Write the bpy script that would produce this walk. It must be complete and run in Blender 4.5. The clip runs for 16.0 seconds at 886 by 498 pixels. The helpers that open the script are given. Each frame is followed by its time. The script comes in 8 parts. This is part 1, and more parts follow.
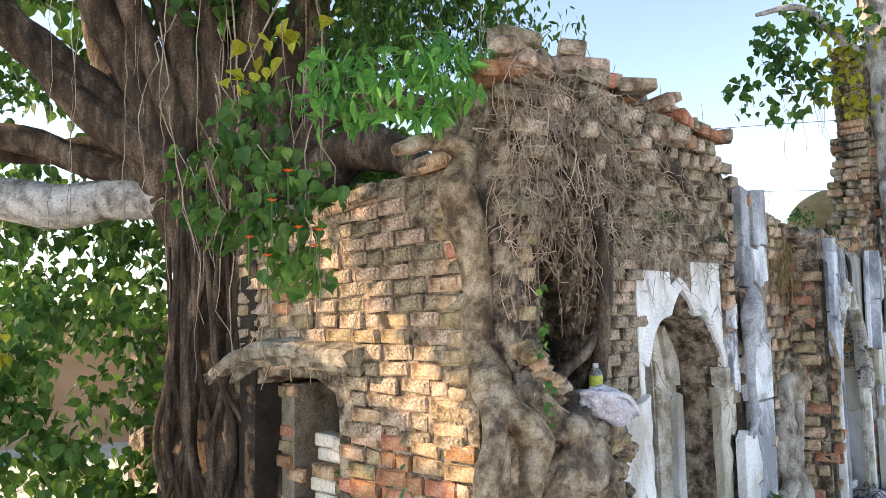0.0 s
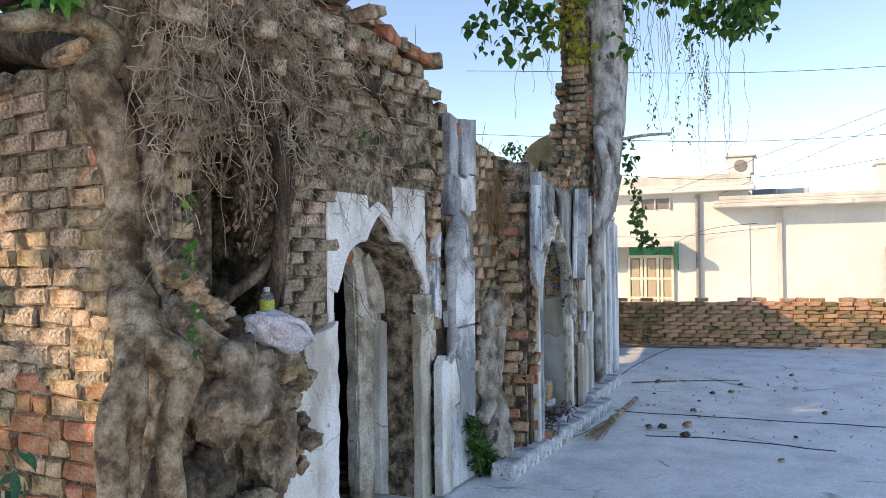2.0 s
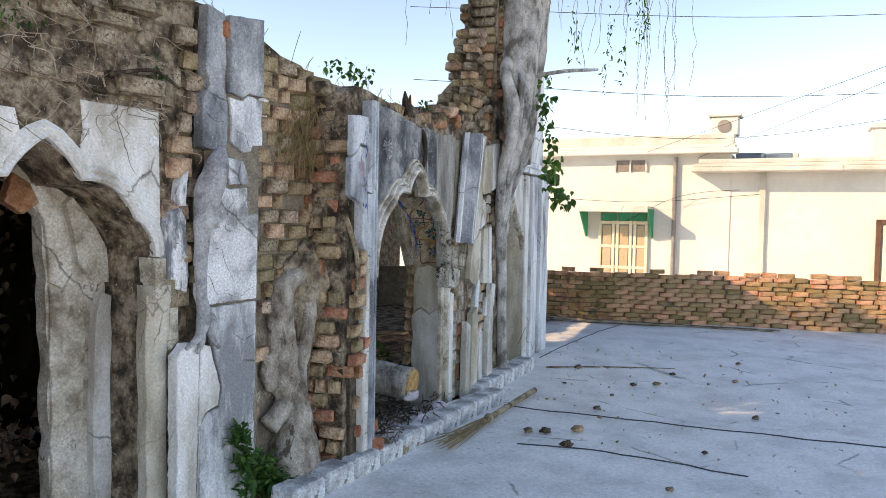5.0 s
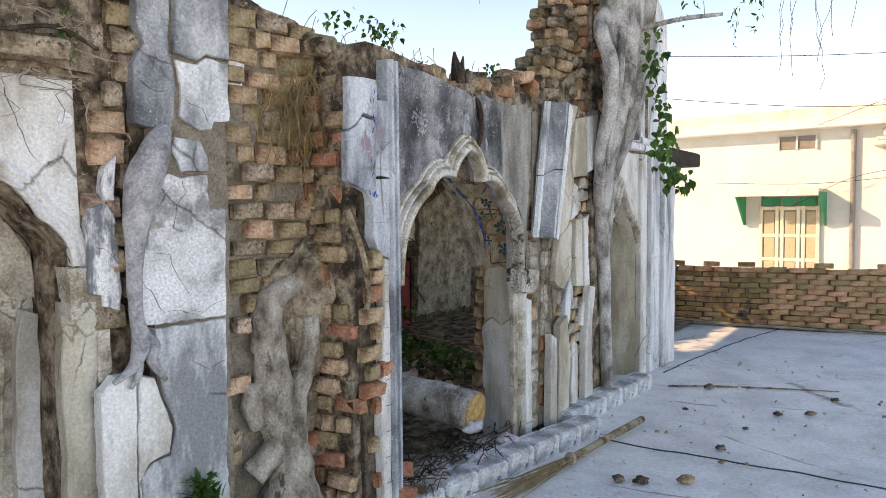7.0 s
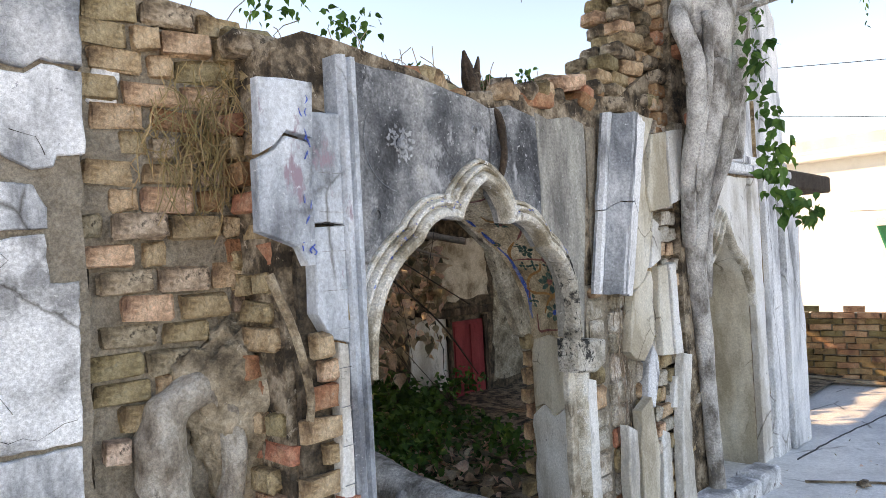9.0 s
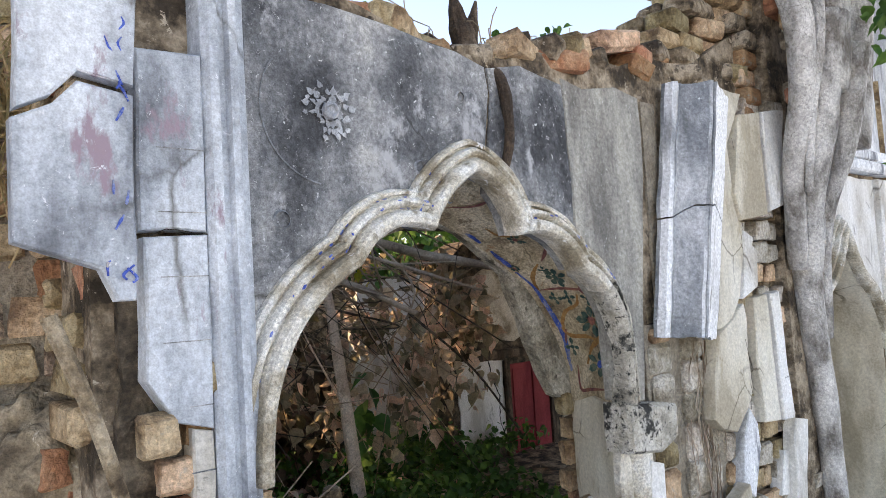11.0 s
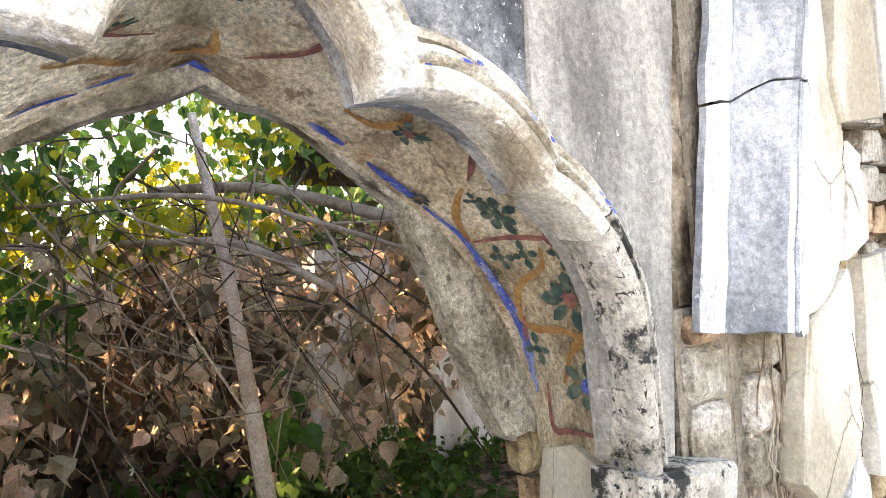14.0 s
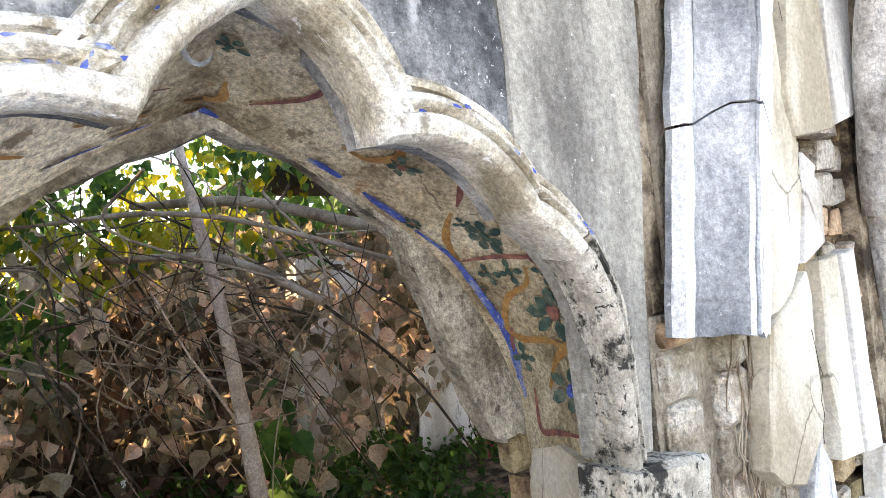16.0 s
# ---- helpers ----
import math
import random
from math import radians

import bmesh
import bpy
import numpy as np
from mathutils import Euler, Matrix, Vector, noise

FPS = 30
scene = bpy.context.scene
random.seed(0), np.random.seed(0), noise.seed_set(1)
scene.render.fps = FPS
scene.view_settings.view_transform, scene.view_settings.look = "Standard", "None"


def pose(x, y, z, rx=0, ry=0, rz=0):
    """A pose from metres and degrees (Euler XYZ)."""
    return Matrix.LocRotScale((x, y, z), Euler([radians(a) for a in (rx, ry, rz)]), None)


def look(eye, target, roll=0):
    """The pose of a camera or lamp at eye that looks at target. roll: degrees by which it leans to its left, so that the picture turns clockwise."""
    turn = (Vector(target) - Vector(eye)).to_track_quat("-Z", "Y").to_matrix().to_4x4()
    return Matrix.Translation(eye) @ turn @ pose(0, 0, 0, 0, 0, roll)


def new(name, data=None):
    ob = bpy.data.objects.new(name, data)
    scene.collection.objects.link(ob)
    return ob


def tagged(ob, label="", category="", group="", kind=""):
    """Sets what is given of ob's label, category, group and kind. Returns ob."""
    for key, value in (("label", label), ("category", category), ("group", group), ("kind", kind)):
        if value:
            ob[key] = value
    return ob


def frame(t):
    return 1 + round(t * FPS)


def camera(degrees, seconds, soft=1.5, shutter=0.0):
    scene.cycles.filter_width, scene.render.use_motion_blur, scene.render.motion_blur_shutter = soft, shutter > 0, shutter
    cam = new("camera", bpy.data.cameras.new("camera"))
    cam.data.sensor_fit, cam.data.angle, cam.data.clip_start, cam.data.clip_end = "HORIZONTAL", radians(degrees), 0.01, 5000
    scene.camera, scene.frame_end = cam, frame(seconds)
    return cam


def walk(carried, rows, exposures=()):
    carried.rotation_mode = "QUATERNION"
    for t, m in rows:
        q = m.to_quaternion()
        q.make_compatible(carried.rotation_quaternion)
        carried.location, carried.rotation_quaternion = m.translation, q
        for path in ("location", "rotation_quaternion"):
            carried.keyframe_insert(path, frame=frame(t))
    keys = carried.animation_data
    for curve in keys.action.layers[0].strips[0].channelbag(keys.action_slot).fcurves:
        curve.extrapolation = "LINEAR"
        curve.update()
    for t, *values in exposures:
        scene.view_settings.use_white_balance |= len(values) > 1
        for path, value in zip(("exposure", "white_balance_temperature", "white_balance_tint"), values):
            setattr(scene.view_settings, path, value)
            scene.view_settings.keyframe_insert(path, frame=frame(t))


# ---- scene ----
cam = camera(63.0, 16.0, soft=0.8)
METRES, EYE, TILT, LEAN, TURN = 7.2, 1.62, 5.5, 1.0, 0.0
ROWS = [
    (0.0, 0.0, 0.0, 0.0, -0.0, 0.0, -0.0),
    (0.5, 0.0107, 0.0045, 0.0002, -5.72, 0.09, -0.04),
    (1.0, 0.0276, 0.0101, -0.0002, -10.36, 0.16, 0.15),
    (1.5, 0.0503, 0.0163, -0.0055, -14.68, -0.5, -0.38),
    (2.0, 0.0712, 0.0282, -0.0151, -17.23, -4.37, -1.92),
    (2.5, 0.0968, 0.0543, -0.0183, -19.18, -4.82, -4.27),
    (3.0, 0.1313, 0.0727, -0.0225, -19.71, -5.1, -4.27),
    (3.5, 0.17, 0.0874, -0.0224, -19.31, -5.48, -4.32),
    (4.0, 0.2081, 0.1111, -0.0263, -19.11, -6.49, -4.35),
    (6.5, 0.3792, 0.2293, -0.0326, -7.34, -8.34, -1.67),
    (7.0, 0.3975, 0.2695, -0.0394, -4.29, -8.47, -0.91),
    (7.5, 0.4067, 0.3145, -0.0424, -4.33, -7.99, 0.12),
    (8.0, 0.4262, 0.3492, -0.0421, -1.52, -6.57, 1.07),
    (10.5, 0.4954, 0.5251, -0.0621, 9.86, -2.67, 3.57),
    (11.0, 0.4972, 0.5541, -0.0655, 11.38, -1.69, 3.7),
    (11.5, 0.5042, 0.5875, -0.0718, 13.92, -1.59, 3.98),
    (12.0, 0.5115, 0.6163, -0.0788, 18.21, -1.72, 3.94),
    (12.5, 0.5074, 0.6499, -0.0833, 18.67, -2.23, 3.94),
    (13.0, 0.5029, 0.681, -0.0846, 16.77, -2.52, 4.01),
    (13.5, 0.5027, 0.7056, -0.0862, 13.93, -3.0, 4.02),
    (14.0, 0.5042, 0.7181, -0.0881, 12.33, -3.37, 4.02),
    (14.5, 0.5049, 0.7224, -0.0896, 11.83, -4.05, 4.12),
    (15.0, 0.5055, 0.7251, -0.0891, 10.79, -4.63, 4.32),
    (15.5, 0.5054, 0.7244, -0.0884, 10.07, -4.72, 4.46),
    (16.0, 0.5036, 0.7045, -0.0816, 10.28, -3.66, 5.77),
]
EXPOSURES = [(0.0, 1.72, 8500, 17), (1.5, 1.12, 7800, 16), (3.5, 1.2, 8200, 17), (8.0, 1.58, 10000, 21), (11.0, 1.9, 9600, 22), (11.5, 2.0, 9800, 23), (12.0, 2.5, 10100, 24), (12.5, 2.8, 11400, 24), (14.5, 2.95, 10400, 24), (16.0, 2.72, 10000, 22)]
walk(cam, [(t, pose(0, 0, EYE, TILT, LEAN, TURN) @ pose(METRES * x, METRES * y, METRES * z, 90 + pitch, roll, yaw)) for t, x, y, z, yaw, pitch, roll in ROWS], EXPOSURES)

# ---- light ----
SUN = Vector((-1.0, 0.06, 0.50)).normalized()
world = bpy.data.worlds.new("sky")
scene.world = world
world.use_nodes = True
wn, wl = world.node_tree.nodes, world.node_tree.links
sky = wn.new("ShaderNodeTexSky")
sky.sky_type, sky.sun_disc = "NISHITA", False
sky.sun_elevation = math.asin(SUN.z)
sky.sun_rotation = math.atan2(SUN.x, SUN.y)
sky.air_density, sky.dust_density, sky.ozone_density, sky.altitude = 0.9, 0.1, 2.6, 600
wl.new(sky.outputs[0], wn["Background"].inputs[0])
wn["Background"].inputs[1].default_value = 0.15
sun = new("sun", bpy.data.lights.new("sun", "SUN"))
sun.data.energy, sun.data.angle, sun.data.color = 2.6, radians(0.5), (1.0, 0.83, 0.62)
sun.matrix_world = look((0, 0, 30), Vector((0, 0, 30)) - SUN)

# ---- materials ----
def material(name, colours, scale=6.0, rough=0.85, bump=0.4, fine=90.0, per_object=0.0, spots=None, spot_scale=14.0,
             spot_at=0.62, metal=0.0, streak=0.0, spec=0.3, per_island=0.0, cracks=None, translucent=0.0, sep=0.25, grainy=0.4, flakes=None, flake_scale=30.0, flake_at=0.6):
    """A worn surface: colours mixed by broad noise, then fine grain, then spots or flakes of another colour, with relief."""
    m = bpy.data.materials.new(name)
    m.use_nodes = True
    n, l = m.node_tree.nodes, m.node_tree.links
    bsdf = n["Principled BSDF"]
    out = n["Material Output"]
    tc = n.new("ShaderNodeTexCoord")
    mp = n.new("ShaderNodeMapping")
    l.new(tc.outputs["Object"], mp.inputs[0])
    if streak:
        mp.inputs["Scale"].default_value = (1, 1, streak)
    broad = n.new("ShaderNodeTexNoise")
    broad.inputs["Scale"].default_value, broad.inputs["Detail"].default_value = scale, 6
    broad.inputs["Roughness"].default_value = 0.65
    l.new(mp.outputs[0], broad.inputs["Vector"])
    ramp = n.new("ShaderNodeValToRGB")
    e = ramp.color_ramp.elements
    k = len(colours)
    while len(e) < k:
        e.new(0.5)
    for i, c in enumerate(colours):
        e[i].position = 0.5 + sep * (2 * i / max(k - 1, 1) - 1) * 0.62
        e[i].color = (*c, 1)
    l.new(broad.outputs[0], ramp.inputs[0])
    col = ramp.outputs[0]

    def mix(kind, fac, a, b):
        x = n.new("ShaderNodeMix")
        x.data_type, x.blend_type = "RGBA", kind
        for src, socket in ((fac, x.inputs[0]), (a, x.inputs[6]), (b, x.inputs[7])):
            if isinstance(src, (int, float)):
                socket.default_value = src
            elif isinstance(src, tuple):
                socket.default_value = (*src, 1)
            else:
                l.new(src, socket)
        return x.outputs[2]

    grain = n.new("ShaderNodeTexNoise")
    grain.inputs["Scale"].default_value, grain.inputs["Detail"].default_value = fine, 4
    l.new(tc.outputs["Object"], grain.inputs["Vector"])
    gr = n.new("ShaderNodeValToRGB")
    gr.color_ramp.elements[0].position, gr.color_ramp.elements[1].position = 0.3, 0.7
    gr.color_ramp.elements[0].color, gr.color_ramp.elements[1].color = (0.38, 0.38, 0.38, 1), (1.42, 1.42, 1.42, 1)
    l.new(grain.outputs[0], gr.inputs[0])
    col = mix("MULTIPLY", min(0.8, grainy * 1.15), col, gr.outputs[0])
    if bump:
        speck = n.new("ShaderNodeTexNoise")
        speck.inputs["Scale"].default_value, speck.inputs["Detail"].default_value = fine * 3.3, 3
        l.new(tc.outputs["Object"], speck.inputs["Vector"])
        sk = n.new("ShaderNodeValToRGB")
        sk.color_ramp.elements[0].position, sk.color_ramp.elements[1].position = 0.34, 0.62
        sk.color_ramp.elements[0].color, sk.color_ramp.elements[1].color = (0.5, 0.49, 0.47, 1), (1.4, 1.4, 1.4, 1)
        l.new(speck.outputs[0], sk.inputs[0])
        col = mix("MULTIPLY", min(0.6, grainy * 0.9), col, sk.outputs[0])
    height = broad.outputs[0]
    if spots:
        sp = n.new("ShaderNodeTexNoise")
        sp.inputs["Scale"].default_value, sp.inputs["Detail"].default_value = spot_scale, 8
        sp.inputs["Roughness"].default_value = 0.7
        l.new(mp.outputs[0], sp.inputs["Vector"])
        sr = n.new("ShaderNodeValToRGB")
        sr.color_ramp.elements[0].position, sr.color_ramp.elements[1].position = spot_at, spot_at + 0.06
        l.new(sp.outputs[0], sr.inputs[0])
        col = mix("MIX", sr.outputs[0], col, spots)
    if flakes:
        fk = n.new("ShaderNodeTexNoise")
        fk.inputs["Scale"].default_value, fk.inputs["Detail"].default_value = flake_scale, 10
        fk.inputs["Roughness"].default_value = 0.75
        fk.inputs["Distortion"].default_value = 0.6
        l.new(tc.outputs["Object"], fk.inputs["Vector"])
        fr = n.new("ShaderNodeValToRGB")
        fr.color_ramp.elements[0].position, fr.color_ramp.elements[1].position = flake_at, flake_at + 0.035
        l.new(fk.outputs[0], fr.inputs[0])
        col = mix("MIX", fr.outputs[0], col, flakes)
    if cracks:
        vo = n.new("ShaderNodeTexVoronoi")
        vo.feature = "DISTANCE_TO_EDGE"
        vo.inputs["Scale"].default_value = cracks
        warp = mix("ADD", 0.12, tc.outputs["Object"], broad.outputs[1])
        l.new(warp, vo.inputs["Vector"])
        cr = n.new("ShaderNodeValToRGB")
        cr.color_ramp.elements[0].position, cr.color_ramp.elements[1].position = 0.0, 0.012
        cr.color_ramp.elements[0].color, cr.color_ramp.elements[1].color = (0.35, 0.33, 0.3, 1), (1, 1, 1, 1)
        l.new(vo.outputs["Distance"], cr.inputs[0])
        where = n.new("ShaderNodeTexNoise")
        where.inputs["Scale"].default_value = 2.3
        l.new(tc.outputs["Object"], where.inputs["Vector"])
        wr = n.new("ShaderNodeValToRGB")
        wr.color_ramp.elements[0].position, wr.color_ramp.elements[1].position = 0.52, 0.6
        l.new(where.outputs[0], wr.inputs[0])
        col = mix("MULTIPLY", wr.outputs[0], col, cr.outputs[0])
    for amount, node, socket in ((per_object, "ShaderNodeObjectInfo", "Random"), (per_island, "ShaderNodeNewGeometry", "Random Per Island")):
        if amount:
            info = n.new(node)
            hv = n.new("ShaderNodeHueSaturation")
            mr = n.new("ShaderNodeMapRange")
            mr.inputs[3].default_value, mr.inputs[4].default_value = 1 - amount, 1 + amount
            l.new(info.outputs[socket], mr.inputs[0])
            l.new(mr.outputs[0], hv.inputs["Value"])
            mh = n.new("ShaderNodeMapRange")
            mh.inputs[3].default_value, mh.inputs[4].default_value = 0.5 + 0.06 * amount, 0.5 - 0.05 * amount
            l.new(info.outputs[socket], mh.inputs[0])
            l.new(mh.outputs[0], hv.inputs["Hue"])
            l.new(col, hv.inputs["Color"])
            col = hv.outputs[0]
    l.new(col, bsdf.inputs["Base Color"])
    bsdf.inputs["Roughness"].default_value, bsdf.inputs["Metallic"].default_value = rough, metal
    bsdf.inputs["Specular IOR Level"].default_value = spec
    if bump:
        add = n.new("ShaderNodeMath")
        add.operation = "MULTIPLY_ADD"
        add.inputs[1].default_value = 0.35
        l.new(grain.outputs[0], add.inputs[0])
        l.new(height, add.inputs[2])
        b = n.new("ShaderNodeBump")
        b.inputs["Strength"].default_value, b.inputs["Distance"].default_value = min(1.0, bump * 1.5), 0.03
        l.new(add.outputs[0], b.inputs["Height"])
        l.new(b.outputs[0], bsdf.inputs["Normal"])
    if translucent:
        tr = n.new("ShaderNodeBsdfTranslucent")
        l.new(col, tr.inputs[0])
        ms = n.new("ShaderNodeMixShader")
        ms.inputs[0].default_value = translucent
        l.new(bsdf.outputs[0], ms.inputs[1])
        l.new(tr.outputs[0], ms.inputs[2])
        l.new(ms.outputs[0], out.inputs[0])
    return m


BRICK = material("weathered_brick", [(0.17, 0.105, 0.06), (0.41, 0.275, 0.16), (0.57, 0.42, 0.27)], 9, per_object=0.38, bump=0.8, spots=(0.42, 0.35, 0.26), spot_at=0.6, sep=0.18)
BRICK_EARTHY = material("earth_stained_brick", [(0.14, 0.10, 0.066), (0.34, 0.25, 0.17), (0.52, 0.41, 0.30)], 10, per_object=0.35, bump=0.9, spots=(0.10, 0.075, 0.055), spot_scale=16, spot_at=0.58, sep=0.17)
BRICK_RED = material("red_brick", [(0.24, 0.09, 0.05), (0.42, 0.18, 0.10), (0.50, 0.29, 0.18)], 9, per_object=0.3, bump=0.6, spots=(0.38, 0.33, 0.27), spot_at=0.62)
BRICK_FAR = material("orange_brick", [(0.20, 0.10, 0.06), (0.48, 0.26, 0.13), (0.62, 0.40, 0.23)], 5, per_object=0.4, per_island=0.4, bump=0.6, spots=(0.10, 0.08, 0.065), spot_scale=2.2, spot_at=0.60)
EARTH = material("earth_mortar", [(0.05, 0.036, 0.024), (0.20, 0.148, 0.10), (0.40, 0.32, 0.235)], 9, bump=1.0, fine=55, spots=(0.09, 0.07, 0.05), spot_scale=12, spot_at=0.58, sep=0.15, flakes=(0.48, 0.40, 0.31), flake_scale=26, flake_at=0.6)
MORTAR = material("lime_mortar", [(0.22, 0.18, 0.135), (0.38, 0.325, 0.255)], 12, bump=0.9)
PLASTER = material("whitewashed_plaster", [(0.50, 0.46, 0.40), (0.74, 0.72, 0.68), (0.86, 0.85, 0.83)], 3, bump=0.22, streak=0.4, spots=(0.36, 0.34, 0.31), spot_scale=5, spot_at=0.60, cracks=1.4, sep=0.16, flakes=(0.24, 0.23, 0.21), flake_scale=14, flake_at=0.63, grainy=0.25)
PLASTER_BLUE = material("bluish_whitewash", [(0.28, 0.29, 0.30), (0.68, 0.695, 0.71), (0.88, 0.885, 0.89)], 3, bump=0.25, streak=0.3, spots=(0.20, 0.21, 0.23), spot_scale=4, spot_at=0.59, cracks=1.6, sep=0.15, flakes=(0.22, 0.23, 0.25), flake_scale=34, flake_at=0.63, grainy=0.35)
PLASTER_GREY = material("blackened_plaster", [(0.06, 0.062, 0.066), (0.15, 0.156, 0.163), (0.31, 0.312, 0.312), (0.52, 0.508, 0.48)], 3.2, bump=0.35, streak=0.75, spots=(0.42, 0.42, 0.425), spot_scale=5, spot_at=0.56, sep=0.2, flakes=(0.58, 0.58, 0.58), flake_scale=55, flake_at=0.60, grainy=0.55, cracks=2.5)
PLASTER_TAN = material("bare_lime_plaster", [(0.28, 0.225, 0.165), (0.55, 0.49, 0.40), (0.75, 0.70, 0.62)], 4, bump=0.4, spots=(0.24, 0.20, 0.15), spot_scale=8, spot_at=0.61, cracks=1.8, sep=0.17, flakes=(0.68, 0.65, 0.58), flake_scale=20, flake_at=0.62)
CREAM = material("cream_plaster", [(0.42, 0.36, 0.27), (0.62, 0.565, 0.46), (0.74, 0.70, 0.61)], 3, bump=0.25, streak=0.4, spots=(0.44, 0.37, 0.27), spot_scale=8, spot_at=0.62, cracks=3.0, sep=0.17, grainy=0.25)
MOULD = material("moulded_plaster", [(0.32, 0.265, 0.19), (0.60, 0.545, 0.45), (0.80, 0.775, 0.72)], 6, bump=0.35, spots=(0.30, 0.26, 0.20), spot_scale=10, spot_at=0.60, sep=0.16, flakes=(0.82, 0.81, 0.79), flake_scale=22, flake_at=0.61, grainy=0.5, fine=140)
MOULDY = material("mould_blackened_plaster", [(0.30, 0.27, 0.22), (0.50, 0.46, 0.39), (0.66, 0.63, 0.57)], 10, bump=0.5, spots=(0.035, 0.034, 0.03), spot_scale=13, spot_at=0.55, flakes=(0.03, 0.03, 0.028), flake_scale=55, flake_at=0.57)
PLASTER_SLATE = material("slate_grey_whitewash", [(0.12, 0.13, 0.14), (0.22, 0.235, 0.25), (0.36, 0.375, 0.39), (0.56, 0.57, 0.58)], 4, bump=0.3, streak=0.5, spots=(0.56, 0.57, 0.58), spot_scale=26, spot_at=0.63, cracks=1.5, sep=0.2, flakes=(0.62, 0.63, 0.64), flake_scale=60, flake_at=0.61, grainy=0.4)
PLASTER_PATCHY = material("stained_grey_whitewash", [(0.32, 0.32, 0.32), (0.70, 0.705, 0.71), (0.86, 0.865, 0.87), (0.90, 0.90, 0.90)], 3, bump=0.35, spots=(0.34, 0.31, 0.27), spot_scale=5, spot_at=0.61, cracks=1.7, sep=0.2, flakes=(0.74, 0.74, 0.73), flake_scale=35, flake_at=0.6, grainy=0.4)
ROOT_GREY = material("smooth_grey_root", [(0.20, 0.19, 0.19), (0.40, 0.40, 0.41), (0.56, 0.56, 0.57)], 9, bump=0.4, spots=(0.14, 0.12, 0.11), spot_scale=20, spot_at=0.66)
LEDGE_STONE = material("lichened_ledge_stone", [(0.13, 0.11, 0.085), (0.30, 0.26, 0.20), (0.44, 0.39, 0.30)], 7, bump=0.9, fine=60, spots=(0.10, 0.09, 0.075), spot_scale=12, spot_at=0.58, sep=0.18)
PLASTER_DRAB = material("drab_grey_plaster", [(0.17, 0.16, 0.145), (0.33, 0.315, 0.28), (0.48, 0.455, 0.40)], 5, bump=0.35, streak=0.25, spots=(0.52, 0.50, 0.46), spot_scale=10, spot_at=0.62, sep=0.2, flakes=(0.56, 0.55, 0.52), flake_scale=60, flake_at=0.61)
PLASTER_LILAC = material("lilac_grey_whitewash", [(0.17, 0.182, 0.20), (0.43, 0.465, 0.50), (0.66, 0.695, 0.73)], 3.6, bump=0.3, grainy=0.28, streak=0.4, spots=(0.33, 0.245, 0.28), spot_scale=8, spot_at=0.60, cracks=1.5, sep=0.18, flakes=(0.72, 0.73, 0.75), flake_scale=50, flake_at=0.61)
MUD = material("dried_mud", [(0.075, 0.052, 0.036), (0.20, 0.15, 0.105), (0.37, 0.30, 0.225)], 6, bump=1.0, fine=60, spots=(0.12, 0.09, 0.06), spot_scale=16, spot_at=0.62, sep=0.18, flakes=(0.56, 0.50, 0.41), flake_scale=24, flake_at=0.61)
CONCRETE = material("worn_concrete", [(0.64, 0.64, 0.62), (0.78, 0.78, 0.76), (0.85, 0.85, 0.825)], 2.2, rough=0.6, cracks=0.9, bump=0.3, fine=40, spots=(0.70, 0.70, 0.68), spot_scale=4, spot_at=0.56, sep=0.2, flakes=(0.42, 0.42, 0.42), flake_scale=7, flake_at=0.62, grainy=0.2)
KERB = material("whitewashed_kerb", [(0.34, 0.34, 0.34), (0.62, 0.63, 0.64), (0.80, 0.81, 0.82)], 7, bump=0.5, spots=(0.22, 0.21, 0.20), spot_scale=10, spot_at=0.59, sep=0.18)
WASHED = material("limewashed_brick", [(0.26, 0.205, 0.15), (0.44, 0.375, 0.30), (0.62, 0.57, 0.50)], 8, per_object=0.22, bump=0.8, spots=(0.40, 0.32, 0.24), spot_scale=9, spot_at=0.60, sep=0.17, grainy=0.5)
# near-black tone: shade inside the added room and roof, and plaster cracks
NEAR_BLACK = material("near_black_shade_and_cracks", [(0.02, 0.016, 0.012), (0.05, 0.04, 0.032)], 6, bump=0.8)
# dark tone puts shade into gaps, hollows, the alcove and inner room
HOLLOW = material("shade_dark_mortar", [(0.035, 0.026, 0.018), (0.10, 0.075, 0.052), (0.20, 0.155, 0.11)], 12, bump=1.0, sep=0.18)
BARK = material("banyan_bark", [(0.022, 0.015, 0.010), (0.075, 0.05, 0.034), (0.22, 0.16, 0.115)], 9, bump=1.0, streak=0.25, spots=(0.05, 0.04, 0.03), spot_at=0.58, fine=70, grainy=0.6)
ROOT = material("pale_fig_root", [(0.10, 0.068, 0.042), (0.28, 0.205, 0.13), (0.46, 0.365, 0.255)], 9, bump=1.0, spots=(0.10, 0.08, 0.06), spot_at=0.61, sep=0.18)
MUD_PALE = material("pale_dried_mud", [(0.13, 0.095, 0.062), (0.32, 0.25, 0.17), (0.48, 0.395, 0.29)], 6, bump=1.0, fine=60, spots=(0.15, 0.115, 0.08), spot_scale=16, spot_at=0.64, sep=0.18, flakes=(0.60, 0.53, 0.42), flake_scale=24, flake_at=0.62)
ROOT_TAN = material("mud_stained_root", [(0.16, 0.125, 0.095), (0.38, 0.325, 0.265), (0.58, 0.53, 0.46)], 8, bump=0.9, streak=0.6, spots=(0.11, 0.085, 0.065), spot_scale=9, spot_at=0.60, sep=0.2)
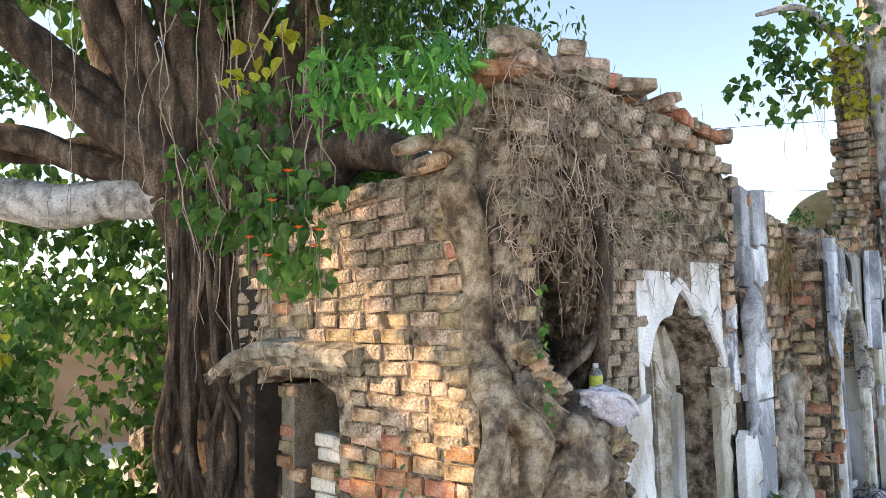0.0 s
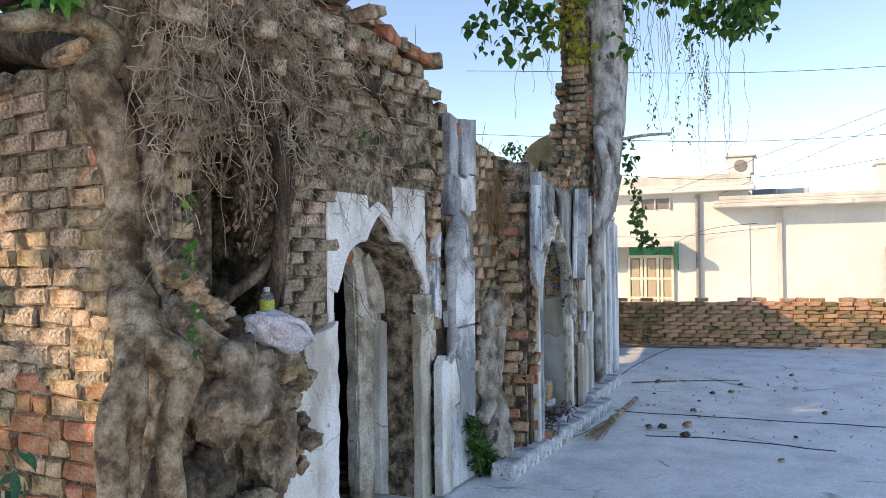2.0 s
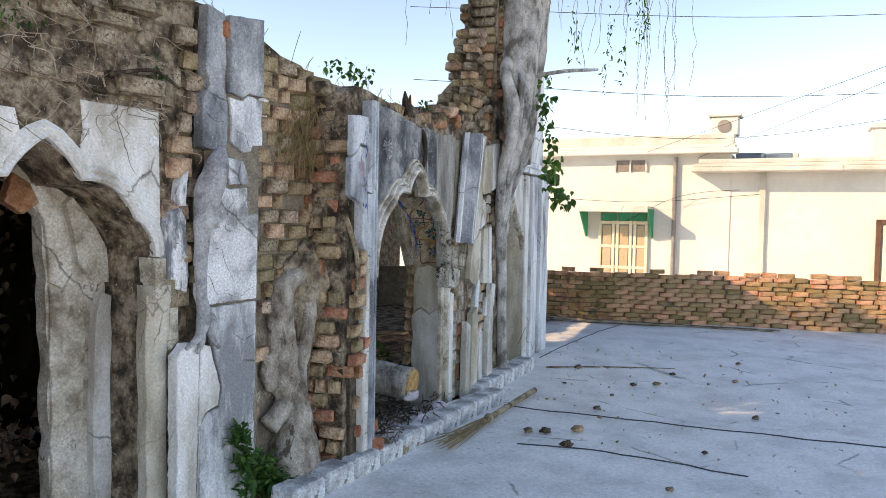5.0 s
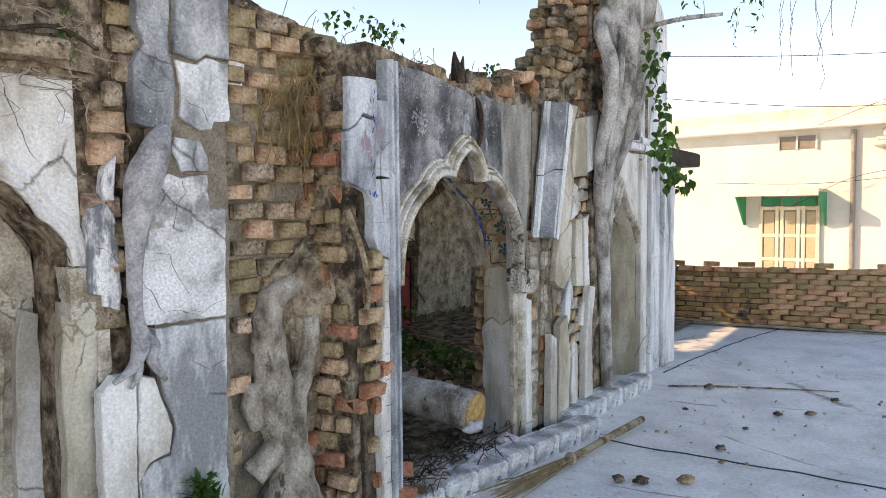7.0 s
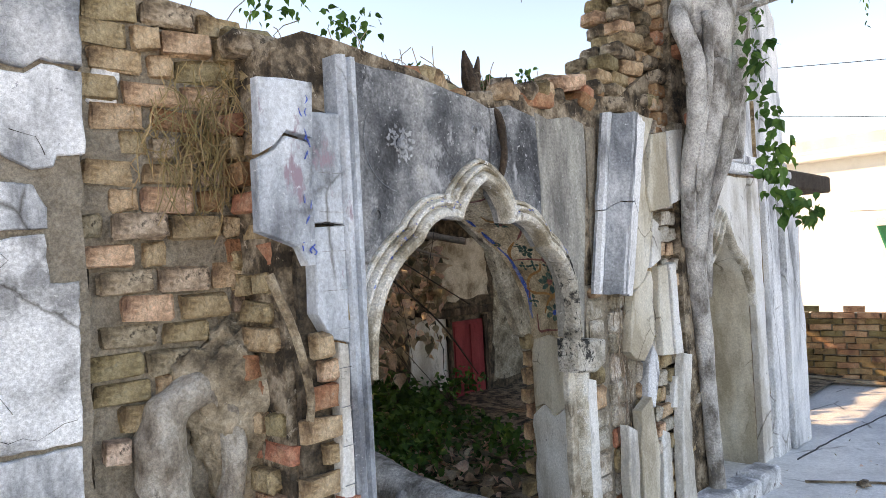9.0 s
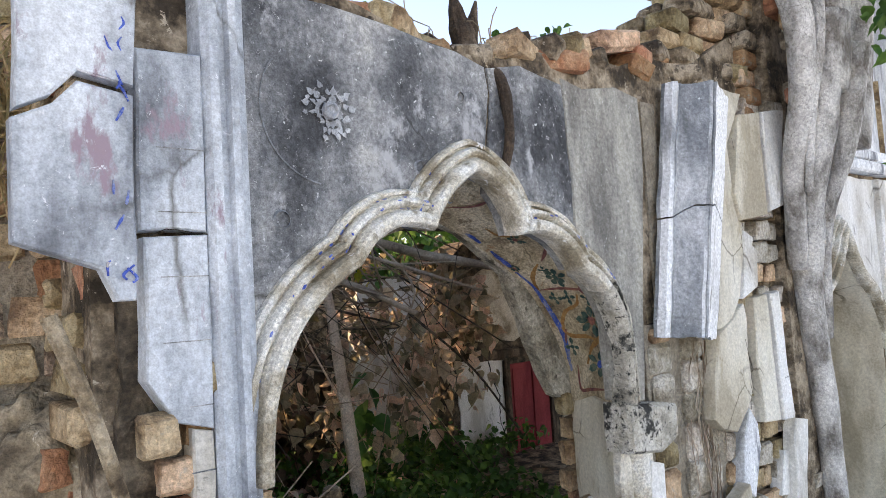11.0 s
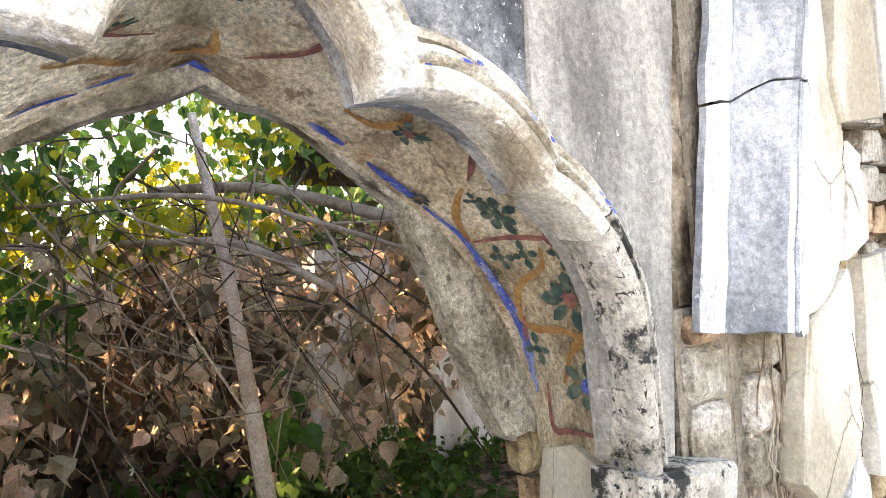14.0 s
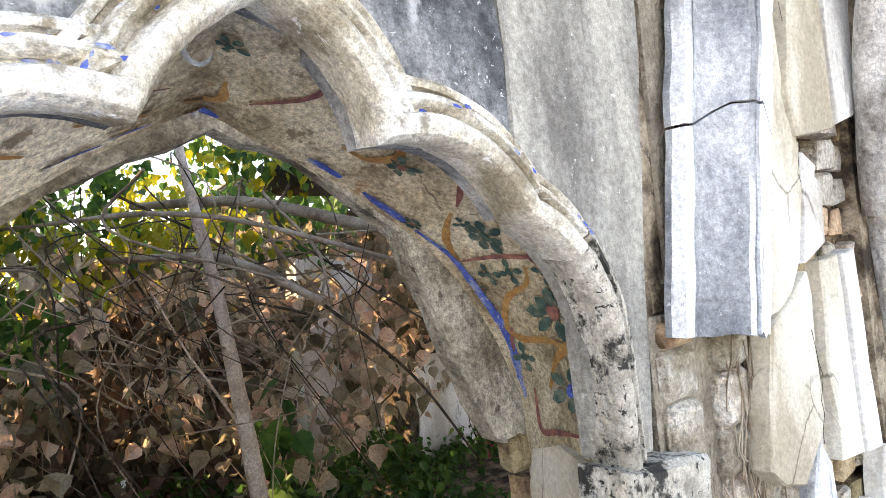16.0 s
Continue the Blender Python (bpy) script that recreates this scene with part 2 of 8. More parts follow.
BARK_GREY = material("grey_fig_bark", [(0.18, 0.16, 0.14), (0.46, 0.435, 0.405), (0.68, 0.655, 0.62)], 8, bump=0.9, cracks=16, streak=0.6, spots=(0.11, 0.085, 0.065), spot_scale=9, spot_at=0.61, sep=0.2)
TWIG = material("dry_rootlets", [(0.17, 0.115, 0.08), (0.34, 0.26, 0.19), (0.50, 0.41, 0.32)], 5, bump=0, per_island=0.3)
LEAF = material("green_leaf", [(0.035, 0.095, 0.02), (0.065, 0.165, 0.035), (0.12, 0.25, 0.05)], 3, rough=0.5, bump=0, fine=30, per_island=0.4, translucent=0.35)
LEAF_YELLOW = material("yellow_leaf", [(0.35, 0.33, 0.03), (0.5, 0.48, 0.05)], 4, rough=0.5, bump=0, per_island=0.2, translucent=0.45)
LEAF_DRY = material("withered_leaf", [(0.30, 0.215, 0.135), (0.58, 0.46, 0.33), (0.78, 0.67, 0.53)], 3, rough=0.6, bump=0, per_island=0.75, translucent=0.4)
# dead leaves coloured dark for the deep shade they hang in
LEAF_DULL = material("shade_dark_dead_leaf", [(0.10, 0.06, 0.04), (0.20, 0.14, 0.09)], 3, rough=0.7, bump=0, per_island=0.5)
HOUSE_WHITE = material("cream_white_paint", [(0.60, 0.59, 0.54), (0.70, 0.69, 0.64)], 0.8, bump=0.05, fine=12, grainy=0.05)
HOUSE_TRIM = material("stained_parapet", [(0.50, 0.47, 0.41), (0.72, 0.70, 0.64)], 1.5, bump=0.2, streak=0.2, spots=(0.25, 0.23, 0.2), spot_scale=3, spot_at=0.63)

# ---- helpers ----
ANGLE_A, ANGLE_B, ANGLE_W, ANGLE_F, ANGLE_H = 44.5, 52.0, -45.0, -29.5, -43.0
BAY_A = pose(0.31, 3.19, 0, 0, 0, ANGLE_A)
BAY_B = pose(2.84, 5.33, 0, 0, 0, ANGLE_B)
BAY_W = pose(0.31, 3.19, 0, 0, 0, ANGLE_W)
FAR = pose(6.7, 11.15, 0, 0, 0, ANGLE_F)
HOUSE = pose(9.85, 17.77, 0, 0, 0, ANGLE_H)
rng = random.Random(7)


def mesh_of(bm, name, mat, smooth=False):
    bmesh.ops.recalc_face_normals(bm, faces=bm.faces)
    me = bpy.data.meshes.new(name)
    bm.to_mesh(me)
    bm.free()
    for m in mat if isinstance(mat, (list, tuple)) else (mat,):
        me.materials.append(m)
    if smooth:
        me.polygons.foreach_set("use_smooth", [True] * len(me.polygons))
        if smooth != True:
            me.set_sharp_from_angle(angle=radians(smooth))
    return me


def part(name, bm, mat, parent=None, label="", m=None, smooth=False):
    ob = new(name, mesh_of(bm, name, mat, smooth))
    if parent is not None:
        ob.parent = parent
    if m is not None:
        ob.matrix_local = m
    if label:
        tagged(ob, label)
    return ob


def thing(name, m, label, category="", group="", kind=""):
    ob = new(name)
    ob.matrix_world = m
    ob.empty_display_size = 0.1
    return tagged(ob, label, category, group, kind)


def fill(loops):
    """A flat bmesh in the XZ plane from an outline and its holes."""
    bm = bmesh.new()
    for pts in loops:
        vs = [bm.verts.new((x, 0, z)) for x, z in pts]
        for a, b in zip(vs, vs[1:] + vs[:1]):
            bm.edges.new((a, b))
    bmesh.ops.triangle_fill(bm, use_beauty=True, edges=bm.edges[:])
    return bm


def slab(loops, front, back, rough=0.0, seed=0, cuts=0):
    """The outline with its holes, extruded from depth front to depth back (depth grows into the wall)."""
    bm = fill(loops)
    if cuts:
        bmesh.ops.subdivide_edges(bm, edges=bm.edges[:], cuts=cuts, use_grid_fill=True)
    ex = bmesh.ops.extrude_face_region(bm, geom=bm.faces[:])
    moved = [v for v in ex["geom"] if isinstance(v, bmesh.types.BMVert)]
    for v in bm.verts:
        v.co.y = front
    for v in moved:
        v.co.y = back
    if rough:
        for v in bm.verts:
            v.co += noise.noise_vector(v.co * 5 + Vector((seed, seed, 0))) * rough
    return bm


def ragged(pts, step=0.06, amount=0.012, seed=0):
    """The outline with its sides broken into short uneven steps."""
    r = random.Random(seed)
    out = []
    for (x0, z0), (x1, z1) in zip(pts, pts[1:] + pts[:1]):
        n = max(1, int(math.hypot(x1 - x0, z1 - z0) / step))
        for i in range(n):
            k = i / n
            j = amount if i else 0
            out.append((x0 + (x1 - x0) * k + r.uniform(-j, j), z0 + (z1 - z0) * k + r.uniform(-j, j)))
    return out


def box(bm, lo, hi, m=None, bevel=0.0):
    r = bmesh.ops.create_cube(bm, size=1)
    vs = r["verts"]
    lo, hi = Vector(lo), Vector(hi)
    for v in vs:
        v.co = Vector((lo[i] + (v.co[i] + 0.5) * (hi[i] - lo[i]) for i in range(3)))
    if bevel:
        es = list({e for v in vs for e in v.link_edges})
        r2 = bmesh.ops.bevel(bm, geom=es, offset=bevel, segments=1, affect="EDGES")
        vs = list({v for f in r2["faces"] for v in f.verts} | {v for v in vs if v.is_valid})
    if m is not None:
        for v in vs:
            v.co = m @ v.co
    return vs


def boxes(*sizes, bevel=0.0):
    bm = bmesh.new()
    for lo, hi in sizes:
        box(bm, lo, hi, bevel=bevel)
    return bm


def tube(bm, pts, radii, seg=8, lumpy=0.0, freq=4.0, seed=0.0):
    """A tapered, bent limb through the points, closed at both ends."""
    pts = [Vector(p) for p in pts]
    rings = []
    side = None
    for i, p in enumerate(pts):
        d = (pts[min(i + 1, len(pts) - 1)] - pts[max(i - 1, 0)]).normalized()
        if side is None:
            side = d.cross(Vector((0.3, 0.9, 0.2))).normalized()
        side = (side - d * side.dot(d)).normalized()
        up = d.cross(side)
        ring = []
        for k in range(seg):
            a = 2 * math.pi * k / seg
            q = side * math.cos(a) + up * math.sin(a)
            r = radii[i] if isinstance(radii, (list, tuple)) else radii
            if lumpy:
                r *= 1 + lumpy * noise.noise((p + q * r) * freq + Vector((seed, 0, 0)))
            ring.append(bm.verts.new(p + q * r))
        rings.append(ring)
    for a, b in zip(rings, rings[1:]):
        for k in range(seg):
            bm.faces.new((a[k], a[(k + 1) % seg], b[(k + 1) % seg], b[k]))
    bm.faces.new(rings[0][::-1])
    bm.faces.new(rings[-1])
    return bm


def smooth_path(pts, n=6):
    """Catmull-Rom through the points; each may carry a radius as its last number."""
    p = [np.array(q, float) for q in pts]
    p = [2 * p[0] - p[1]] + p + [2 * p[-1] - p[-2]]
    out = []
    for i in range(1, len(p) - 2):
        for k in range(n):
            t = k / n
            out.append(0.5 * (2 * p[i] + (p[i + 1] - p[i - 1]) * t + (2 * p[i - 1] - 5 * p[i] + 4 * p[i + 1] - p[i + 2]) * t * t + (3 * p[i] - p[i - 1] - 3 * p[i + 1] + p[i + 2]) * t ** 3))
    out.append(p[-2])
    return out


def limb(bm, pts, n=6, seg=9, lumpy=0.25, freq=5.0, seed=0.0):
    q = smooth_path(pts, n)
    return tube(bm, [v[:3] for v in q], [max(0.002, float(v[3])) for v in q], seg, lumpy, freq, seed)


def sweep(bm, path, profile, closed=False):
    """A moulding: the profile (across, outward) carried along a path in the XZ plane."""
    rings = []
    n = len(path)
    for i, (x, z) in enumerate(path):
        a, b = path[max(i - 1, 0)], path[min(i + 1, n - 1)]
        tx, tz = b[0] - a[0], b[1] - a[1]
        k = math.hypot(tx, tz) or 1
        nx, nz = -tz / k, tx / k
        rings.append([bm.verts.new((x + nx * c, -o, z + nz * c)) for c, o in profile])
    for a, b in zip(rings, rings[1:]):
        for k in range(len(profile) - 1):
            bm.faces.new((a[k], a[k + 1], b[k + 1], b[k]))
    return bm


def leaf_mesh(bm, m, size, kind="heart", fold=0.2):
    """One leaf: a heart-shaped or lance-shaped blade folded along its midrib."""
    if kind == "heart":
        half = [(0, 0), (0.28, 0.05), (0.46, 0.3), (0.38, 0.6), (0.16, 0.82), (0, 1.12)]
    else:
        half = [(0, 0), (0.12, 0.2), (0.17, 0.5), (0.1, 0.8), (0, 1.05)]
    mid = [bm.verts.new(m @ Vector((0, y * size, -0.12 * size * y * y))) for x, y in half]
    for sgn in (-1, 1):
        edge = [mid[0]] + [bm.verts.new(m @ Vector((sgn * x * size, y * size, (fold * x - 0.12 * y * y) * size))) for x, y in half[1:-1]] + [mid[-1]]
        for i in range(len(half) - 1):
            f = [mid[i], mid[i + 1], edge[i + 1], edge[i]]
            f = [v for j, v in enumerate(f) if v not in f[:j]]
            if len(f) > 2:
                bm.faces.new(f)


def roughen(bm, amount=0.006, freq=22.0, seed=0.0):
    for v in bm.verts:
        v.co += noise.noise_vector(v.co * freq + Vector((seed, 0, 0))) * amount + noise.noise_vector(v.co * freq * 3.1) * amount * 0.4
    return bm


def inside(poly, x, z):
    hit = False
    for (x0, z0), (x1, z1) in zip(poly, poly[1:] + poly[:1]):
        if (z0 > z) != (z1 > z) and x < (x1 - x0) * (z - z0) / (z1 - z0) + x0:
            hit = not hit
    return hit


def brick_shapes(length, height, depth, seed, mat, n=8, chip=0.0075):
    """A few worn bricks, front face at -depth, to be shared by many brick objects."""
    out = []
    r = random.Random(seed)
    for k in range(n):
        bm = bmesh.new()
        box(bm, (-length / 2, -depth, -height / 2), (length / 2, depth * 0.6, height / 2), bevel=height * 0.10)
        for v in bm.verts:
            v.co += Vector((r.uniform(-chip, chip), r.uniform(-chip, chip), r.uniform(-chip, chip)))
        out.append(mesh_of(bm, "brick", mat))
    return out


def brickwork(parent, poly, holes, length=0.235, course=0.087, joint=0.013, proud=0.03, mats=None, seed=1, loose=0.012, missing=0.05, limit=300, top_out=None, front=0.0):
    """Bricks laid in courses inside the outline and outside the holes, each an object of its own on a shared mesh; the rest joined."""
    r = random.Random(seed)
    mats = mats or [(BRICK, 1.0)]
    full = [(brick_shapes(length - joint, course - joint, 0.03, seed + i, mt), w) for i, (mt, w) in enumerate(mats)]
    head = [(brick_shapes(length / 2 - joint, course - joint, 0.03, seed + 50 + i, mt, 4), w) for i, (mt, w) in enumerate(mats)]
    xs, zs = [p[0] for p in poly], [p[1] for p in poly]
    z, row, made = min(zs) + course / 2, 0, 0
    while z < max(zs):
        x = min(xs) - (length * 0.5 if row % 2 else 0) + r.uniform(-0.03, 0.03)
        while x < max(xs):
            short = r.random() < 0.28
            w = length / 2 if short else length
            cx = x + w / 2
            x += w
            if not inside(poly, cx, z) or any(inside(h, cx, z) or inside(h, cx - w * 0.4, z) or inside(h, cx + w * 0.4, z) for h in holes) or r.random() < missing:
                continue
            pick, acc = r.random(), 0
            for shapes, wt in (head if short else full):
                acc += wt
                if pick <= acc:
                    break
            ob = new("brick", r.choice(shapes))
            ob.parent = parent
            ob.matrix_local = Matrix.Translation((cx, front - proud + 0.03 + r.gauss(0, loose), z + r.gauss(0, 0.003))) @ Euler((r.gauss(0, 0.03), r.gauss(0, 0.025), r.gauss(0, 0.05))).to_matrix().to_4x4() @ Matrix.Diagonal((r.uniform(0.86, 1.01), 1, r.uniform(0.88, 1.02), 1))
            made += 1
        z += course
        row += 1
    return made


def arcs(points, n=7):
    """A path through (x, z, bulge) points; bulge bows the stretch that follows to its left."""
    out = []
    for (x0, z0, b), (x1, z1, _) in zip(points, points[1:]):
        dx, dz = x1 - x0, z1 - z0
        for i in range(n):
            t = i / n
            k = b * 4 * t * (1 - t)
            out.append((x0 + dx * t - dz * k, z0 + dz * t + dx * k))
    out.append(points[-1][:2])
    return out


def jag(pts, step=0.1, amount=0.03, seed=0):
    """An open line broken into uneven steps."""
    return ragged(pts, step, amount, seed)[:-max(1, int(math.hypot(pts[0][0] - pts[-1][0], pts[0][1] - pts[-1][1]) / step))] + [pts[-1]]


def lathe(bm, profile, seg=12, m=None):
    rings = []
    for r, z in profile:
        rings.append([bm.verts.new((m or Matrix()) @ Vector((r * math.cos(2 * math.pi * k / seg), r * math.sin(2 * math.pi * k / seg), z))) for k in range(seg)])
    for a, b in zip(rings, rings[1:]):
        for k in range(seg):
            bm.faces.new((a[k], a[(k + 1) % seg], b[(k + 1) % seg], b[k]))
    bm.faces.new(rings[0][::-1])
    bm.faces.new(rings[-1])
    return bm


def plaster_piece(parent, name, pts, proud, thick, mat, seed, label="", step=0.085, amount=0.007, chip=0.005):
    """A broken slab of plaster with a ragged outline and a chipped front edge."""
    out = ragged(pts, step, amount, seed)
    n = len(out)
    turn = 1 if sum(a[0] * b[1] - b[0] * a[1] for a, b in zip(out, out[1:] + out[:1])) > 0 else -1
    r = random.Random(seed)
    front = []
    for i, (x, z) in enumerate(out):
        (xa, za), (xb, zb) = out[i - 1], out[(i + 1) % n]
        k = math.hypot(xb - xa, zb - za) or 1
        c = chip * r.uniform(0.4, 1.3)
        front.append((x - turn * (zb - za) / k * c, z + turn * (xb - xa) / k * c))
    bm = fill([front])
    bm.verts.ensure_lookup_table()
    rings = [[bm.verts[i] for i in range(n)]]
    for v in rings[0]:
        v.co.y = -proud
    rings.append([bm.verts.new((x, -proud + chip * r.uniform(0.6, 1.4), z)) for x, z in out])
    rings.append([bm.verts.new((x, thick - proud, z)) for x, z in out])
    for a, b in zip(rings, rings[1:]):
        for i in range(n):
            bm.faces.new((a[i], a[(i + 1) % n], b[(i + 1) % n], b[i]))
    return part(name, bm, mat, parent, label)


def rect(x0, z0, x1, z1):
    return [(x0, z0), (x1, z0), (x1, z1), (x0, z1)]


# ---- ground ----
def build_ground():
    bm = bmesh.new()
    n = 60
    xs = [-400, -120, -60, -30, -15] + [-8 + 24 * i / n for i in range(n + 1)] + [30, 60, 120, 400]
    ys = [-400, -120, -40, -15] + [-5 + 24 * i / n for i in range(n + 1)] + [30, 60, 120, 400]
    grid = [[bm.verts.new((x, y, 0.014 * noise.noise(Vector((x * 0.5, y * 0.5, 0))))) for x in xs] for y in ys]
    for j in range(len(ys) - 1):
        for i in range(len(xs) - 1):
            bm.faces.new((grid[j][i], grid[j][i + 1], grid[j + 1][i + 1], grid[j + 1][i]))
    tagged(part("ground", bm, CONCRETE, smooth=True), "worn grey concrete yard with long cracks", "ground", kind="structure")


build_ground()

# ---- facade, first bay ----
ARCH_A = arcs([(1.08, 0.0, 0), (1.08, 1.34, 0.0), (1.12, 1.42, 0.18), (1.35, 1.61, 0.06), (1.50, 1.77, 0.06), (1.65, 1.61, 0.18), (1.90, 1.46, 0.18), (2.0, 1.25, 0), (2.0, 0.0, 0)])
TRIM_A = [p for p in ARCH_A if p[1] > 1.26]
TOP_A = [(3.42, 2.12), (3.3, 2.22), (3.0, 2.33), (2.7, 2.40), (2.2, 2.48), (2.08, 2.62), (1.7, 2.72), (1.2, 2.80), (0.5, 2.84), (0.0, 2.70)]
WINDOW_A = [(0.09, 1.22), (0.62, 1.12), (0.64, 1.5), (0.6, 1.95), (0.4, 2.06), (0.2, 2.02), (0.08, 1.9)]
wall_a = thing("wall_south", BAY_A, "ruined brick facade with peeling whitewashed plaster and a cusped arch", "wall", kind="structure")
part("core", slab([[(0.0, 0.0)] + ARCH_A + [(3.42, 0.0)] + jag(TOP_A, 0.12, 0.03, 3), ragged(WINDOW_A, 0.1, 0.02, 5)], -0.005, 0.48), EARTH, wall_a, "earth and lime core of broken brick")
brickwork(wall_a, [(0.0, 0.9), (0.1, 0.9), (0.1, 2.0), (0.0, 2.0)], [], 0.12, 0.087, 0.012, 0.03, [(BRICK, 1.0)], 40, 0.03, 0.1)
# inner order of the arch
part("inner_arch", slab([ragged([(1.72, 0), (2.06, 0), (2.06, 1.78), (1.0, 1.78), (1.02, 1.45), (1.2, 1.58), (1.42, 1.66), (1.58, 1.6), (1.68, 1.46), (1.70, 1.2)], 0.08, 0.01, 4)], 0.30, 0.37), PLASTER_TAN, wall_a, "bare lime inner order of the arch")
plaster_piece(wall_a, "jamb_plaster", [(1.71, 0.05), (1.78, 0.0), (1.865, 0.03), (1.855, 0.5), (1.875, 0.93), (1.86, 1.17), (1.81, 1.21), (1.765, 1.13), (1.705, 1.16)], -0.283, 0.03, PLASTER_TAN, 11, "cracked pale plaster")
plaster_piece(wall_a, "jamb_plaster", [(1.895, 0.03), (1.985, 0.0), (1.985, 1.1), (1.93, 1.12), (1.90, 0.92), (1.89, 0.5)], -0.25, 0.06, PLASTER, 12)
plaster_piece(wall_a, "red_patch", [(1.50, 1.52), (1.58, 1.47), (1.65, 1.52), (1.61, 1.60), (1.54, 1.64)], -0.262, 0.05, BRICK_RED, 13)
bm = bmesh.new()
sweep(bm, ARCH_A, [(-0.004, 0.0), (-0.016, -0.05), (-0.014, -0.16), (-0.022, -0.30), (0.01, -0.30)])
bmesh.ops.subdivide_edges(bm, edges=bm.edges[:], cuts=2, use_grid_fill=True)
part("soffit", roughen(bm, 0.012, 13), EARTH, wall_a, "bare earth and broken plaster soffit")
plaster_piece(wall_a, "jamb_plaster", [(1.705, 1.175), (1.765, 1.145), (1.815, 1.225), (1.79, 1.36), (1.75, 1.50), (1.66, 1.60), (1.60, 1.60), (1.68, 1.44), (1.70, 1.3)], -0.28, 0.03, PLASTER_TAN, 14)
plaster_piece(wall_a, "jamb_plaster", [(1.83, 1.26), (1.90, 1.17), (1.985, 1.16), (1.97, 1.32), (1.90, 1.44), (1.80, 1.55), (1.77, 1.52), (1.81, 1.38)], -0.262, 0.05, PLASTER_TAN, 15)
bm = bmesh.new()
sweep(bm, TRIM_A, [(0.0, -0.02), (0.0, 0.024), (0.012, 0.038), (0.026, 0.028), (0.034, 0.016), (0.044, 0.03), (0.058, 0.02), (0.07, 0.010), (0.07, -0.02)])
part("arch_moulding", roughen(bm, 0.002, 30), PLASTER, wall_a, "white double-roll arch moulding", smooth=32)
left = [p for p in ARCH_A if 1.30 < p[1] and p[0] < 1.42]
right = [p for p in ARCH_A if 1.27 < p[1] and p[0] > 1.62]
plaster_piece(wall_a, "plaster_panel", [(1.02, 1.17), (1.07, 1.20)] + [(x - 0.004, z + 0.004) for x, z in left] + [(1.41, 1.70), (1.405, 1.78), (1.385, 1.865), (1.02, 1.87)], 0.012, 0.05, PLASTER, 21, "white plaster spandrel", amount=0.002)
plaster_piece(wall_a, "plaster_panel", [(1.66, 1.82)] + [(x + 0.004, z + 0.004) for x, z in right] + [(2.045, 1.28), (2.03, 1.94), (1.65, 1.935)], 0.012, 0.05, PLASTER, 22, "white plaster spandrel", amount=0.002)
bm = bmesh.new()
box(bm, (1.02, -0.004, 1.86), (2.07, 0.06, 1.955), bevel=0.012)
part("lintel_band", bm, EARTH, wall_a)
for x in (1.17, 2.0):
    bm = bmesh.new()
    lathe(bm, [(0.026, -0.006), (0.026, 0.004), (0.017, 0.006), (0.012, 0.002), (0.006, 0.008)], 14, pose(x, -0.012, 1.79 if x < 1.5 else 1.80, 90))
    part("rosette", bm, PLASTER_BLUE, wall_a)
# pier and plinth beside the window
plaster_piece(wall_a, "plinth_plaster", [(0.48, 0.0), (1.05, 0.0), (1.05, 1.20), (0.99, 1.17), (0.87, 1.157), (0.77, 1.09), (0.66, 1.07), (0.635, 1.0), (0.587, 0.78), (0.543, 0.55)], 0.055, 0.10, PLASTER, 31, "stained whitewashed plinth", amount=0.012)
plaster_piece(wall_a, "jamb_edge", [(1.0, 0.0), (1.085, 0.0), (1.085, 1.34), (1.045, 1.34)], -0.02, 0.3, PLASTER, 32)
brickwork(wall_a, [(0.64, 1.12), (1.03, 1.2), (1.03, 1.98), (0.64, 1.98)], [], 0.19, 0.062, 0.006, 0.02, [(EARTH, 0.4), (BRICK_EARTHY, 0.6)], 41, 0.006, 0.0)
# upper masonry, packed with earth
part("earth_packing", roughen(slab([ragged([(0.02, 2.06), (2.10, 1.97), (2.08, 2.55), (1.7, 2.66), (1.2, 2.74), (0.5, 2.78), (0.02, 2.64)], 0.09, 0.012, 62)], -0.022, 0.0), 0.006, 9), EARTH, wall_a)
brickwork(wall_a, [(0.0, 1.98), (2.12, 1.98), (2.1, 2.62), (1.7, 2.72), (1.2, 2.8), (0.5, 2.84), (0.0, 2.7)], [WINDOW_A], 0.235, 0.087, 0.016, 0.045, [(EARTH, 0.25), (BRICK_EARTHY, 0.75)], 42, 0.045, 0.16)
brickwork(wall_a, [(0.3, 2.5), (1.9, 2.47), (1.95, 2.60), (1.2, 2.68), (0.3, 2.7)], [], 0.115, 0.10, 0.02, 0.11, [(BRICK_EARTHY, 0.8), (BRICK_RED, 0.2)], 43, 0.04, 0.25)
for i in range(22):
    x = -0.02 + 0.097 * i
    z = 2.72 + 0.13 * math.sin(min(1.0, x / 0.8) * 1.5) - max(0, x - 1.0) * 0.12
    bm = bmesh.new()
    box(bm, (-0.11, -0.12, -0.036), (0.11, 0.1, 0.036), bevel=0.012)
    for v in bm.verts:
        v.co += noise.noise_vector(v.co * 30 + Vector((i, 0, 0))) * 0.012
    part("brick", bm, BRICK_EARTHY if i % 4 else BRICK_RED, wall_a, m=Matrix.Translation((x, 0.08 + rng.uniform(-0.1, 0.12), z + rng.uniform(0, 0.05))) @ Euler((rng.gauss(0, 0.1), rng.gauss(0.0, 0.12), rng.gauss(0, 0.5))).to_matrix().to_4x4())
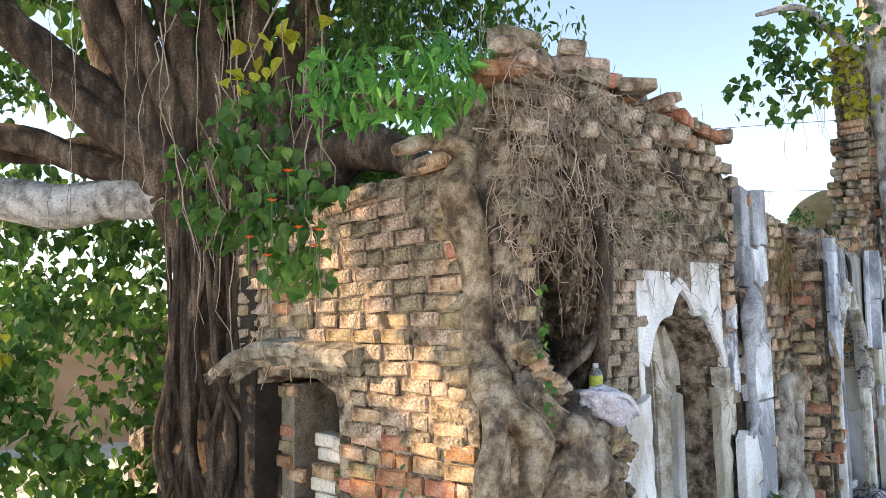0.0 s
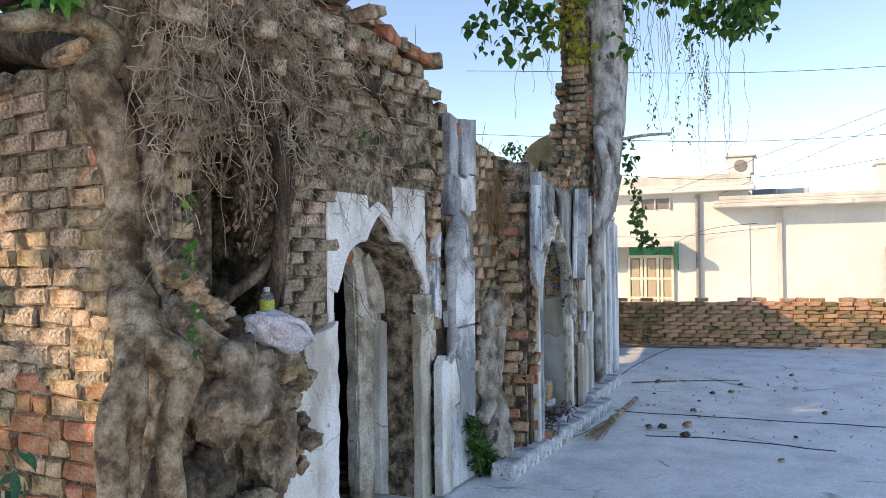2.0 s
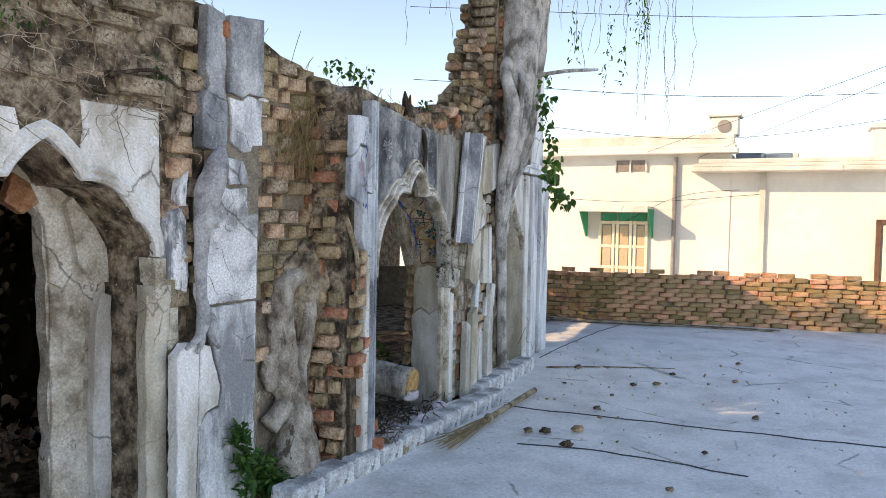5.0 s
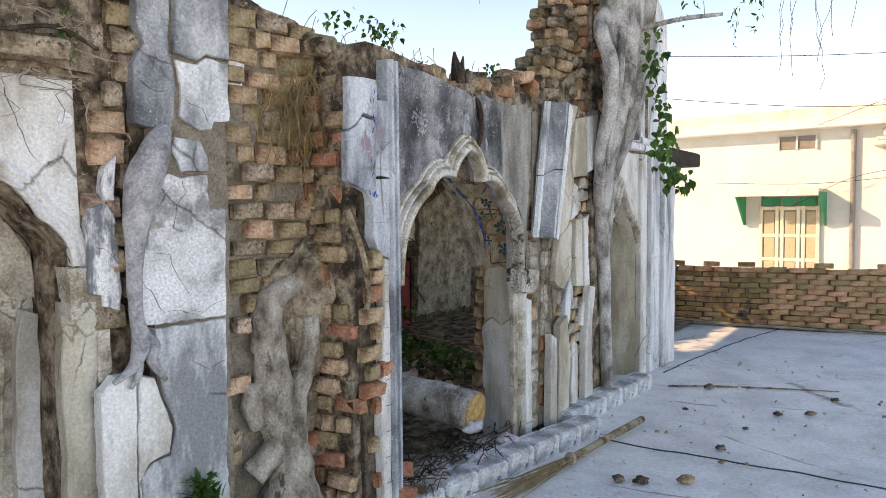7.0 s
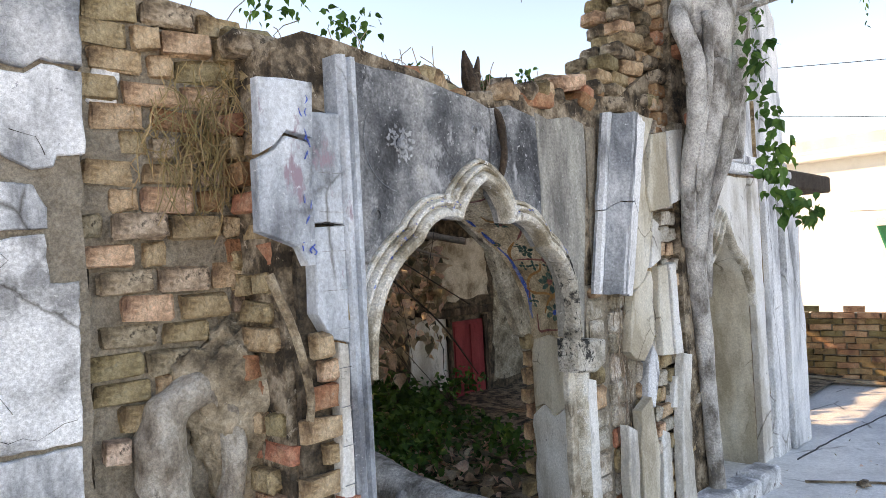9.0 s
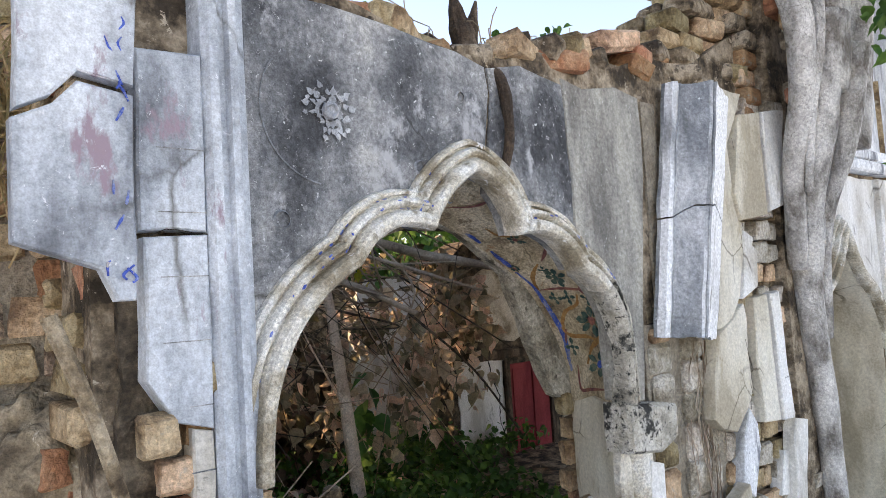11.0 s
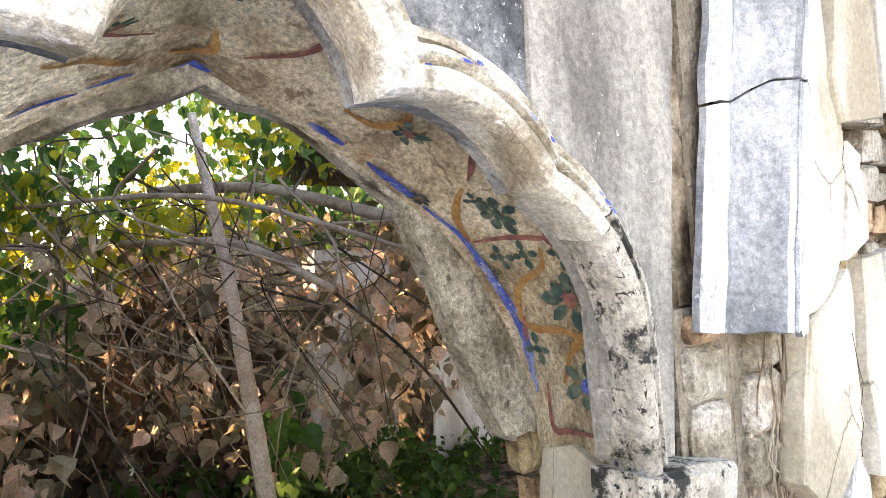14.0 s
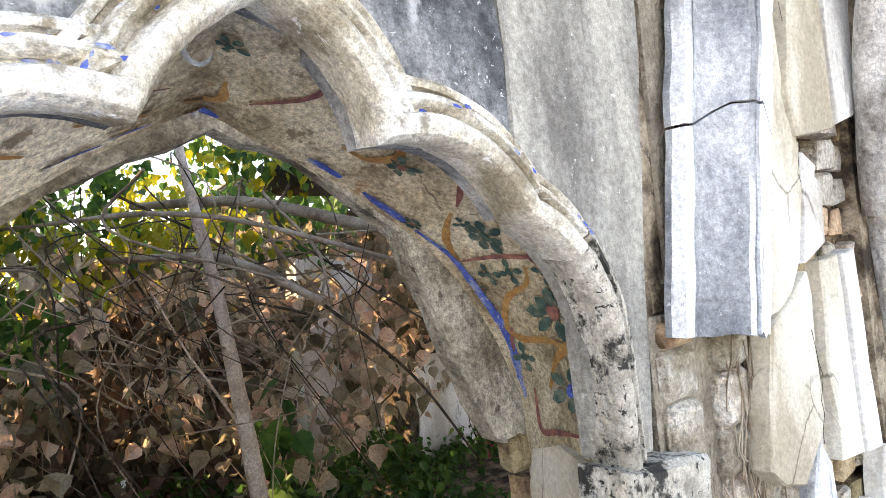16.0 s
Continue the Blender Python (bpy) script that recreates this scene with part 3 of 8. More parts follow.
for x, z, turn in ((0.03, 2.83, 0.3), (0.06, 2.9, -0.2), (0.10, 2.76, 0.1), (0.5, 2.93, 0.7), (0.62, 2.9, -0.4)):
    bm = bmesh.new()
    box(bm, (-0.12, -0.07, -0.04), (0.12, 0.07, 0.04), bevel=0.015)
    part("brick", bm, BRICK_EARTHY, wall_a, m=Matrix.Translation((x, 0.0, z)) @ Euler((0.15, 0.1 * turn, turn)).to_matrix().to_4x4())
# pilaster: bare core and the broken shells of plaster that still hang on it
part("pilaster_core", slab([ragged([(2.27, 0.0), (2.59, 0.0), (2.59, 2.40), (2.27, 2.43)], 0.08, 0.008, 27)], -0.076, -0.03), MORTAR, wall_a)
# darker layer behind the shells, coloured so their gaps look shaded
part("pilaster_core", slab([ragged([(2.10, 0.0), (2.60, 0.0), (2.60, 2.40), (2.24, 2.44), (2.2, 1.2)], 0.08, 0.012, 7)], -0.03, 0.1), HOLLOW, wall_a)
for i, (pts, mt, proud) in enumerate((
        ([(2.24, 2.46), (2.35, 2.44), (2.36, 2.25), (2.35, 2.10), (2.375, 1.95), (2.36, 1.81), (2.345, 1.78), (2.26, 1.79), (2.21, 1.80), (2.21, 2.01), (2.255, 2.09), (2.23, 2.16)], PLASTER_SLATE, 0.090),
        ([(2.37, 2.44), (2.60, 2.47), (2.60, 2.08), (2.50, 2.09), (2.46, 2.06), (2.365, 2.075), (2.37, 2.20)], PLASTER_SLATE, 0.105),
        ([(2.375, 2.05), (2.46, 2.045), (2.50, 2.075), (2.60, 2.065), (2.60, 1.84), (2.53, 1.83), (2.52, 1.80), (2.47, 1.79), (2.41, 1.82), (2.385, 1.84), (2.395, 1.95)], PLASTER_BLUE, 0.095),
        ([(2.36, 1.76), (2.47, 1.75), (2.50, 1.69), (2.50, 1.635), (2.385, 1.63), (2.35, 1.71)], PLASTER_BLUE, 0.095),
        ([(2.33, 1.62), (2.385, 1.605), (2.49, 1.62), (2.50, 1.49), (2.57, 1.49), (2.56, 1.06), (2.27, 1.055), (2.22, 1.06), (2.20, 1.11), (2.20, 1.29), (2.24, 1.36), (2.27, 1.58)], PLASTER_PATCHY, 0.10),
        ([(2.26, 1.042), (2.56, 1.045), (2.56, 0.70), (2.55, 0.50), (2.57, 0.02), (2.19, 0.02), (2.19, 0.50), (2.24, 0.54), (2.31, 0.55), (2.33, 0.65), (2.31, 0.73), (2.28, 0.81), (2.26, 0.95)], PLASTER_BLUE, 0.098),
        ([(2.19, 0.88), (2.25, 0.86), (2.27, 0.79), (2.297, 0.72), (2.317, 0.655), (2.30, 0.565), (2.22, 0.545), (2.185, 0.49), (2.18, 0.02), (2.17, 0.02)], PLASTER, 0.105),
        ([(2.05, 0.02), (2.05, 0.84), (2.10, 0.89), (2.18, 0.88), (2.16, 0.02)], PLASTER, 0.11),
        ([(2.05, 1.49), (2.11, 1.51), (2.14, 1.47), (2.16, 1.20), (2.15, 1.12), (2.09, 1.14), (2.09, 1.18), (2.04, 1.19)], PLASTER_BLUE, 0.06),
        ([(2.11, 1.63), (2.15, 1.68), (2.14, 1.52), (2.10, 1.52)], PLASTER_BLUE, 0.065),
        ([(2.66, 2.2), (2.62, 2.0), (2.70, 1.95), (2.72, 2.1)], PLASTER_BLUE, 0.03))):
    plaster_piece(wall_a, "plaster_shell", pts, proud, 0.06, mt, 60 + i, amount=0.0035, step=0.03)
# blocks that show between the shells
brickwork(wall_a, [(2.06, 1.05), (2.24, 1.05), (2.24, 2.40), (2.10, 2.40)], [], 0.15, 0.10, 0.012, 0.045, [(BRICK_EARTHY, 0.5), (BRICK, 0.5)], 146, 0.006, 0.05)
# smooth fig root over the pilaster's shells
shellroot = thing("pilaster_root", BAY_A, "smooth grey fig root growing down over the pilaster", "root")
for i, q in enumerate(([(2.32, 0.09, 1.79, 0.022), (2.28, 0.115, 1.72, 0.040), (2.235, 0.12, 1.62, 0.052), (2.20, 0.12, 1.50, 0.044), (2.185, 0.115, 1.36, 0.028), (2.18, 0.115, 1.22, 0.022), (2.18, 0.12, 1.10, 0.021), (2.195, 0.12, 1.0, 0.026), (2.16, 0.125, 0.92, 0.016), (2.09, 0.12, 0.87, 0.008)], [(2.19, 0.12, 1.03, 0.018), (2.24, 0.12, 0.99, 0.02), (2.23, 0.125, 0.93, 0.014), (2.285, 0.12, 0.85, 0.008)], [(2.17, 0.125, 1.0, 0.012), (2.18, 0.125, 0.90, 0.012), (2.15, 0.125, 0.84, 0.005)])):
    bm = bmesh.new()
    limb(bm, [(x, -d, z, w * 1.28) for x, d, z, w in q], 8, 14, 0.14, 14, 60 + i)
    part("root_limb", bm, ROOT_GREY, shellroot, smooth=True)
part("loose_brick", boxes(((2.33, -0.1, 2.33), (2.40, 0.0, 2.41)), bevel=0.01), BRICK_RED, wall_a)
# slender colonette with a lotus capital at the arch's springing
bm = bmesh.new()
lathe(bm, [(0.045, 0.0), (0.05, 0.06), (0.038, 0.1), (0.036, 0.62), (0.052, 0.66), (0.06, 0.74), (0.048, 0.80), (0.03, 0.84), (0.05, 0.88), (0.064, 0.95), (0.06, 1.02), (0.078, 1.08), (0.08, 1.16)], 14, pose(2.045, 0.03, 0))
part("colonette", bm, CREAM, wall_a, "cream plaster colonette with a lotus capital", smooth=True)
plaster_piece(wall_a, "cream_strip", rect(1.965, 0.0, 2.08, 1.12), 0.01, 0.06, CREAM, 75)
plaster_piece(wall_a, "springer_block", [(1.985, 1.10), (2.10, 1.10), (2.11, 1.28), (1.975, 1.285)], 0.045, 0.10, MOULD, 76, "chipped cream springer block", amount=0.006)
plaster_piece(wall_a, "cream_strip", [(2.085, 0.86), (2.13, 0.9), (2.13, 1.12), (2.08, 1.12)], 0.03, 0.06, PLASTER_TAN, 77)
# brick recess, bedded in mortar
part("mortar", slab([ragged([(2.60, 0.0), (3.42, 0.0), (3.42, 2.02), (3.0, 2.2), (2.60, 2.3)], 0.09, 0.012, 61)], -0.026, 0.0), MORTAR, wall_a)
brickwork(wall_a, [(2.60, 0.0), (3.40, 0.0), (3.40, 2.1), (3.0, 2.3), (2.62, 2.38)], [[(2.97, 1.05), (3.15, 1.05), (3.18, 1.3), (3.05, 1.35)], [(2.68, 0.0), (2.98, 0.0), (2.95, 1.0), (2.72, 1.0)], [(2.92, 0.78), (3.30, 0.78), (3.34, 1.30), (3.0, 1.40)]], 0.17, 0.080, 0.008, 0.05, [(BRICK, 0.72), (BRICK_EARTHY, 0.18), (BRICK_RED, 0.10)], 44, 0.012, 0.04)
brickwork(wall_a, [(3.02, 0.30), (3.40, 0.30), (3.40, 0.70), (3.02, 0.70)], [], 0.18, 0.085, 0.014, 0.075, [(BRICK_RED, 1.0)], 45, 0.03, 0.05)
part("earth_patch", slab([ragged([(2.92, 0.92), (3.2, 0.95), (3.3, 1.35), (3.08, 1.45), (2.9, 1.2)], 0.05, 0.015, 4)], -0.01, 0.1, 0.01, 3, 1), EARTH, wall_a)
# ---- facade, second and third bay ----
CUSPS_B = [(0.10, 1.20, 0.14), (0.335, 1.558, 0.187), (0.555, 1.642, 0.086), (0.713, 1.797, 0.15), (0.862, 1.632, 0.176), (1.11, 1.53, 0.115), (1.275, 1.355, 0)]
ARCH_B = arcs([(0.09, 0.0, 0)] + CUSPS_B + [(1.32, 0.0, 0)])
TRIM_B = [(0.095, 1.12)] + arcs(CUSPS_B, 16) + [(1.281, 1.30), (1.284, 1.24), (1.286, 1.16), (1.286, 1.11)]
# the painted vault: its front edge behind the moulding, its rear edge, and the hole in the core
PLAIN_F = arcs([(0.09, 0, 0), (0.09, 1.22, 0.10), (0.22, 1.50, 0.05), (0.40, 1.68, 0.03), (0.72, 1.86, 0.04), (1.16, 1.60, 0.08), (1.30, 1.34, 0), (1.30, 0, 0)])
PLAIN_B = arcs([(0.22, 0, 0), (0.22, 1.22, 0.08), (0.34, 1.45, 0.05), (0.50, 1.60, 0.02), (0.76, 1.735, 0.04), (1.21, 1.487, 0.06), (1.40, 1.19, 0), (1.42, 0, 0)])
PLAIN_O = arcs([(0.05, 0, 0), (0.05, 1.22, 0.10), (0.19, 1.53, 0.05), (0.38, 1.71, 0.03), (0.73, 1.90, 0.04), (1.22, 1.63, 0.08), (1.45, 1.30, 0), (1.45, 0, 0)])
ARCH_C = arcs([(2.68, 0.0, 0), (2.68, 1.1, 0.14), (2.90, 1.42, -0.06), (3.10, 1.66, -0.06), (3.28, 1.42, 0.14), (3.52, 1.08, 0), (3.52, 0.0, 0)])
TRIM_C = [p for p in ARCH_C if p[1] > 1.07]
TOP_B = [(4.45, 2.05), (4.4, 2.4), (3.6, 2.5), (3.1, 2.6), (2.3, 2.5), (2.0, 2.34), (1.6, 2.27), (1.2, 2.18), (0.75, 2.13), (0.4, 2.19), (0.05, 2.23), (-0.22, 2.18)]
wall_b = thing("wall_east", BAY_B, "ruined facade with blackened plaster panel and painted cusped arches", "wall", kind="structure")
part("core", slab([[(-0.22, 0.0)] + PLAIN_O + ARCH_C + [(4.45, 0.0)] + jag(TOP_B, 0.12, 0.03, 9)], 0.014, 0.30), EARTH, wall_b, "earth and lime core of broken brick")


def loft(bm, a, b):
    va = [bm.verts.new(p) for p in a]
    vb = [bm.verts.new(p) for p in b]
    for i in range(len(a) - 1):
        bm.faces.new((va[i], va[i + 1], vb[i + 1], vb[i]))


PAINTED = material("painted_plaster", [(0.24, 0.175, 0.11), (0.52, 0.43, 0.30), (0.72, 0.63, 0.49)], 5, bump=0.5, spots=(0.24, 0.18, 0.12), spot_scale=11, spot_at=0.57, cracks=5.0, sep=0.2, flakes=(0.36, 0.19, 0.10), flake_scale=16, flake_at=0.62, grainy=0.6, fine=120)
BLUE_PAINT = material("blue_paint", [(0.03, 0.06, 0.30), (0.06, 0.13, 0.48), (0.35, 0.38, 0.45)], 25, bump=0.2, flakes=(0.48, 0.44, 0.38), flake_scale=70, flake_at=0.58)
GREEN_PAINT = material("faded_green_paint", [(0.018, 0.05, 0.05), (0.045, 0.095, 0.08), (0.16, 0.18, 0.13)], 40, bump=0.1, flakes=(0.46, 0.39, 0.28), flake_scale=90, flake_at=0.63)
ORANGE_PAINT = material("ochre_paint", [(0.30, 0.125, 0.04), (0.46, 0.26, 0.10)], 30, bump=0.1, flakes=(0.48, 0.40, 0.29), flake_scale=80, flake_at=0.63)
RED_PAINT = material("faded_red_paint", [(0.16, 0.06, 0.07), (0.34, 0.14, 0.10)], 40, bump=0.1, flakes=(0.46, 0.38, 0.28), flake_scale=90, flake_at=0.63)


def vault_at(k, depth):
    """A place on the painted vault, its normal into the opening: k runs from one springing to the other."""
    w = (depth - 0.02) / 0.27
    pts = [(xf + (xb - xf) * w, zf + (zb - zf) * w) for (xf, zf), (xb, zb) in zip(PLAIN_F, PLAIN_B) if zf > 1.0]
    f = min(max(k, 0.0), 1.0) * (len(pts) - 1)
    i = min(int(f), len(pts) - 2)
    (x0, z0), (x1, z1) = pts[i], pts[i + 1]
    d = math.hypot(x1 - x0, z1 - z0)
    return Vector((x0 + (x1 - x0) * (f - i), depth, z0 + (z1 - z0) * (f - i))), Vector(((z1 - z0) / d, 0, -(x1 - x0) / d)), Vector(((x1 - x0) / d, 0, (z1 - z0) / d))


bm = bmesh.new()
rows = []
for j in range(9):
    w = j / 8
    rows.append([bm.verts.new((xf + (xb - xf) * w, 0.02 + 0.27 * w, zf + (zb - zf) * w)) for (xf, zf), (xb, zb) in zip(PLAIN_F, PLAIN_B)])
for a, b in zip(rows, rows[1:]):
    for i in range(len(a) - 1):
        bm.faces.new((a[i], a[i + 1], b[i + 1], b[i]))
roughen(bm, 0.0035, 11)
part("soffit", bm, PAINTED, wall_b, "painted plaster soffit with faded flowers and scrolls", smooth=True)


def painted_stroke(name, mat, pts, width, lift=0.0055):
    """A brush stroke on the vault through (along, depth) places, tapering to both ends."""
    q = smooth_path(pts, 7)
    base = [vault_at(float(p[0]), float(p[1])) for p in q]
    bm = bmesh.new()
    rails = []
    for i, (p, nrm, _) in enumerate(base):
        t = (base[min(i + 1, len(q) - 1)][0] - base[max(i - 1, 0)][0]).normalized()
        side = nrm.cross(t).normalized()
        w = width * (0.35 + 0.65 * math.sin(math.pi * (i + 0.5) / len(q))) * (1 + 0.35 * noise.noise(p * 60)) / 2
        rails.append((bm.verts.new(p + side * w + nrm * lift), bm.verts.new(p - side * w + nrm * lift)))
    for (a, b), (c, d) in zip(rails, rails[1:]):
        bm.faces.new((a, b, d, c))
    return part(name, bm, mat, wall_b)


for k0 in ([(0.767, 0.17), (0.771, 0.20), (0.779, 0.23), (0.792, 0.24), (0.804, 0.24)], [(0.863, 0.11), (0.879, 0.13), (0.875, 0.19), (0.896, 0.23), (0.921, 0.21), (0.946, 0.14), (0.965, 0.10), (0.983, 0.06)],
           [(0.971, 0.03), (0.970, 0.06), (0.972, 0.12), (0.979, 0.16)], [(0.47, 0.19), (0.48, 0.20), (0.504, 0.21), (0.53, 0.235), (0.55, 0.24)], [(0.571, 0.24), (0.59, 0.25), (0.604, 0.235), (0.604, 0.2)], [(0.70, 0.10), (0.715, 0.14), (0.70, 0.19), (0.68, 0.2)], [(0.05, 0.12), (0.09, 0.2), (0.13, 0.12), (0.17, 0.2), (0.21, 0.13)], [(0.25, 0.2), (0.30, 0.13), (0.34, 0.2), (0.39, 0.15), (0.43, 0.2)]):
    painted_stroke("painted_scroll", ORANGE_PAINT, k0, 0.016)
for k0 in ([(0.804, 0.24), (0.829, 0.16), (0.858, 0.09), (0.867, 0.04)], [(0.842, 0.06), (0.858, 0.09), (0.88, 0.07), (0.908, 0.04)], [(0.75, 0.08), (0.762, 0.12), (0.767, 0.15)], [(0.904, 0.22), (0.915, 0.235), (0.927, 0.245)], [(0.975, 0.22), (0.988, 0.21), (0.992, 0.15), (0.998, 0.05)], [(0.62, 0.22), (0.65, 0.15), (0.66, 0.08)], [(0.50, 0.15), (0.52, 0.18), (0.555, 0.2)], [(0.835, 0.05), (0.845, 0.05), (0.855, 0.06)]):
    painted_stroke("painted_stem", RED_PAINT, k0, 0.011)
for k0 in ([(0.665, 0.262), (0.675, 0.26), (0.69, 0.26)], [(0.708, 0.26), (0.72, 0.262), (0.738, 0.26), (0.745, 0.26)], [(0.755, 0.26), (0.796, 0.25), (0.842, 0.25), (0.904, 0.243), (0.935, 0.25), (0.956, 0.26), (0.975, 0.262)], [(0.44, 0.25), (0.463, 0.25), (0.492, 0.258)], [(0.50, 0.255), (0.52, 0.257), (0.54, 0.26)], [(0.579, 0.275), (0.596, 0.27), (0.606, 0.27)], [(0.10, 0.25), (0.16, 0.255), (0.22, 0.25)], [(0.26, 0.255), (0.33, 0.26), (0.37, 0.255)]):
    painted_stroke("blue_band", BLUE_PAINT, k0, 0.023)


def painted_flower(k, depth, size, petals, centre, seed):
    r = random.Random(seed)
    c, nrm, along = vault_at(k, depth)
    across = nrm.cross(along)
    bm = bmesh.new()
    for i in range(petals):
        a = 6.283 * i / petals + r.uniform(-0.25, 0.25)
        u, v = along * math.cos(a) + across * math.sin(a), across * math.cos(a) - along * math.sin(a)
        ln, wd = size * r.uniform(0.8, 1.15), size * r.uniform(0.2, 0.3)
        bm.faces.new([bm.verts.new(c + nrm * 0.0062 + u * ln * x + v * wd * y) for x, y in ((0.22, 0), (0.5, 0.8), (0.8, 0.8), (1.0, 0), (0.78, -0.8), (0.5, -0.8))])
    f = part("painted_flower", bm, GREEN_PAINT, wall_b, "dark green painted flower")
    bm = bmesh.new()
    bm.faces.new([bm.verts.new(c + nrm * 0.0072 + (along * math.cos(a) + across * math.sin(a)) * size * 0.26 * r.uniform(0.8, 1.2)) for a in [0.628 * q for q in range(10)]])
    part("flower_centre", bm, centre, f)


for i, (k, d, size, petals, centre) in enumerate(((0.929, 0.09, 0.058, 8, RED_PAINT), (0.804, 0.15, 0.045, 7, GREEN_PAINT), (0.984, 0.085, 0.05, 6, BLUE_PAINT), (0.846, 0.235, 0.014, 5, RED_PAINT), (0.75, 0.25, 0.024, 9, RED_PAINT), (0.838, 0.20, 0.03, 4, GREEN_PAINT), (0.854, 0.15, 0.032, 4, GREEN_PAINT), (0.942, 0.22, 0.034, 4, GREEN_PAINT), (0.779, 0.17, 0.026, 4, GREEN_PAINT), (0.885, 0.075, 0.028, 3, GREEN_PAINT), (0.72, 0.16, 0.035, 6, RED_PAINT), (0.525, 0.17, 0.03, 6, RED_PAINT), (0.12, 0.16, 0.04, 7, RED_PAINT), (0.33, 0.16, 0.04, 7, RED_PAINT), (0.60, 0.14, 0.03, 5, GREEN_PAINT))):
    painted_flower(k, d, size, petals, centre, 5 + i)
# rough inner order behind the vault
EDGE_B = [(0.235, 0.0), (0.24, 1.25), (0.27, 1.36), (0.35, 1.445), (0.45, 1.553), (0.60, 1.637), (0.78, 1.715), (0.93, 1.668), (1.05, 1.59), (1.125, 1.535), (1.15, 1.47), (1.195, 1.39), (1.23, 1.30), (1.265, 1.20), (1.32, 1.12), (1.40, 1.078), (1.50, 1.07)]
INNER = material("grey_brown_rough_plaster", [(0.15, 0.125, 0.09), (0.32, 0.285, 0.225), (0.50, 0.465, 0.39)], 6, bump=0.9, spots=(0.10, 0.085, 0.065), spot_scale=9, spot_at=0.58, sep=0.2, flakes=(0.55, 0.51, 0.44), flake_scale=22, flake_at=0.61, grainy=0.6)
bm = slab([[(-0.02, 0.0)] + jag(EDGE_B, 0.05, 0.008, 17) + [(1.52, 1.08), (1.52, 2.0), (-0.02, 2.0)]], 0.287, 0.335)
bmesh.ops.subdivide_edges(bm, edges=[e for e in bm.edges if abs(e.verts[0].co.y - e.verts[1].co.y) > 0.03], cuts=2)
part("inner_order", roughen(bm, 0.010, 12), INNER, wall_b, "rough broken plaster edge of the inner arch")
brickwork(wall_b, rect(1.36, 0.05, 1.55, 1.09), [], 0.16, 0.09, 0.012, 0.03, [(WASHED, 0.5), (BRICK, 0.5)], 148, 0.02, 0.05, front=0.33)
# cusped moulding with two rolls
ROLL = [(0.004, -0.03), (-0.004, 0.012), (-0.004, 0.034), (0.004, 0.049), (0.017, 0.055), (0.030, 0.049), (0.036, 0.034), (0.038, 0.018), (0.043, 0.016), (0.045, 0.030), (0.052, 0.039), (0.061, 0.036), (0.066, 0.022), (0.067, 0.006), (0.073, 0.004), (0.075, 0.018), (0.082, 0.022), (0.089, 0.016), (0.091, 0.002), (0.092, -0.02)]
bm = bmesh.new()
k = max(i for i, p in enumerate(TRIM_B) if p[1] > 1.47) + 1
sweep(bm, TRIM_B[:k + 1], ROLL)
part("arch_moulding", roughen(bm, 0.0018, 26), MOULD, wall_b, "cream cusped arch moulding with two rolls", smooth=32)
bm = bmesh.new()
sweep(bm, TRIM_B[k:], ROLL)
part("arch_moulding", roughen(bm, 0.003, 24), MOULDY, wall_b, "mould-blackened foot of the moulding", smooth=40)
# flecks of blue paint left in the moulding's hollow
r = random.Random(77)
for i in range(60):
    k = r.choice(list(range(2, 42)) + list(range(66, len(TRIM_B) - 6)))
    (x, z), (xb, zb) = TRIM_B[k], TRIM_B[k + 1]
    ln = math.hypot(xb - x, zb - z)
    tx, tz = (xb - x) / ln, (zb - z) / ln
    c, o = r.choice(((0.0405, 0.020), (0.052, 0.042), (0.070, 0.008), (0.059, 0.040)))
    a, b = r.uniform(0.003, 0.010), r.uniform(0.0015, 0.004)
    bm = bmesh.new()
    bm.faces.new([bm.verts.new((x - tz * (c + b * v) + tx * a * u, -o - 0.0015, z + tx * (c + b * v) + tz * a * u)) for u, v in ((-1, 0.1), (-0.4, -1), (0.5, -0.6), (1, 0.2), (0.3, 1), (-0.6, 0.7))])
    part("blue_fleck", bm, BLUE_PAINT, wall_b)
crack = [(0.80, 1.80), (0.785, 1.88), (0.80, 1.95), (0.81, 2.03), (0.80, 2.10)]
la = [p for p in ARCH_B if p[1] > 1.20 and p[0] < 0.735]
ra = [p for p in ARCH_B if p[1] > 1.32 and p[0] > 0.80]
plaster_piece(wall_b, "plaster_panel", [(0.085, 1.18)] + [(x - 0.004, z + 0.004) for x, z in la] + [(0.785, 1.78)] + crack + [(0.7, 2.125), (0.4, 2.16), (0.085, 2.17)], 0.0, 0.045, PLASTER_GREY, 81, "blackened plaster panel with a faded rosette", amount=0.004)
ra_near, ra_far = [p for p in ra if p[0] < 1.14], [p for p in ra if p[0] >= 1.14]
plaster_piece(wall_b, "plaster_panel", [(0.81, 1.80)] + [(x + 0.004, z + 0.004) for x, z in ra_near] + [(1.14, 1.56), (1.145, 1.8), (1.13, 2.10), (0.95, 2.13), (0.815, 2.10), (0.825, 2.03), (0.812, 1.95), (0.80, 1.88)], -0.006, 0.05, PLASTER_GREY, 82, "blackened plaster panel", amount=0.003)
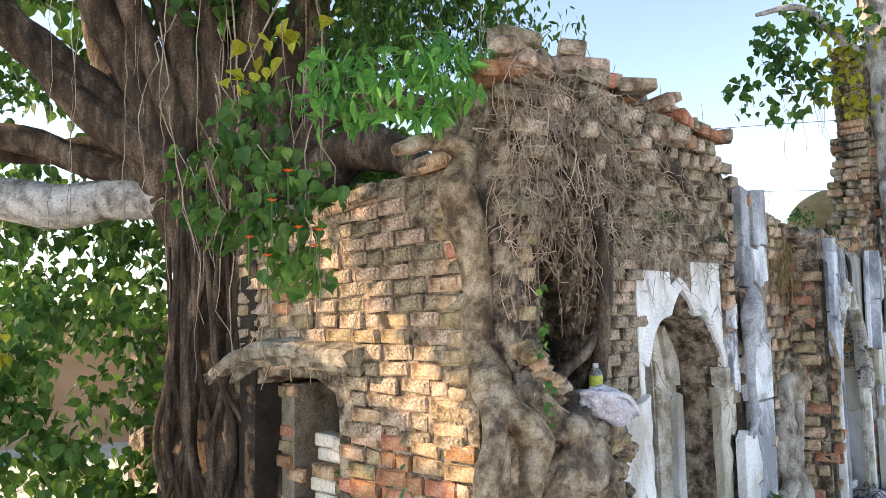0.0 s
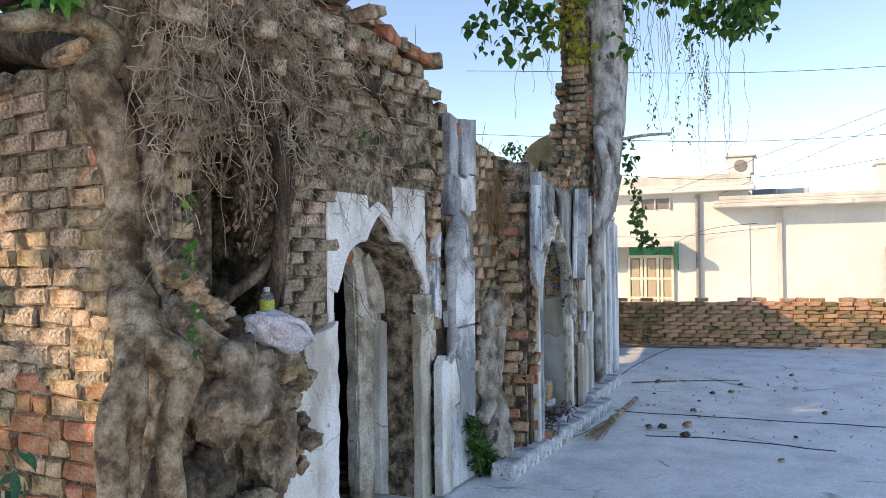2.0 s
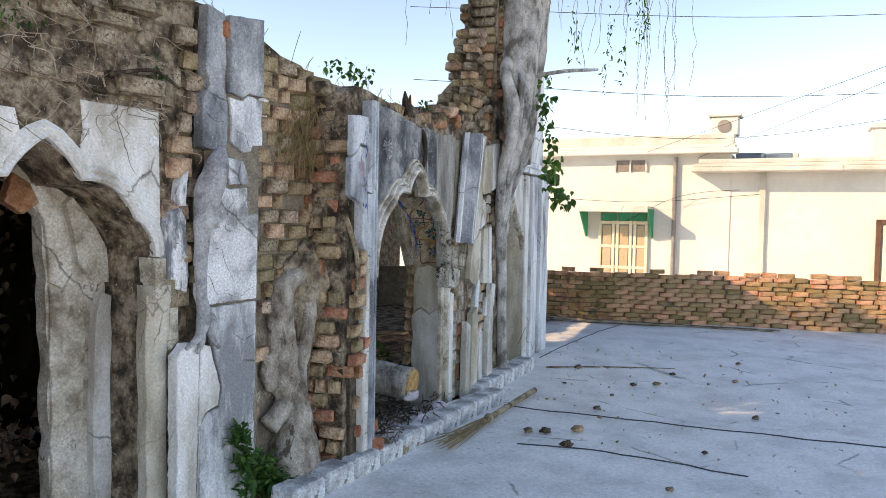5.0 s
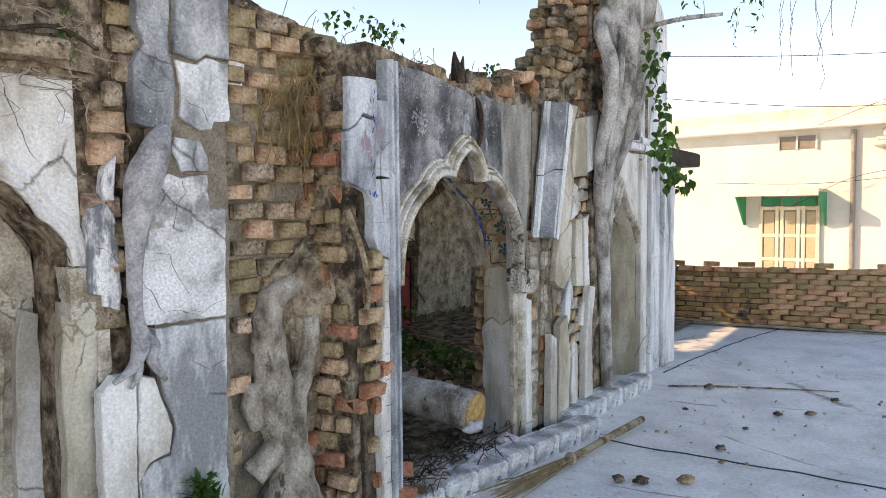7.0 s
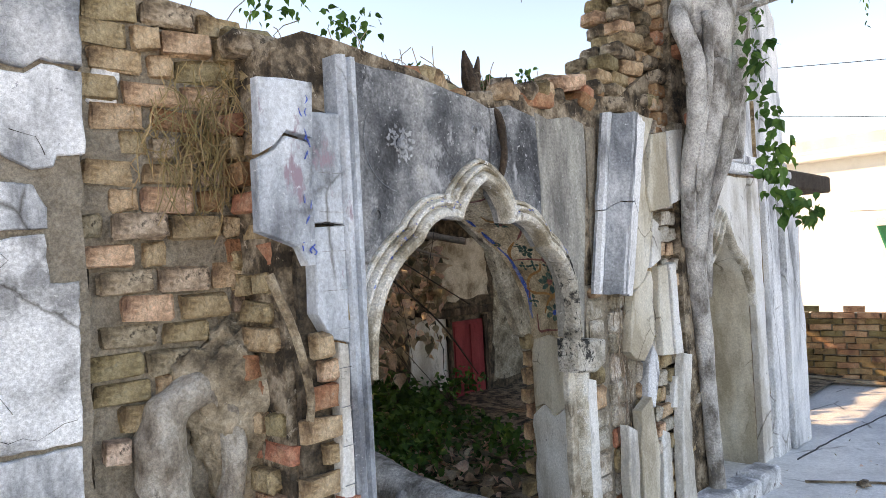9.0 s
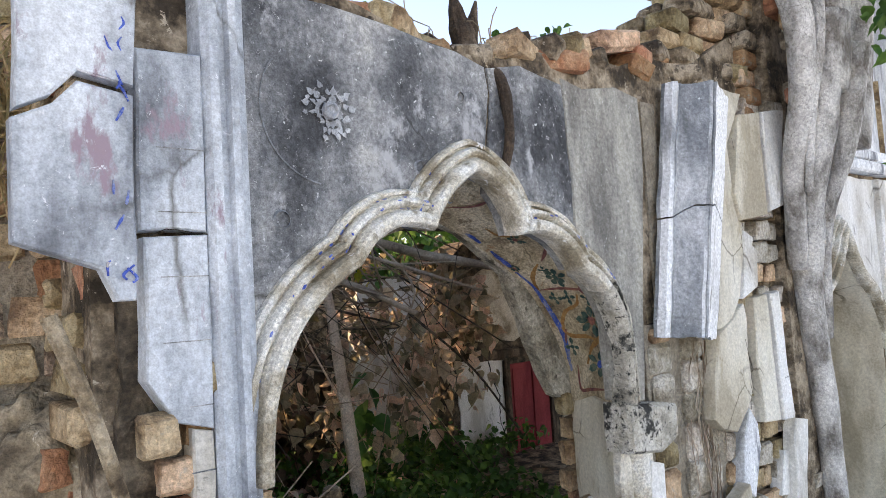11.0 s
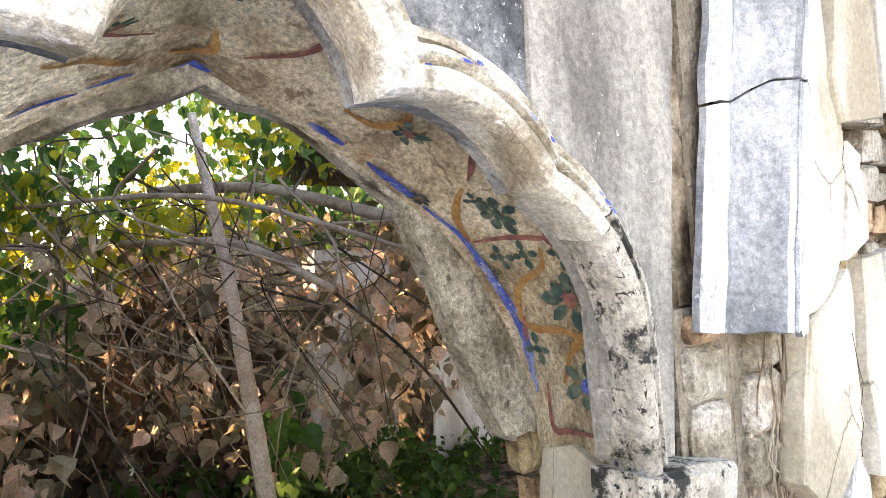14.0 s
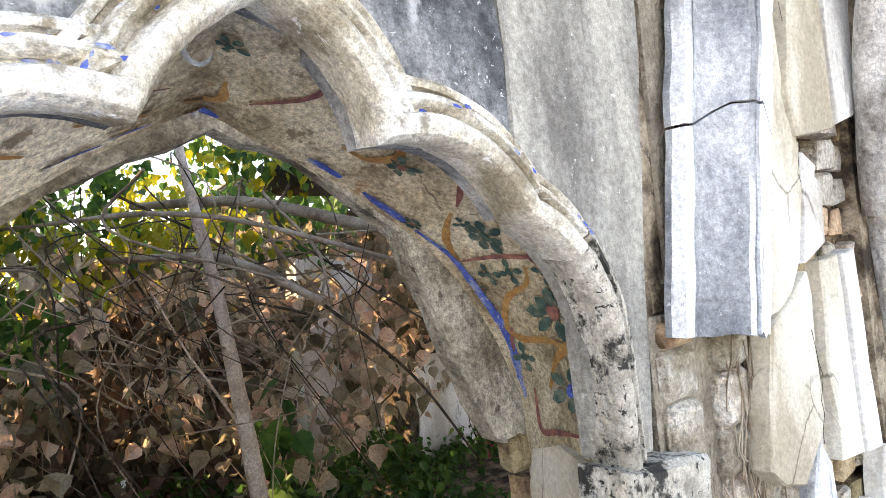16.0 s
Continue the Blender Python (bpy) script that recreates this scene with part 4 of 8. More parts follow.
plaster_piece(wall_b, "plaster_panel", [(1.143, 1.57)] + [(x + 0.004, z + 0.004) for x, z in ra_far] + [(1.29, 1.12), (1.43, 1.10), (1.45, 1.25), (1.466, 1.41), (1.506, 1.71), (1.53, 1.90), (1.527, 2.11), (1.40, 2.13), (1.23, 2.10), (1.133, 2.12), (1.148, 1.8)], -0.004, 0.05, PLASTER_DRAB, 83, "weathered drab plaster panel", amount=0.003)
bm = bmesh.new()
r = random.Random(29)
for ring, (rad, count) in enumerate(((0.020, 9), (0.036, 15), (0.052, 21), (0.067, 26))):
    for k in range(count):
        if r.random() < 0.12 + 0.10 * ring:
            continue
        leaf_mesh(bm, pose(0.29, -0.002, 1.91, 90) @ Matrix.Rotation(6.283 * k / count + r.uniform(-0.15, 0.15), 4, "Z") @ Matrix.Translation((0, rad - 0.012, 0.002 * (4 - ring))), r.uniform(0.012, 0.021), "heart", 0.3)
roughen(bm, 0.004, 60)
for v in bm.verts:
    v.co.y = -0.005 + 0.25 * min(0.0, v.co.y + 0.003)
ros = part("rosette", bm, PLASTER_SLATE, wall_b, "worn white plaster rosette")
bm = bmesh.new()
lathe(bm, [(0.020, 0.0), (0.020, 0.012), (0.014, 0.016), (0.010, 0.010)], 16, pose(0.29, -0.006, 1.91, 90))
part("rosette_boss", bm, PLASTER_SLATE, ros)
bm = bmesh.new()
tube(bm, [(0.29 + 0.17 * math.cos(a), -0.002, 1.91 + 0.17 * math.sin(a)) for a in [2.5 + 0.12 * k for k in range(18)]], 0.0018, 5)
part("painted_arc", bm, PLASTER_SLATE, wall_b)
for x, z, r in ((0.16, 1.66, 0.022), (0.55, 1.80, 0.02), (0.70, 2.0, 0.016), (0.64, 1.73, 0.018)):
    bm = bmesh.new()
    bmesh.ops.create_cone(bm, cap_ends=False, segments=14, radius1=r, radius2=r * 0.8, depth=0.006, matrix=pose(x, -0.003, z, 90))
    part("painted_ring", bm, PLASTER_SLATE, wall_b)
# pilaster at the left of the arch
for i, (z0, z1, px) in enumerate(((1.255, 1.62, 0.0), (1.625, 1.97, -0.004))):
    plaster_piece(wall_b, "pilaster_shell", [(-0.15 + px, z0 + (0.1 if i == 0 else 0)), (-0.10, z0 + (0.02 if i == 0 else 0.004)), (-0.03, z0), (-0.028, z1), (-0.148 + px, z1 - 0.006)], 0.06, 0.06, PLASTER_LILAC, 91 + i, "scored white pilaster plaster", amount=0.003)
plaster_piece(wall_b, "pilaster_shell", [(-0.085, 0.0), (-0.03, 0.0), (-0.03, 1.25), (-0.07, 1.26), (-0.075, 0.9), (-0.10, 0.5)], 0.055, 0.06, PLASTER, 95, "scored white pilaster plaster", amount=0.004)
for z in [0.12 * i + 0.1 for i in range(15)]:
    part("score_line", boxes(((-0.12 if z > 1.3 else -0.075, -0.0615, z), (-0.03, -0.058, z + 0.002))), PLASTER_GREY, wall_b)
bm = bmesh.new()
sweep(bm, [(-0.025, 2.16), (-0.025, 0.0)], [(0.0, -0.02), (0.0, 0.05), (0.012, 0.065), (0.03, 0.065), (0.036, 0.045), (0.05, 0.045), (0.056, 0.06), (0.072, 0.06), (0.08, 0.035), (0.10, 0.03), (0.115, 0.0), (0.118, -0.03)])
part("pilaster_moulding", bm, PLASTER_LILAC, wall_b, "fluted grey-white moulding")
# same dark tone for the shade behind this pilaster's shells
part("pilaster_core", slab([ragged([(-0.17, 0.0), (-0.03, 0.0), (-0.03, 1.98), (-0.16, 2.0), (-0.19, 1.0)], 0.07, 0.01, 8)], -0.008, 0.1), HOLLOW, wall_b)
pier = thing("wall_return", BAY_B @ pose(-0.22, 0.30, 0, 0, 0, -90), "brick return where the second bay stands forward", "wall", kind="structure")
brickwork(pier, rect(0.0, 0.05, 0.27, 2.15), [], 0.17, 0.085, 0.014, 0.03, [(BRICK, 0.75), (BRICK_RED, 0.25)], 147, 0.02, 0.08)
brickwork(wall_b, [(-0.15, 0.2), (-0.03, 0.2), (-0.03, 1.35), (-0.15, 1.35)], [], 0.16, 0.085, 0.012, 0.04, [(BRICK, 0.7), (BRICK_RED, 0.3)], 46, 0.01, 0.1)
# hanging slab of plaster, cracked across
plaster_piece(wall_b, "hanging_slab", [(-0.36, 1.60), (-0.23, 1.555), (-0.205, 1.50), (-0.175, 1.50), (-0.17, 1.86), (-0.26, 1.875), (-0.30, 1.83), (-0.36, 1.80)], 0.10, 0.035, PLASTER_LILAC, 97, "cracked whitewashed slab with blue paint", amount=0.004)
plaster_piece(wall_b, "hanging_slab", [(-0.355, 1.815), (-0.30, 1.845), (-0.26, 1.89), (-0.17, 1.875), (-0.16, 2.04), (-0.35, 2.03)], 0.105, 0.035, PLASTER_LILAC, 98, amount=0.004)
r = random.Random(5)
for i in range(13):
    bm = bmesh.new()
    z = r.uniform(1.53, 1.98)
    x = -0.20 + r.gauss(0, 0.012)
    limb(bm, [(x, -0.1035, z, 0.001), (x + r.uniform(-0.01, 0.01), -0.104, z + r.uniform(0.005, 0.02), 0.003), (x + r.uniform(-0.015, 0.015), -0.1035, z + 0.025, 0.001)], 3, 5, 0)
    part("blue_stroke", bm, BLUE_PAINT, wall_b)
# right of the arch
bm = bmesh.new()
lathe(bm, [(0.05, 0.0), (0.05, 0.93), (0.06, 0.95), (0.055, 1.1)], 12, pose(1.37, 0.02, 0))
part("colonette", bm, MOULD, wall_b, "weathered colonette with a blackened capital", smooth=True)
plaster_piece(wall_b, "jamb_face", [(1.275, 0.04), (1.45, 0.04), (1.46, 0.6), (1.44, 0.97), (1.275, 0.97)], 0.0, 0.03, PLASTER_TAN, 103, "bare lime face of the jamb")
plaster_piece(wall_b, "capital_block", [(1.262, 0.965), (1.42, 0.945), (1.50, 0.965), (1.515, 1.03), (1.515, 1.085), (1.258, 1.118), (1.255, 1.03)], 0.06, 0.1, MOULDY, 101, "mould-blackened capital", amount=0.005, chip=0.014)
def block_column(x0, x1, z0, z1, height, front, mats, seed, lean=0.0):
    """Squared blocks laid one on another, each worn round at its edges."""
    r = random.Random(seed)
    z = z0
    while z < z1:
        h = height * r.uniform(0.85, 1.2)
        bm = bmesh.new()
        a, b = x0 + r.uniform(-0.008, 0.008), x1 + r.uniform(-0.008, 0.008)
        box(bm, (a, front + r.uniform(-0.006, 0.006), z + 0.003), (b, 0.06, min(z + h, z1 + 0.03) - 0.003), bevel=0.013)
        bmesh.ops.subdivide_edges(bm, edges=bm.edges[:], cuts=1, use_grid_fill=True)
        for v in bm.verts:
            v.co.x += lean * (v.co.z - z0)
        part("block", roughen(bm, 0.005, 24, seed + z), mats[r.randrange(len(mats))], wall_b, smooth=38)
        z += h


block_column(1.455, 1.578, 0.05, 1.30, 0.098, -0.016, (WASHED, WASHED, WASHED, BRICK), 301, 0.01)
block_column(1.622, 1.745, 0.05, 1.31, 0.112, -0.022, (WASHED, WASHED, WASHED, BRICK_RED, BRICK), 302, 0.02)
block_column(1.752, 1.83, 0.05, 1.28, 0.13, -0.012, (WASHED, WASHED, BRICK), 303, 0.03)
block_column(1.86, 1.99, 0.05, 1.28, 0.10, -0.016, (WASHED, BRICK), 304, 0.03)
block_column(1.475, 1.60, 1.33, 2.10, 0.105, 0.016, (BRICK_EARTHY, BRICK_EARTHY, BRICK), 305, 0.09)
block_column(1.61, 1.74, 1.35, 2.10, 0.105, 0.02, (BRICK_EARTHY, BRICK), 306, 0.09)
part("mortar", boxes(((1.45, 0.004, 0.05), (1.62, 0.05, 1.34)), ((1.54, 0.004, 1.34), (1.62, 0.05, 2.1)), ((1.62, 0.003, 0.05), (2.0, 0.05, 1.32))), MORTAR, wall_b)
part("earth_patch", slab([ragged([(1.66, 0.66), (1.76, 0.7), (1.80, 1.0), (1.76, 1.31), (1.68, 1.31), (1.65, 1.0)], 0.04, 0.012, 44)], -0.004, 0.1, 0.008, 3, 1), WASHED, wall_b)
bm = bmesh.new()
r = random.Random(48)
for i in range(26):
    x, z = r.gauss(1.74, 0.05), r.uniform(0.9, 1.36)
    q = []
    for k in range(6):
        q.append((x, -0.02 - r.uniform(0, 0.012), z, 0.0016))
        x += r.gauss(0, 0.012)
        z -= r.uniform(0.02, 0.1)
    limb(bm, q, 2, 3, 0)
part("rootlet_strip", bm, TWIG, wall_b, "dry rootlets matted between the blocks")
GUT = [(0.0, 0.03), (0.006, 0.056), (0.024, 0.060), (0.030, 0.058), (0.033, 0.040), (0.040, 0.040), (0.044, 0.052), (0.060, 0.050), (0.085, 0.066), (0.105, 0.096), (0.116, 0.124), (0.124, 0.132), (0.128, 0.112), (0.134, 0.110), (0.139, 0.128), (0.148, 0.130), (0.286, 0.088), (0.296, 0.03)]
CRACK_U, CRACK_Z = (0.0, 0.18, 0.36, 0.5, 0.62, 0.82, 1.0), (1.690, 1.696, 1.738, 1.728, 1.735, 1.70, 1.672)


def hollow_shell(low, high, seed):
    """A folded plaster shell: the gutter profile between two uneven edges, with its thickness."""
    across = [c / 0.296 for c, o in GUT]
    us = sorted(across + [0.6, 0.7, 0.8, 0.9])
    last = len(us) - 1
    bm = bmesh.new()
    sheets = []
    for back in (0.0, 0.014):
        grid = []
        for u in us:
            o = float(np.interp(u, across, [q for c, q in GUT]))
            z0, z1 = low(u), high(u)
            col = []
            for j in range(15):
                z = z0 + (z1 - z0) * j / 14
                p = Vector((1.475 + 0.20 * (z - 1.3) + (0.285 + 0.07 * (z - 1.3)) * u, -o + back, z))
                col.append(bm.verts.new(p + noise.noise_vector(p * 9 + Vector((seed, 0, 0))) * 0.006))
            grid.append(col)
        sheets.append(grid)
    for grid in sheets:
        for i in range(last):
            for j in range(14):
                # grey and white wash by facet, also putting the fold's shading into colour
                bm.faces.new((grid[i][j], grid[i + 1][j], grid[i + 1][j + 1], grid[i][j + 1])).material_index = 1 if us[i] > 0.47 else 2 if us[i] < 0.14 or 0.36 < us[i] < 0.43 else 0
    rim = lambda g: [g[i][0] for i in range(last + 1)] + [g[last][j] for j in range(1, 15)] + [g[i][14] for i in range(last - 1, -1, -1)] + [g[0][j] for j in range(13, 0, -1)]
    a, b = rim(sheets[0]), rim(sheets[1])
    for i in range(len(a)):
        bm.faces.new((a[i], a[(i + 1) % len(a)], b[(i + 1) % len(a)], b[i]))
    return part("pilaster_shell", bm, [PLASTER_SLATE, PLASTER_PATCHY, PLASTER_BLUE], wall_b, "folded grey and white plaster shell of a lost pilaster", smooth=28)


hollow_shell(lambda u: 1.302 - 0.03 * u + 0.012 * noise.noise(Vector((u * 9, 0, 1))), lambda u: float(np.interp(u, CRACK_U, CRACK_Z)) - 0.003 + 0.006 * noise.noise(Vector((u * 14, 0, 5))), 3)
hollow_shell(lambda u: float(np.interp(u, CRACK_U, CRACK_Z)) + 0.003 + 0.006 * noise.noise(Vector((u * 14, 0, 5))), lambda u: 2.175 - 0.05 * max(0, u - 0.4) + 0.018 * noise.noise(Vector((u * 7, 2, 1))), 3.02)
for z in (1.36, 1.44, 1.52, 1.60, 1.80, 1.90, 2.0, 2.09):
    x = 1.475 + 0.20 * (z - 1.3)
    w = 0.285 + 0.07 * (z - 1.3)
    part("score_line", boxes(((0, 0, 0), (w * 0.56, 0.002, 0.002))), PLASTER_SLATE, wall_b, m=pose(x + w * 0.42, -0.1085, z, 0, 0, 7.0))
for i, (pts, mt, proud) in enumerate((
        ([(1.95, 2.20), (2.13, 2.19), (2.06, 2.08), (1.99, 1.98), (2.00, 1.82), (2.04, 1.70), (2.05, 1.60), (1.985, 1.41), (1.90, 1.312), (1.80, 1.298), (1.86, 1.55), (1.90, 1.85)], CREAM, 0.06),
        ([(2.07, 2.10), (2.24, 2.13), (2.23, 1.72), (2.10, 1.70), (2.02, 1.69), (1.985, 1.79)], CREAM, 0.075),
        ([(2.25, 2.13), (2.44, 2.16), (2.36, 1.76), (2.24, 1.73)], PLASTER, 0.082),
        ([(2.04, 1.655), (2.11, 1.63), (2.10, 1.60), (2.13, 1.58), (2.115, 1.44), (1.995, 1.40), (2.03, 1.52)], PLASTER, 0.068),
        ([(1.795, 1.285), (1.90, 1.33), (1.985, 1.383), (2.0, 1.33), (1.99, 1.2), (2.0, 1.06), (1.95, 1.0), (1.865, 0.935), (1.77, 0.96), (1.72, 1.0), (1.75, 1.15)], CREAM, 0.07),
        ([(2.07, 1.40), (2.17, 1.41), (2.18, 1.2), (2.20, 0.925), (2.08, 0.935), (2.05, 1.165)], CREAM, 0.07),
        ([(2.19, 1.41), (2.26, 1.42), (2.27, 1.23), (2.30, 0.92), (2.215, 0.925)], PLASTER, 0.078),
        ([(1.99, 1.0), (2.04, 0.94), (2.05, 0.85), (1.98, 0.68), (1.90, 0.74), (1.94, 0.9)], PLASTER_BLUE, 0.055),
        ([(2.25, 0.80), (2.50, 0.75), (2.46, 0.58), (2.19, 0.64)], PLASTER, 0.05),
        ([(1.62, 0.05), (1.72, 0.05), (1.72, 0.62), (1.64, 0.66)], PLASTER, 0.085),
        ([(1.75, 0.05), (1.93, 0.05), (1.95, 0.5), (1.9, 0.75), (1.78, 0.7)], CREAM, 0.08),
        ([(2.02, 0.04), (2.12, 0.04), (2.12, 0.52), (2.03, 0.56)], PLASTER, 0.06),
        ([(2.2, 0.04), (2.36, 0.04), (2.34, 0.6), (2.4, 0.9), (2.3, 0.92), (2.22, 0.5)], PLASTER, 0.08),
        ([(1.37, 0.05), (1.46, 0.05), (1.46, 0.9), (1.39, 0.92)], PLASTER, 0.03),
        ([(2.45, 0.04), (2.6, 0.04), (2.6, 1.0), (2.5, 1.2), (2.45, 0.9)], PLASTER, 0.04),
        ([(2.42, 1.0), (2.62, 1.05), (2.66, 1.5), (2.62, 2.3), (2.44, 2.2)], PLASTER_BLUE, 0.03))):
    plaster_piece(wall_b, "plaster_shell", pts, proud, 0.05, mt, 110 + i, amount=0.01)
brickwork(wall_b, [(2.0, 0.0), (2.66, 0.0), (2.64, 2.3), (2.0, 2.2)], [], 0.15, 0.085, 0.012, 0.03, [(WASHED, 0.5), (BRICK, 0.5)], 49, 0.015, 0.08)
brickwork(wall_a, [(3.16, 0.05), (3.46, 0.05), (3.46, 2.05), (3.30, 2.1), (3.2, 1.3), (3.16, 0.9)], [], 0.17, 0.085, 0.014, 0.085, [(BRICK, 0.8), (BRICK_RED, 0.2)], 145, 0.02, 0.06)
part("jamb_plaster", slab([ragged([(0.0, 0.0), (0.29, 0.0), (0.29, 0.72), (0.20, 0.78), (0.10, 0.74), (0.0, 0.8)], 0.06, 0.012, 5)], -0.012, 0.012), PLASTER, wall_b, "white plaster on the lower reveal", m=pose(1.291, 0.02, 0, 0, 0, 66.9))
part("jamb_plaster", slab([ragged([(0.0, 0.81), (0.10, 0.755), (0.20, 0.79), (0.27, 0.76), (0.285, 1.0), (0.25, 1.09), (0.13, 1.12), (0.0, 1.10)], 0.05, 0.010, 6)], -0.010, 0.010), CREAM, wall_b, "bare pale plaster on the reveal", m=pose(1.292, 0.02, 0, 0, 0, 66.9))
# third bay
lc = [p for p in ARCH_C if p[1] > 1.08 and p[0] < 3.1]
rc = [p for p in ARCH_C if p[1] > 1.08 and p[0] > 3.1]
plaster_piece(wall_b, "plaster_panel", [(2.64, 1.05)] + lc + [(3.1, 1.66)] + rc + [(3.58, 1.06), (3.60, 1.95), (2.70, 1.95)], 0.0, 0.045, PLASTER, 131, "whitewashed spandrel", amount=0.004)
bm = bmesh.new()
sweep(bm, TRIM_C, ROLL)
part("arch_moulding", roughen(bm, 0.004, 30), MOULD, wall_b, "cream cusped arch moulding", smooth=40)
bm = bmesh.new()
sweep(bm, ARCH_C, [(-0.004, 0.0), (-0.016, -0.1), (-0.014, -0.3), (0.01, -0.3)])
part("soffit", bm, CREAM, wall_b)
inner_c = [(2.66, 0.0), (2.82, 0.0), (2.83, 1.05), (2.94, 1.32), (3.10, 1.50), (3.26, 1.32), (3.38, 1.02), (3.40, 0.0), (3.56, 0.0), (3.56, 1.9), (2.66, 1.9)]
part("inner_order", roughen(slab([ragged(inner_c, 0.1, 0.008, 19)], 0.29, 0.42), 0.006, 14), CREAM, wall_b, "ochre lime inner order of the third arch")
part("cornice", boxes(((2.66, -0.06, 1.97), (4.4, 0.05, 2.03)), ((2.66, -0.03, 2.04), (4.4, 0.05, 2.10)), bevel=0.01), PLASTER_BLUE, wall_b)
for i, (pts, mt, proud) in enumerate((
        ([(3.56, 0.0), (3.74, 0.0), (3.74, 1.95), (3.60, 1.95), (3.58, 1.0)], PLASTER, 0.03),
        ([(3.76, 0.0), (4.02, 0.0), (4.02, 1.0), (4.0, 1.95), (3.78, 1.95)], PLASTER_BLUE, 0.06),
        ([(4.05, 0.0), (4.40, 0.0), (4.42, 0.9), (4.36, 1.1), (4.42, 1.9), (4.06, 1.95)], PLASTER_BLUE, 0.09))):
    plaster_piece(wall_b, "pilaster_shell", pts, proud, 0.08, mt, 140 + i, amount=0.01)
part("end_wall", slab([ragged([(3.6, 2.1), (4.42, 2.1), (4.4, 3.2), (4.1, 3.4), (3.65, 3.1)], 0.1, 0.02, 6)], 0.0, 0.3), PLASTER_BLUE, wall_b, "stained plaster end pier")
# rubble along the top
for i in range(70):
    x = rng.uniform(-0.2, 2.35)
    top = 2.13 + 0.10 * max(0, 0.3 - x) + (0.12 * max(0, x - 1.1))
    bm = bmesh.new()
    w = rng.uniform(0.05, 0.13)
    box(bm, (-w, -0.06, -0.035), (w, 0.06, 0.035), bevel=0.014)
    for v in bm.verts:
        v.co += noise.noise_vector(v.co * 25 + Vector((i, 0, 0))) * 0.012
    part("brick", bm, (BRICK, EARTH, BRICK, BRICK_RED)[i % 4], wall_b, m=Matrix.Translation((x, rng.uniform(0.04, 0.30), top + rng.uniform(0.0, 0.06) + (0.1 * rng.random() if x > 1.1 else 0))) @ Euler((rng.gauss(0, 0.15), rng.gauss(0, 0.12), rng.uniform(-0.6, 0.6))).to_matrix().to_4x4())

# broken courses that step up towards the turret
r = random.Random(83)
for row in range(13):
    z = 2.17 + 0.078 * row
    x = float(np.interp(z, (2.15, 2.25, 2.42, 2.65, 3.1), (1.35, 1.55, 1.8, 2.02, 2.22))) + r.uniform(-0.04, 0.04)
    while x < 2.5:
        for y in (0.10, 0.22):
            bm = bmesh.new()
            w = r.uniform(0.06, 0.12)
            box(bm, (-w, -0.06, -0.036), (w, 0.06, 0.036), bevel=0.013)
            part("brick", roughen(bm, 0.008, 22, row + x), (BRICK, BRICK_EARTHY, BRICK, EARTH)[r.randrange(4)], wall_b, m=Matrix.Translation((x + w, y + r.uniform(-0.03, 0.03), z)) @ Euler((r.gauss(0, 0.06), r.gauss(0, 0.05), r.gauss(0, 0.15))).to_matrix().to_4x4())
        x += 2 * w + 0.01
# cracks through the plaster
def crack_line(parent, pts, proud, seed, width=0.0011):
    r = random.Random(seed)
    q = []
    for (x0, z0), (x1, z1) in zip(pts, pts[1:]):
        n = max(2, int(math.hypot(x1 - x0, z1 - z0) / 0.03))
        for i in range(n):
            t = i / n
            q.append((x0 + (x1 - x0) * t + r.uniform(-0.008, 0.008), -proud, z0 + (z1 - z0) * t + r.uniform(-0.008, 0.008)))
    q.append((pts[-1][0], -proud, pts[-1][1]))
    bm = bmesh.new()
    tube(bm, q, [width * r.uniform(0.4, 1.2) for _ in q], 4)
    part("crack", bm, NEAR_BLACK, parent)


for i, (pts, proud) in enumerate((
        ([(2.28, 1.33), (2.32, 1.32), (2.36, 1.24), (2.40, 1.16)], 0.101), ([(2.39, 1.60), (2.40, 1.55), (2.36, 1.50), (2.34, 1.42), (2.38, 1.40)], 0.101), ([(2.21, 1.23), (2.30, 1.10), (2.45, 1.09), (2.55, 1.12)], 0.101),
        ([(2.24, 1.95), (2.30, 1.92), (2.34, 1.93)], 0.091), ([(2.42, 1.90), (2.48, 1.88), (2.50, 1.83)], 0.096), ([(2.40, 0.9), (2.47, 0.86), (2.55, 0.88)], 0.099),
        ([(1.22, 1.60), (1.18, 1.70), (1.23, 1.84)], 0.013), ([(1.80, 1.93), (1.84, 1.80), (1.90, 1.66)], 0.013),
        ([(0.78, 0.62), (0.9, 0.58), (1.05, 0.63)], 0.056), ([(2.07, 1.36), (2.11, 1.34), (2.15, 1.29)], 0.061))):
    crack_line(wall_a, pts, proud, 200 + i)
for i, (pts, proud) in enumerate((
        ([(-0.14, 1.62), (-0.09, 1.625), (-0.03, 1.62)], 0.062), ([(2.02, 2.0), (2.07, 1.8), (2.03, 1.6), (2.08, 1.4)], 0.061), ([(2.25, 2.0), (2.3, 1.85), (2.27, 1.7)], 0.076),
        ([(1.97, 1.25), (2.0, 1.15), (1.97, 1.0)], 0.071), ([(3.8, 1.8), (3.85, 1.4), (3.82, 1.0), (3.9, 0.5)], 0.061), ([(4.1, 1.7), (4.2, 1.3), (4.3, 1.1), (4.26, 0.7)], 0.091))):
    crack_line(wall_b, pts, proud, 230 + i)
# room added behind the first bay, near-black so its arch opens onto shade
room_a = thing("ceiling", BAY_A, "low vault added behind the first arch, near-black for shade", "ceiling", kind="structure")
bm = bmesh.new()
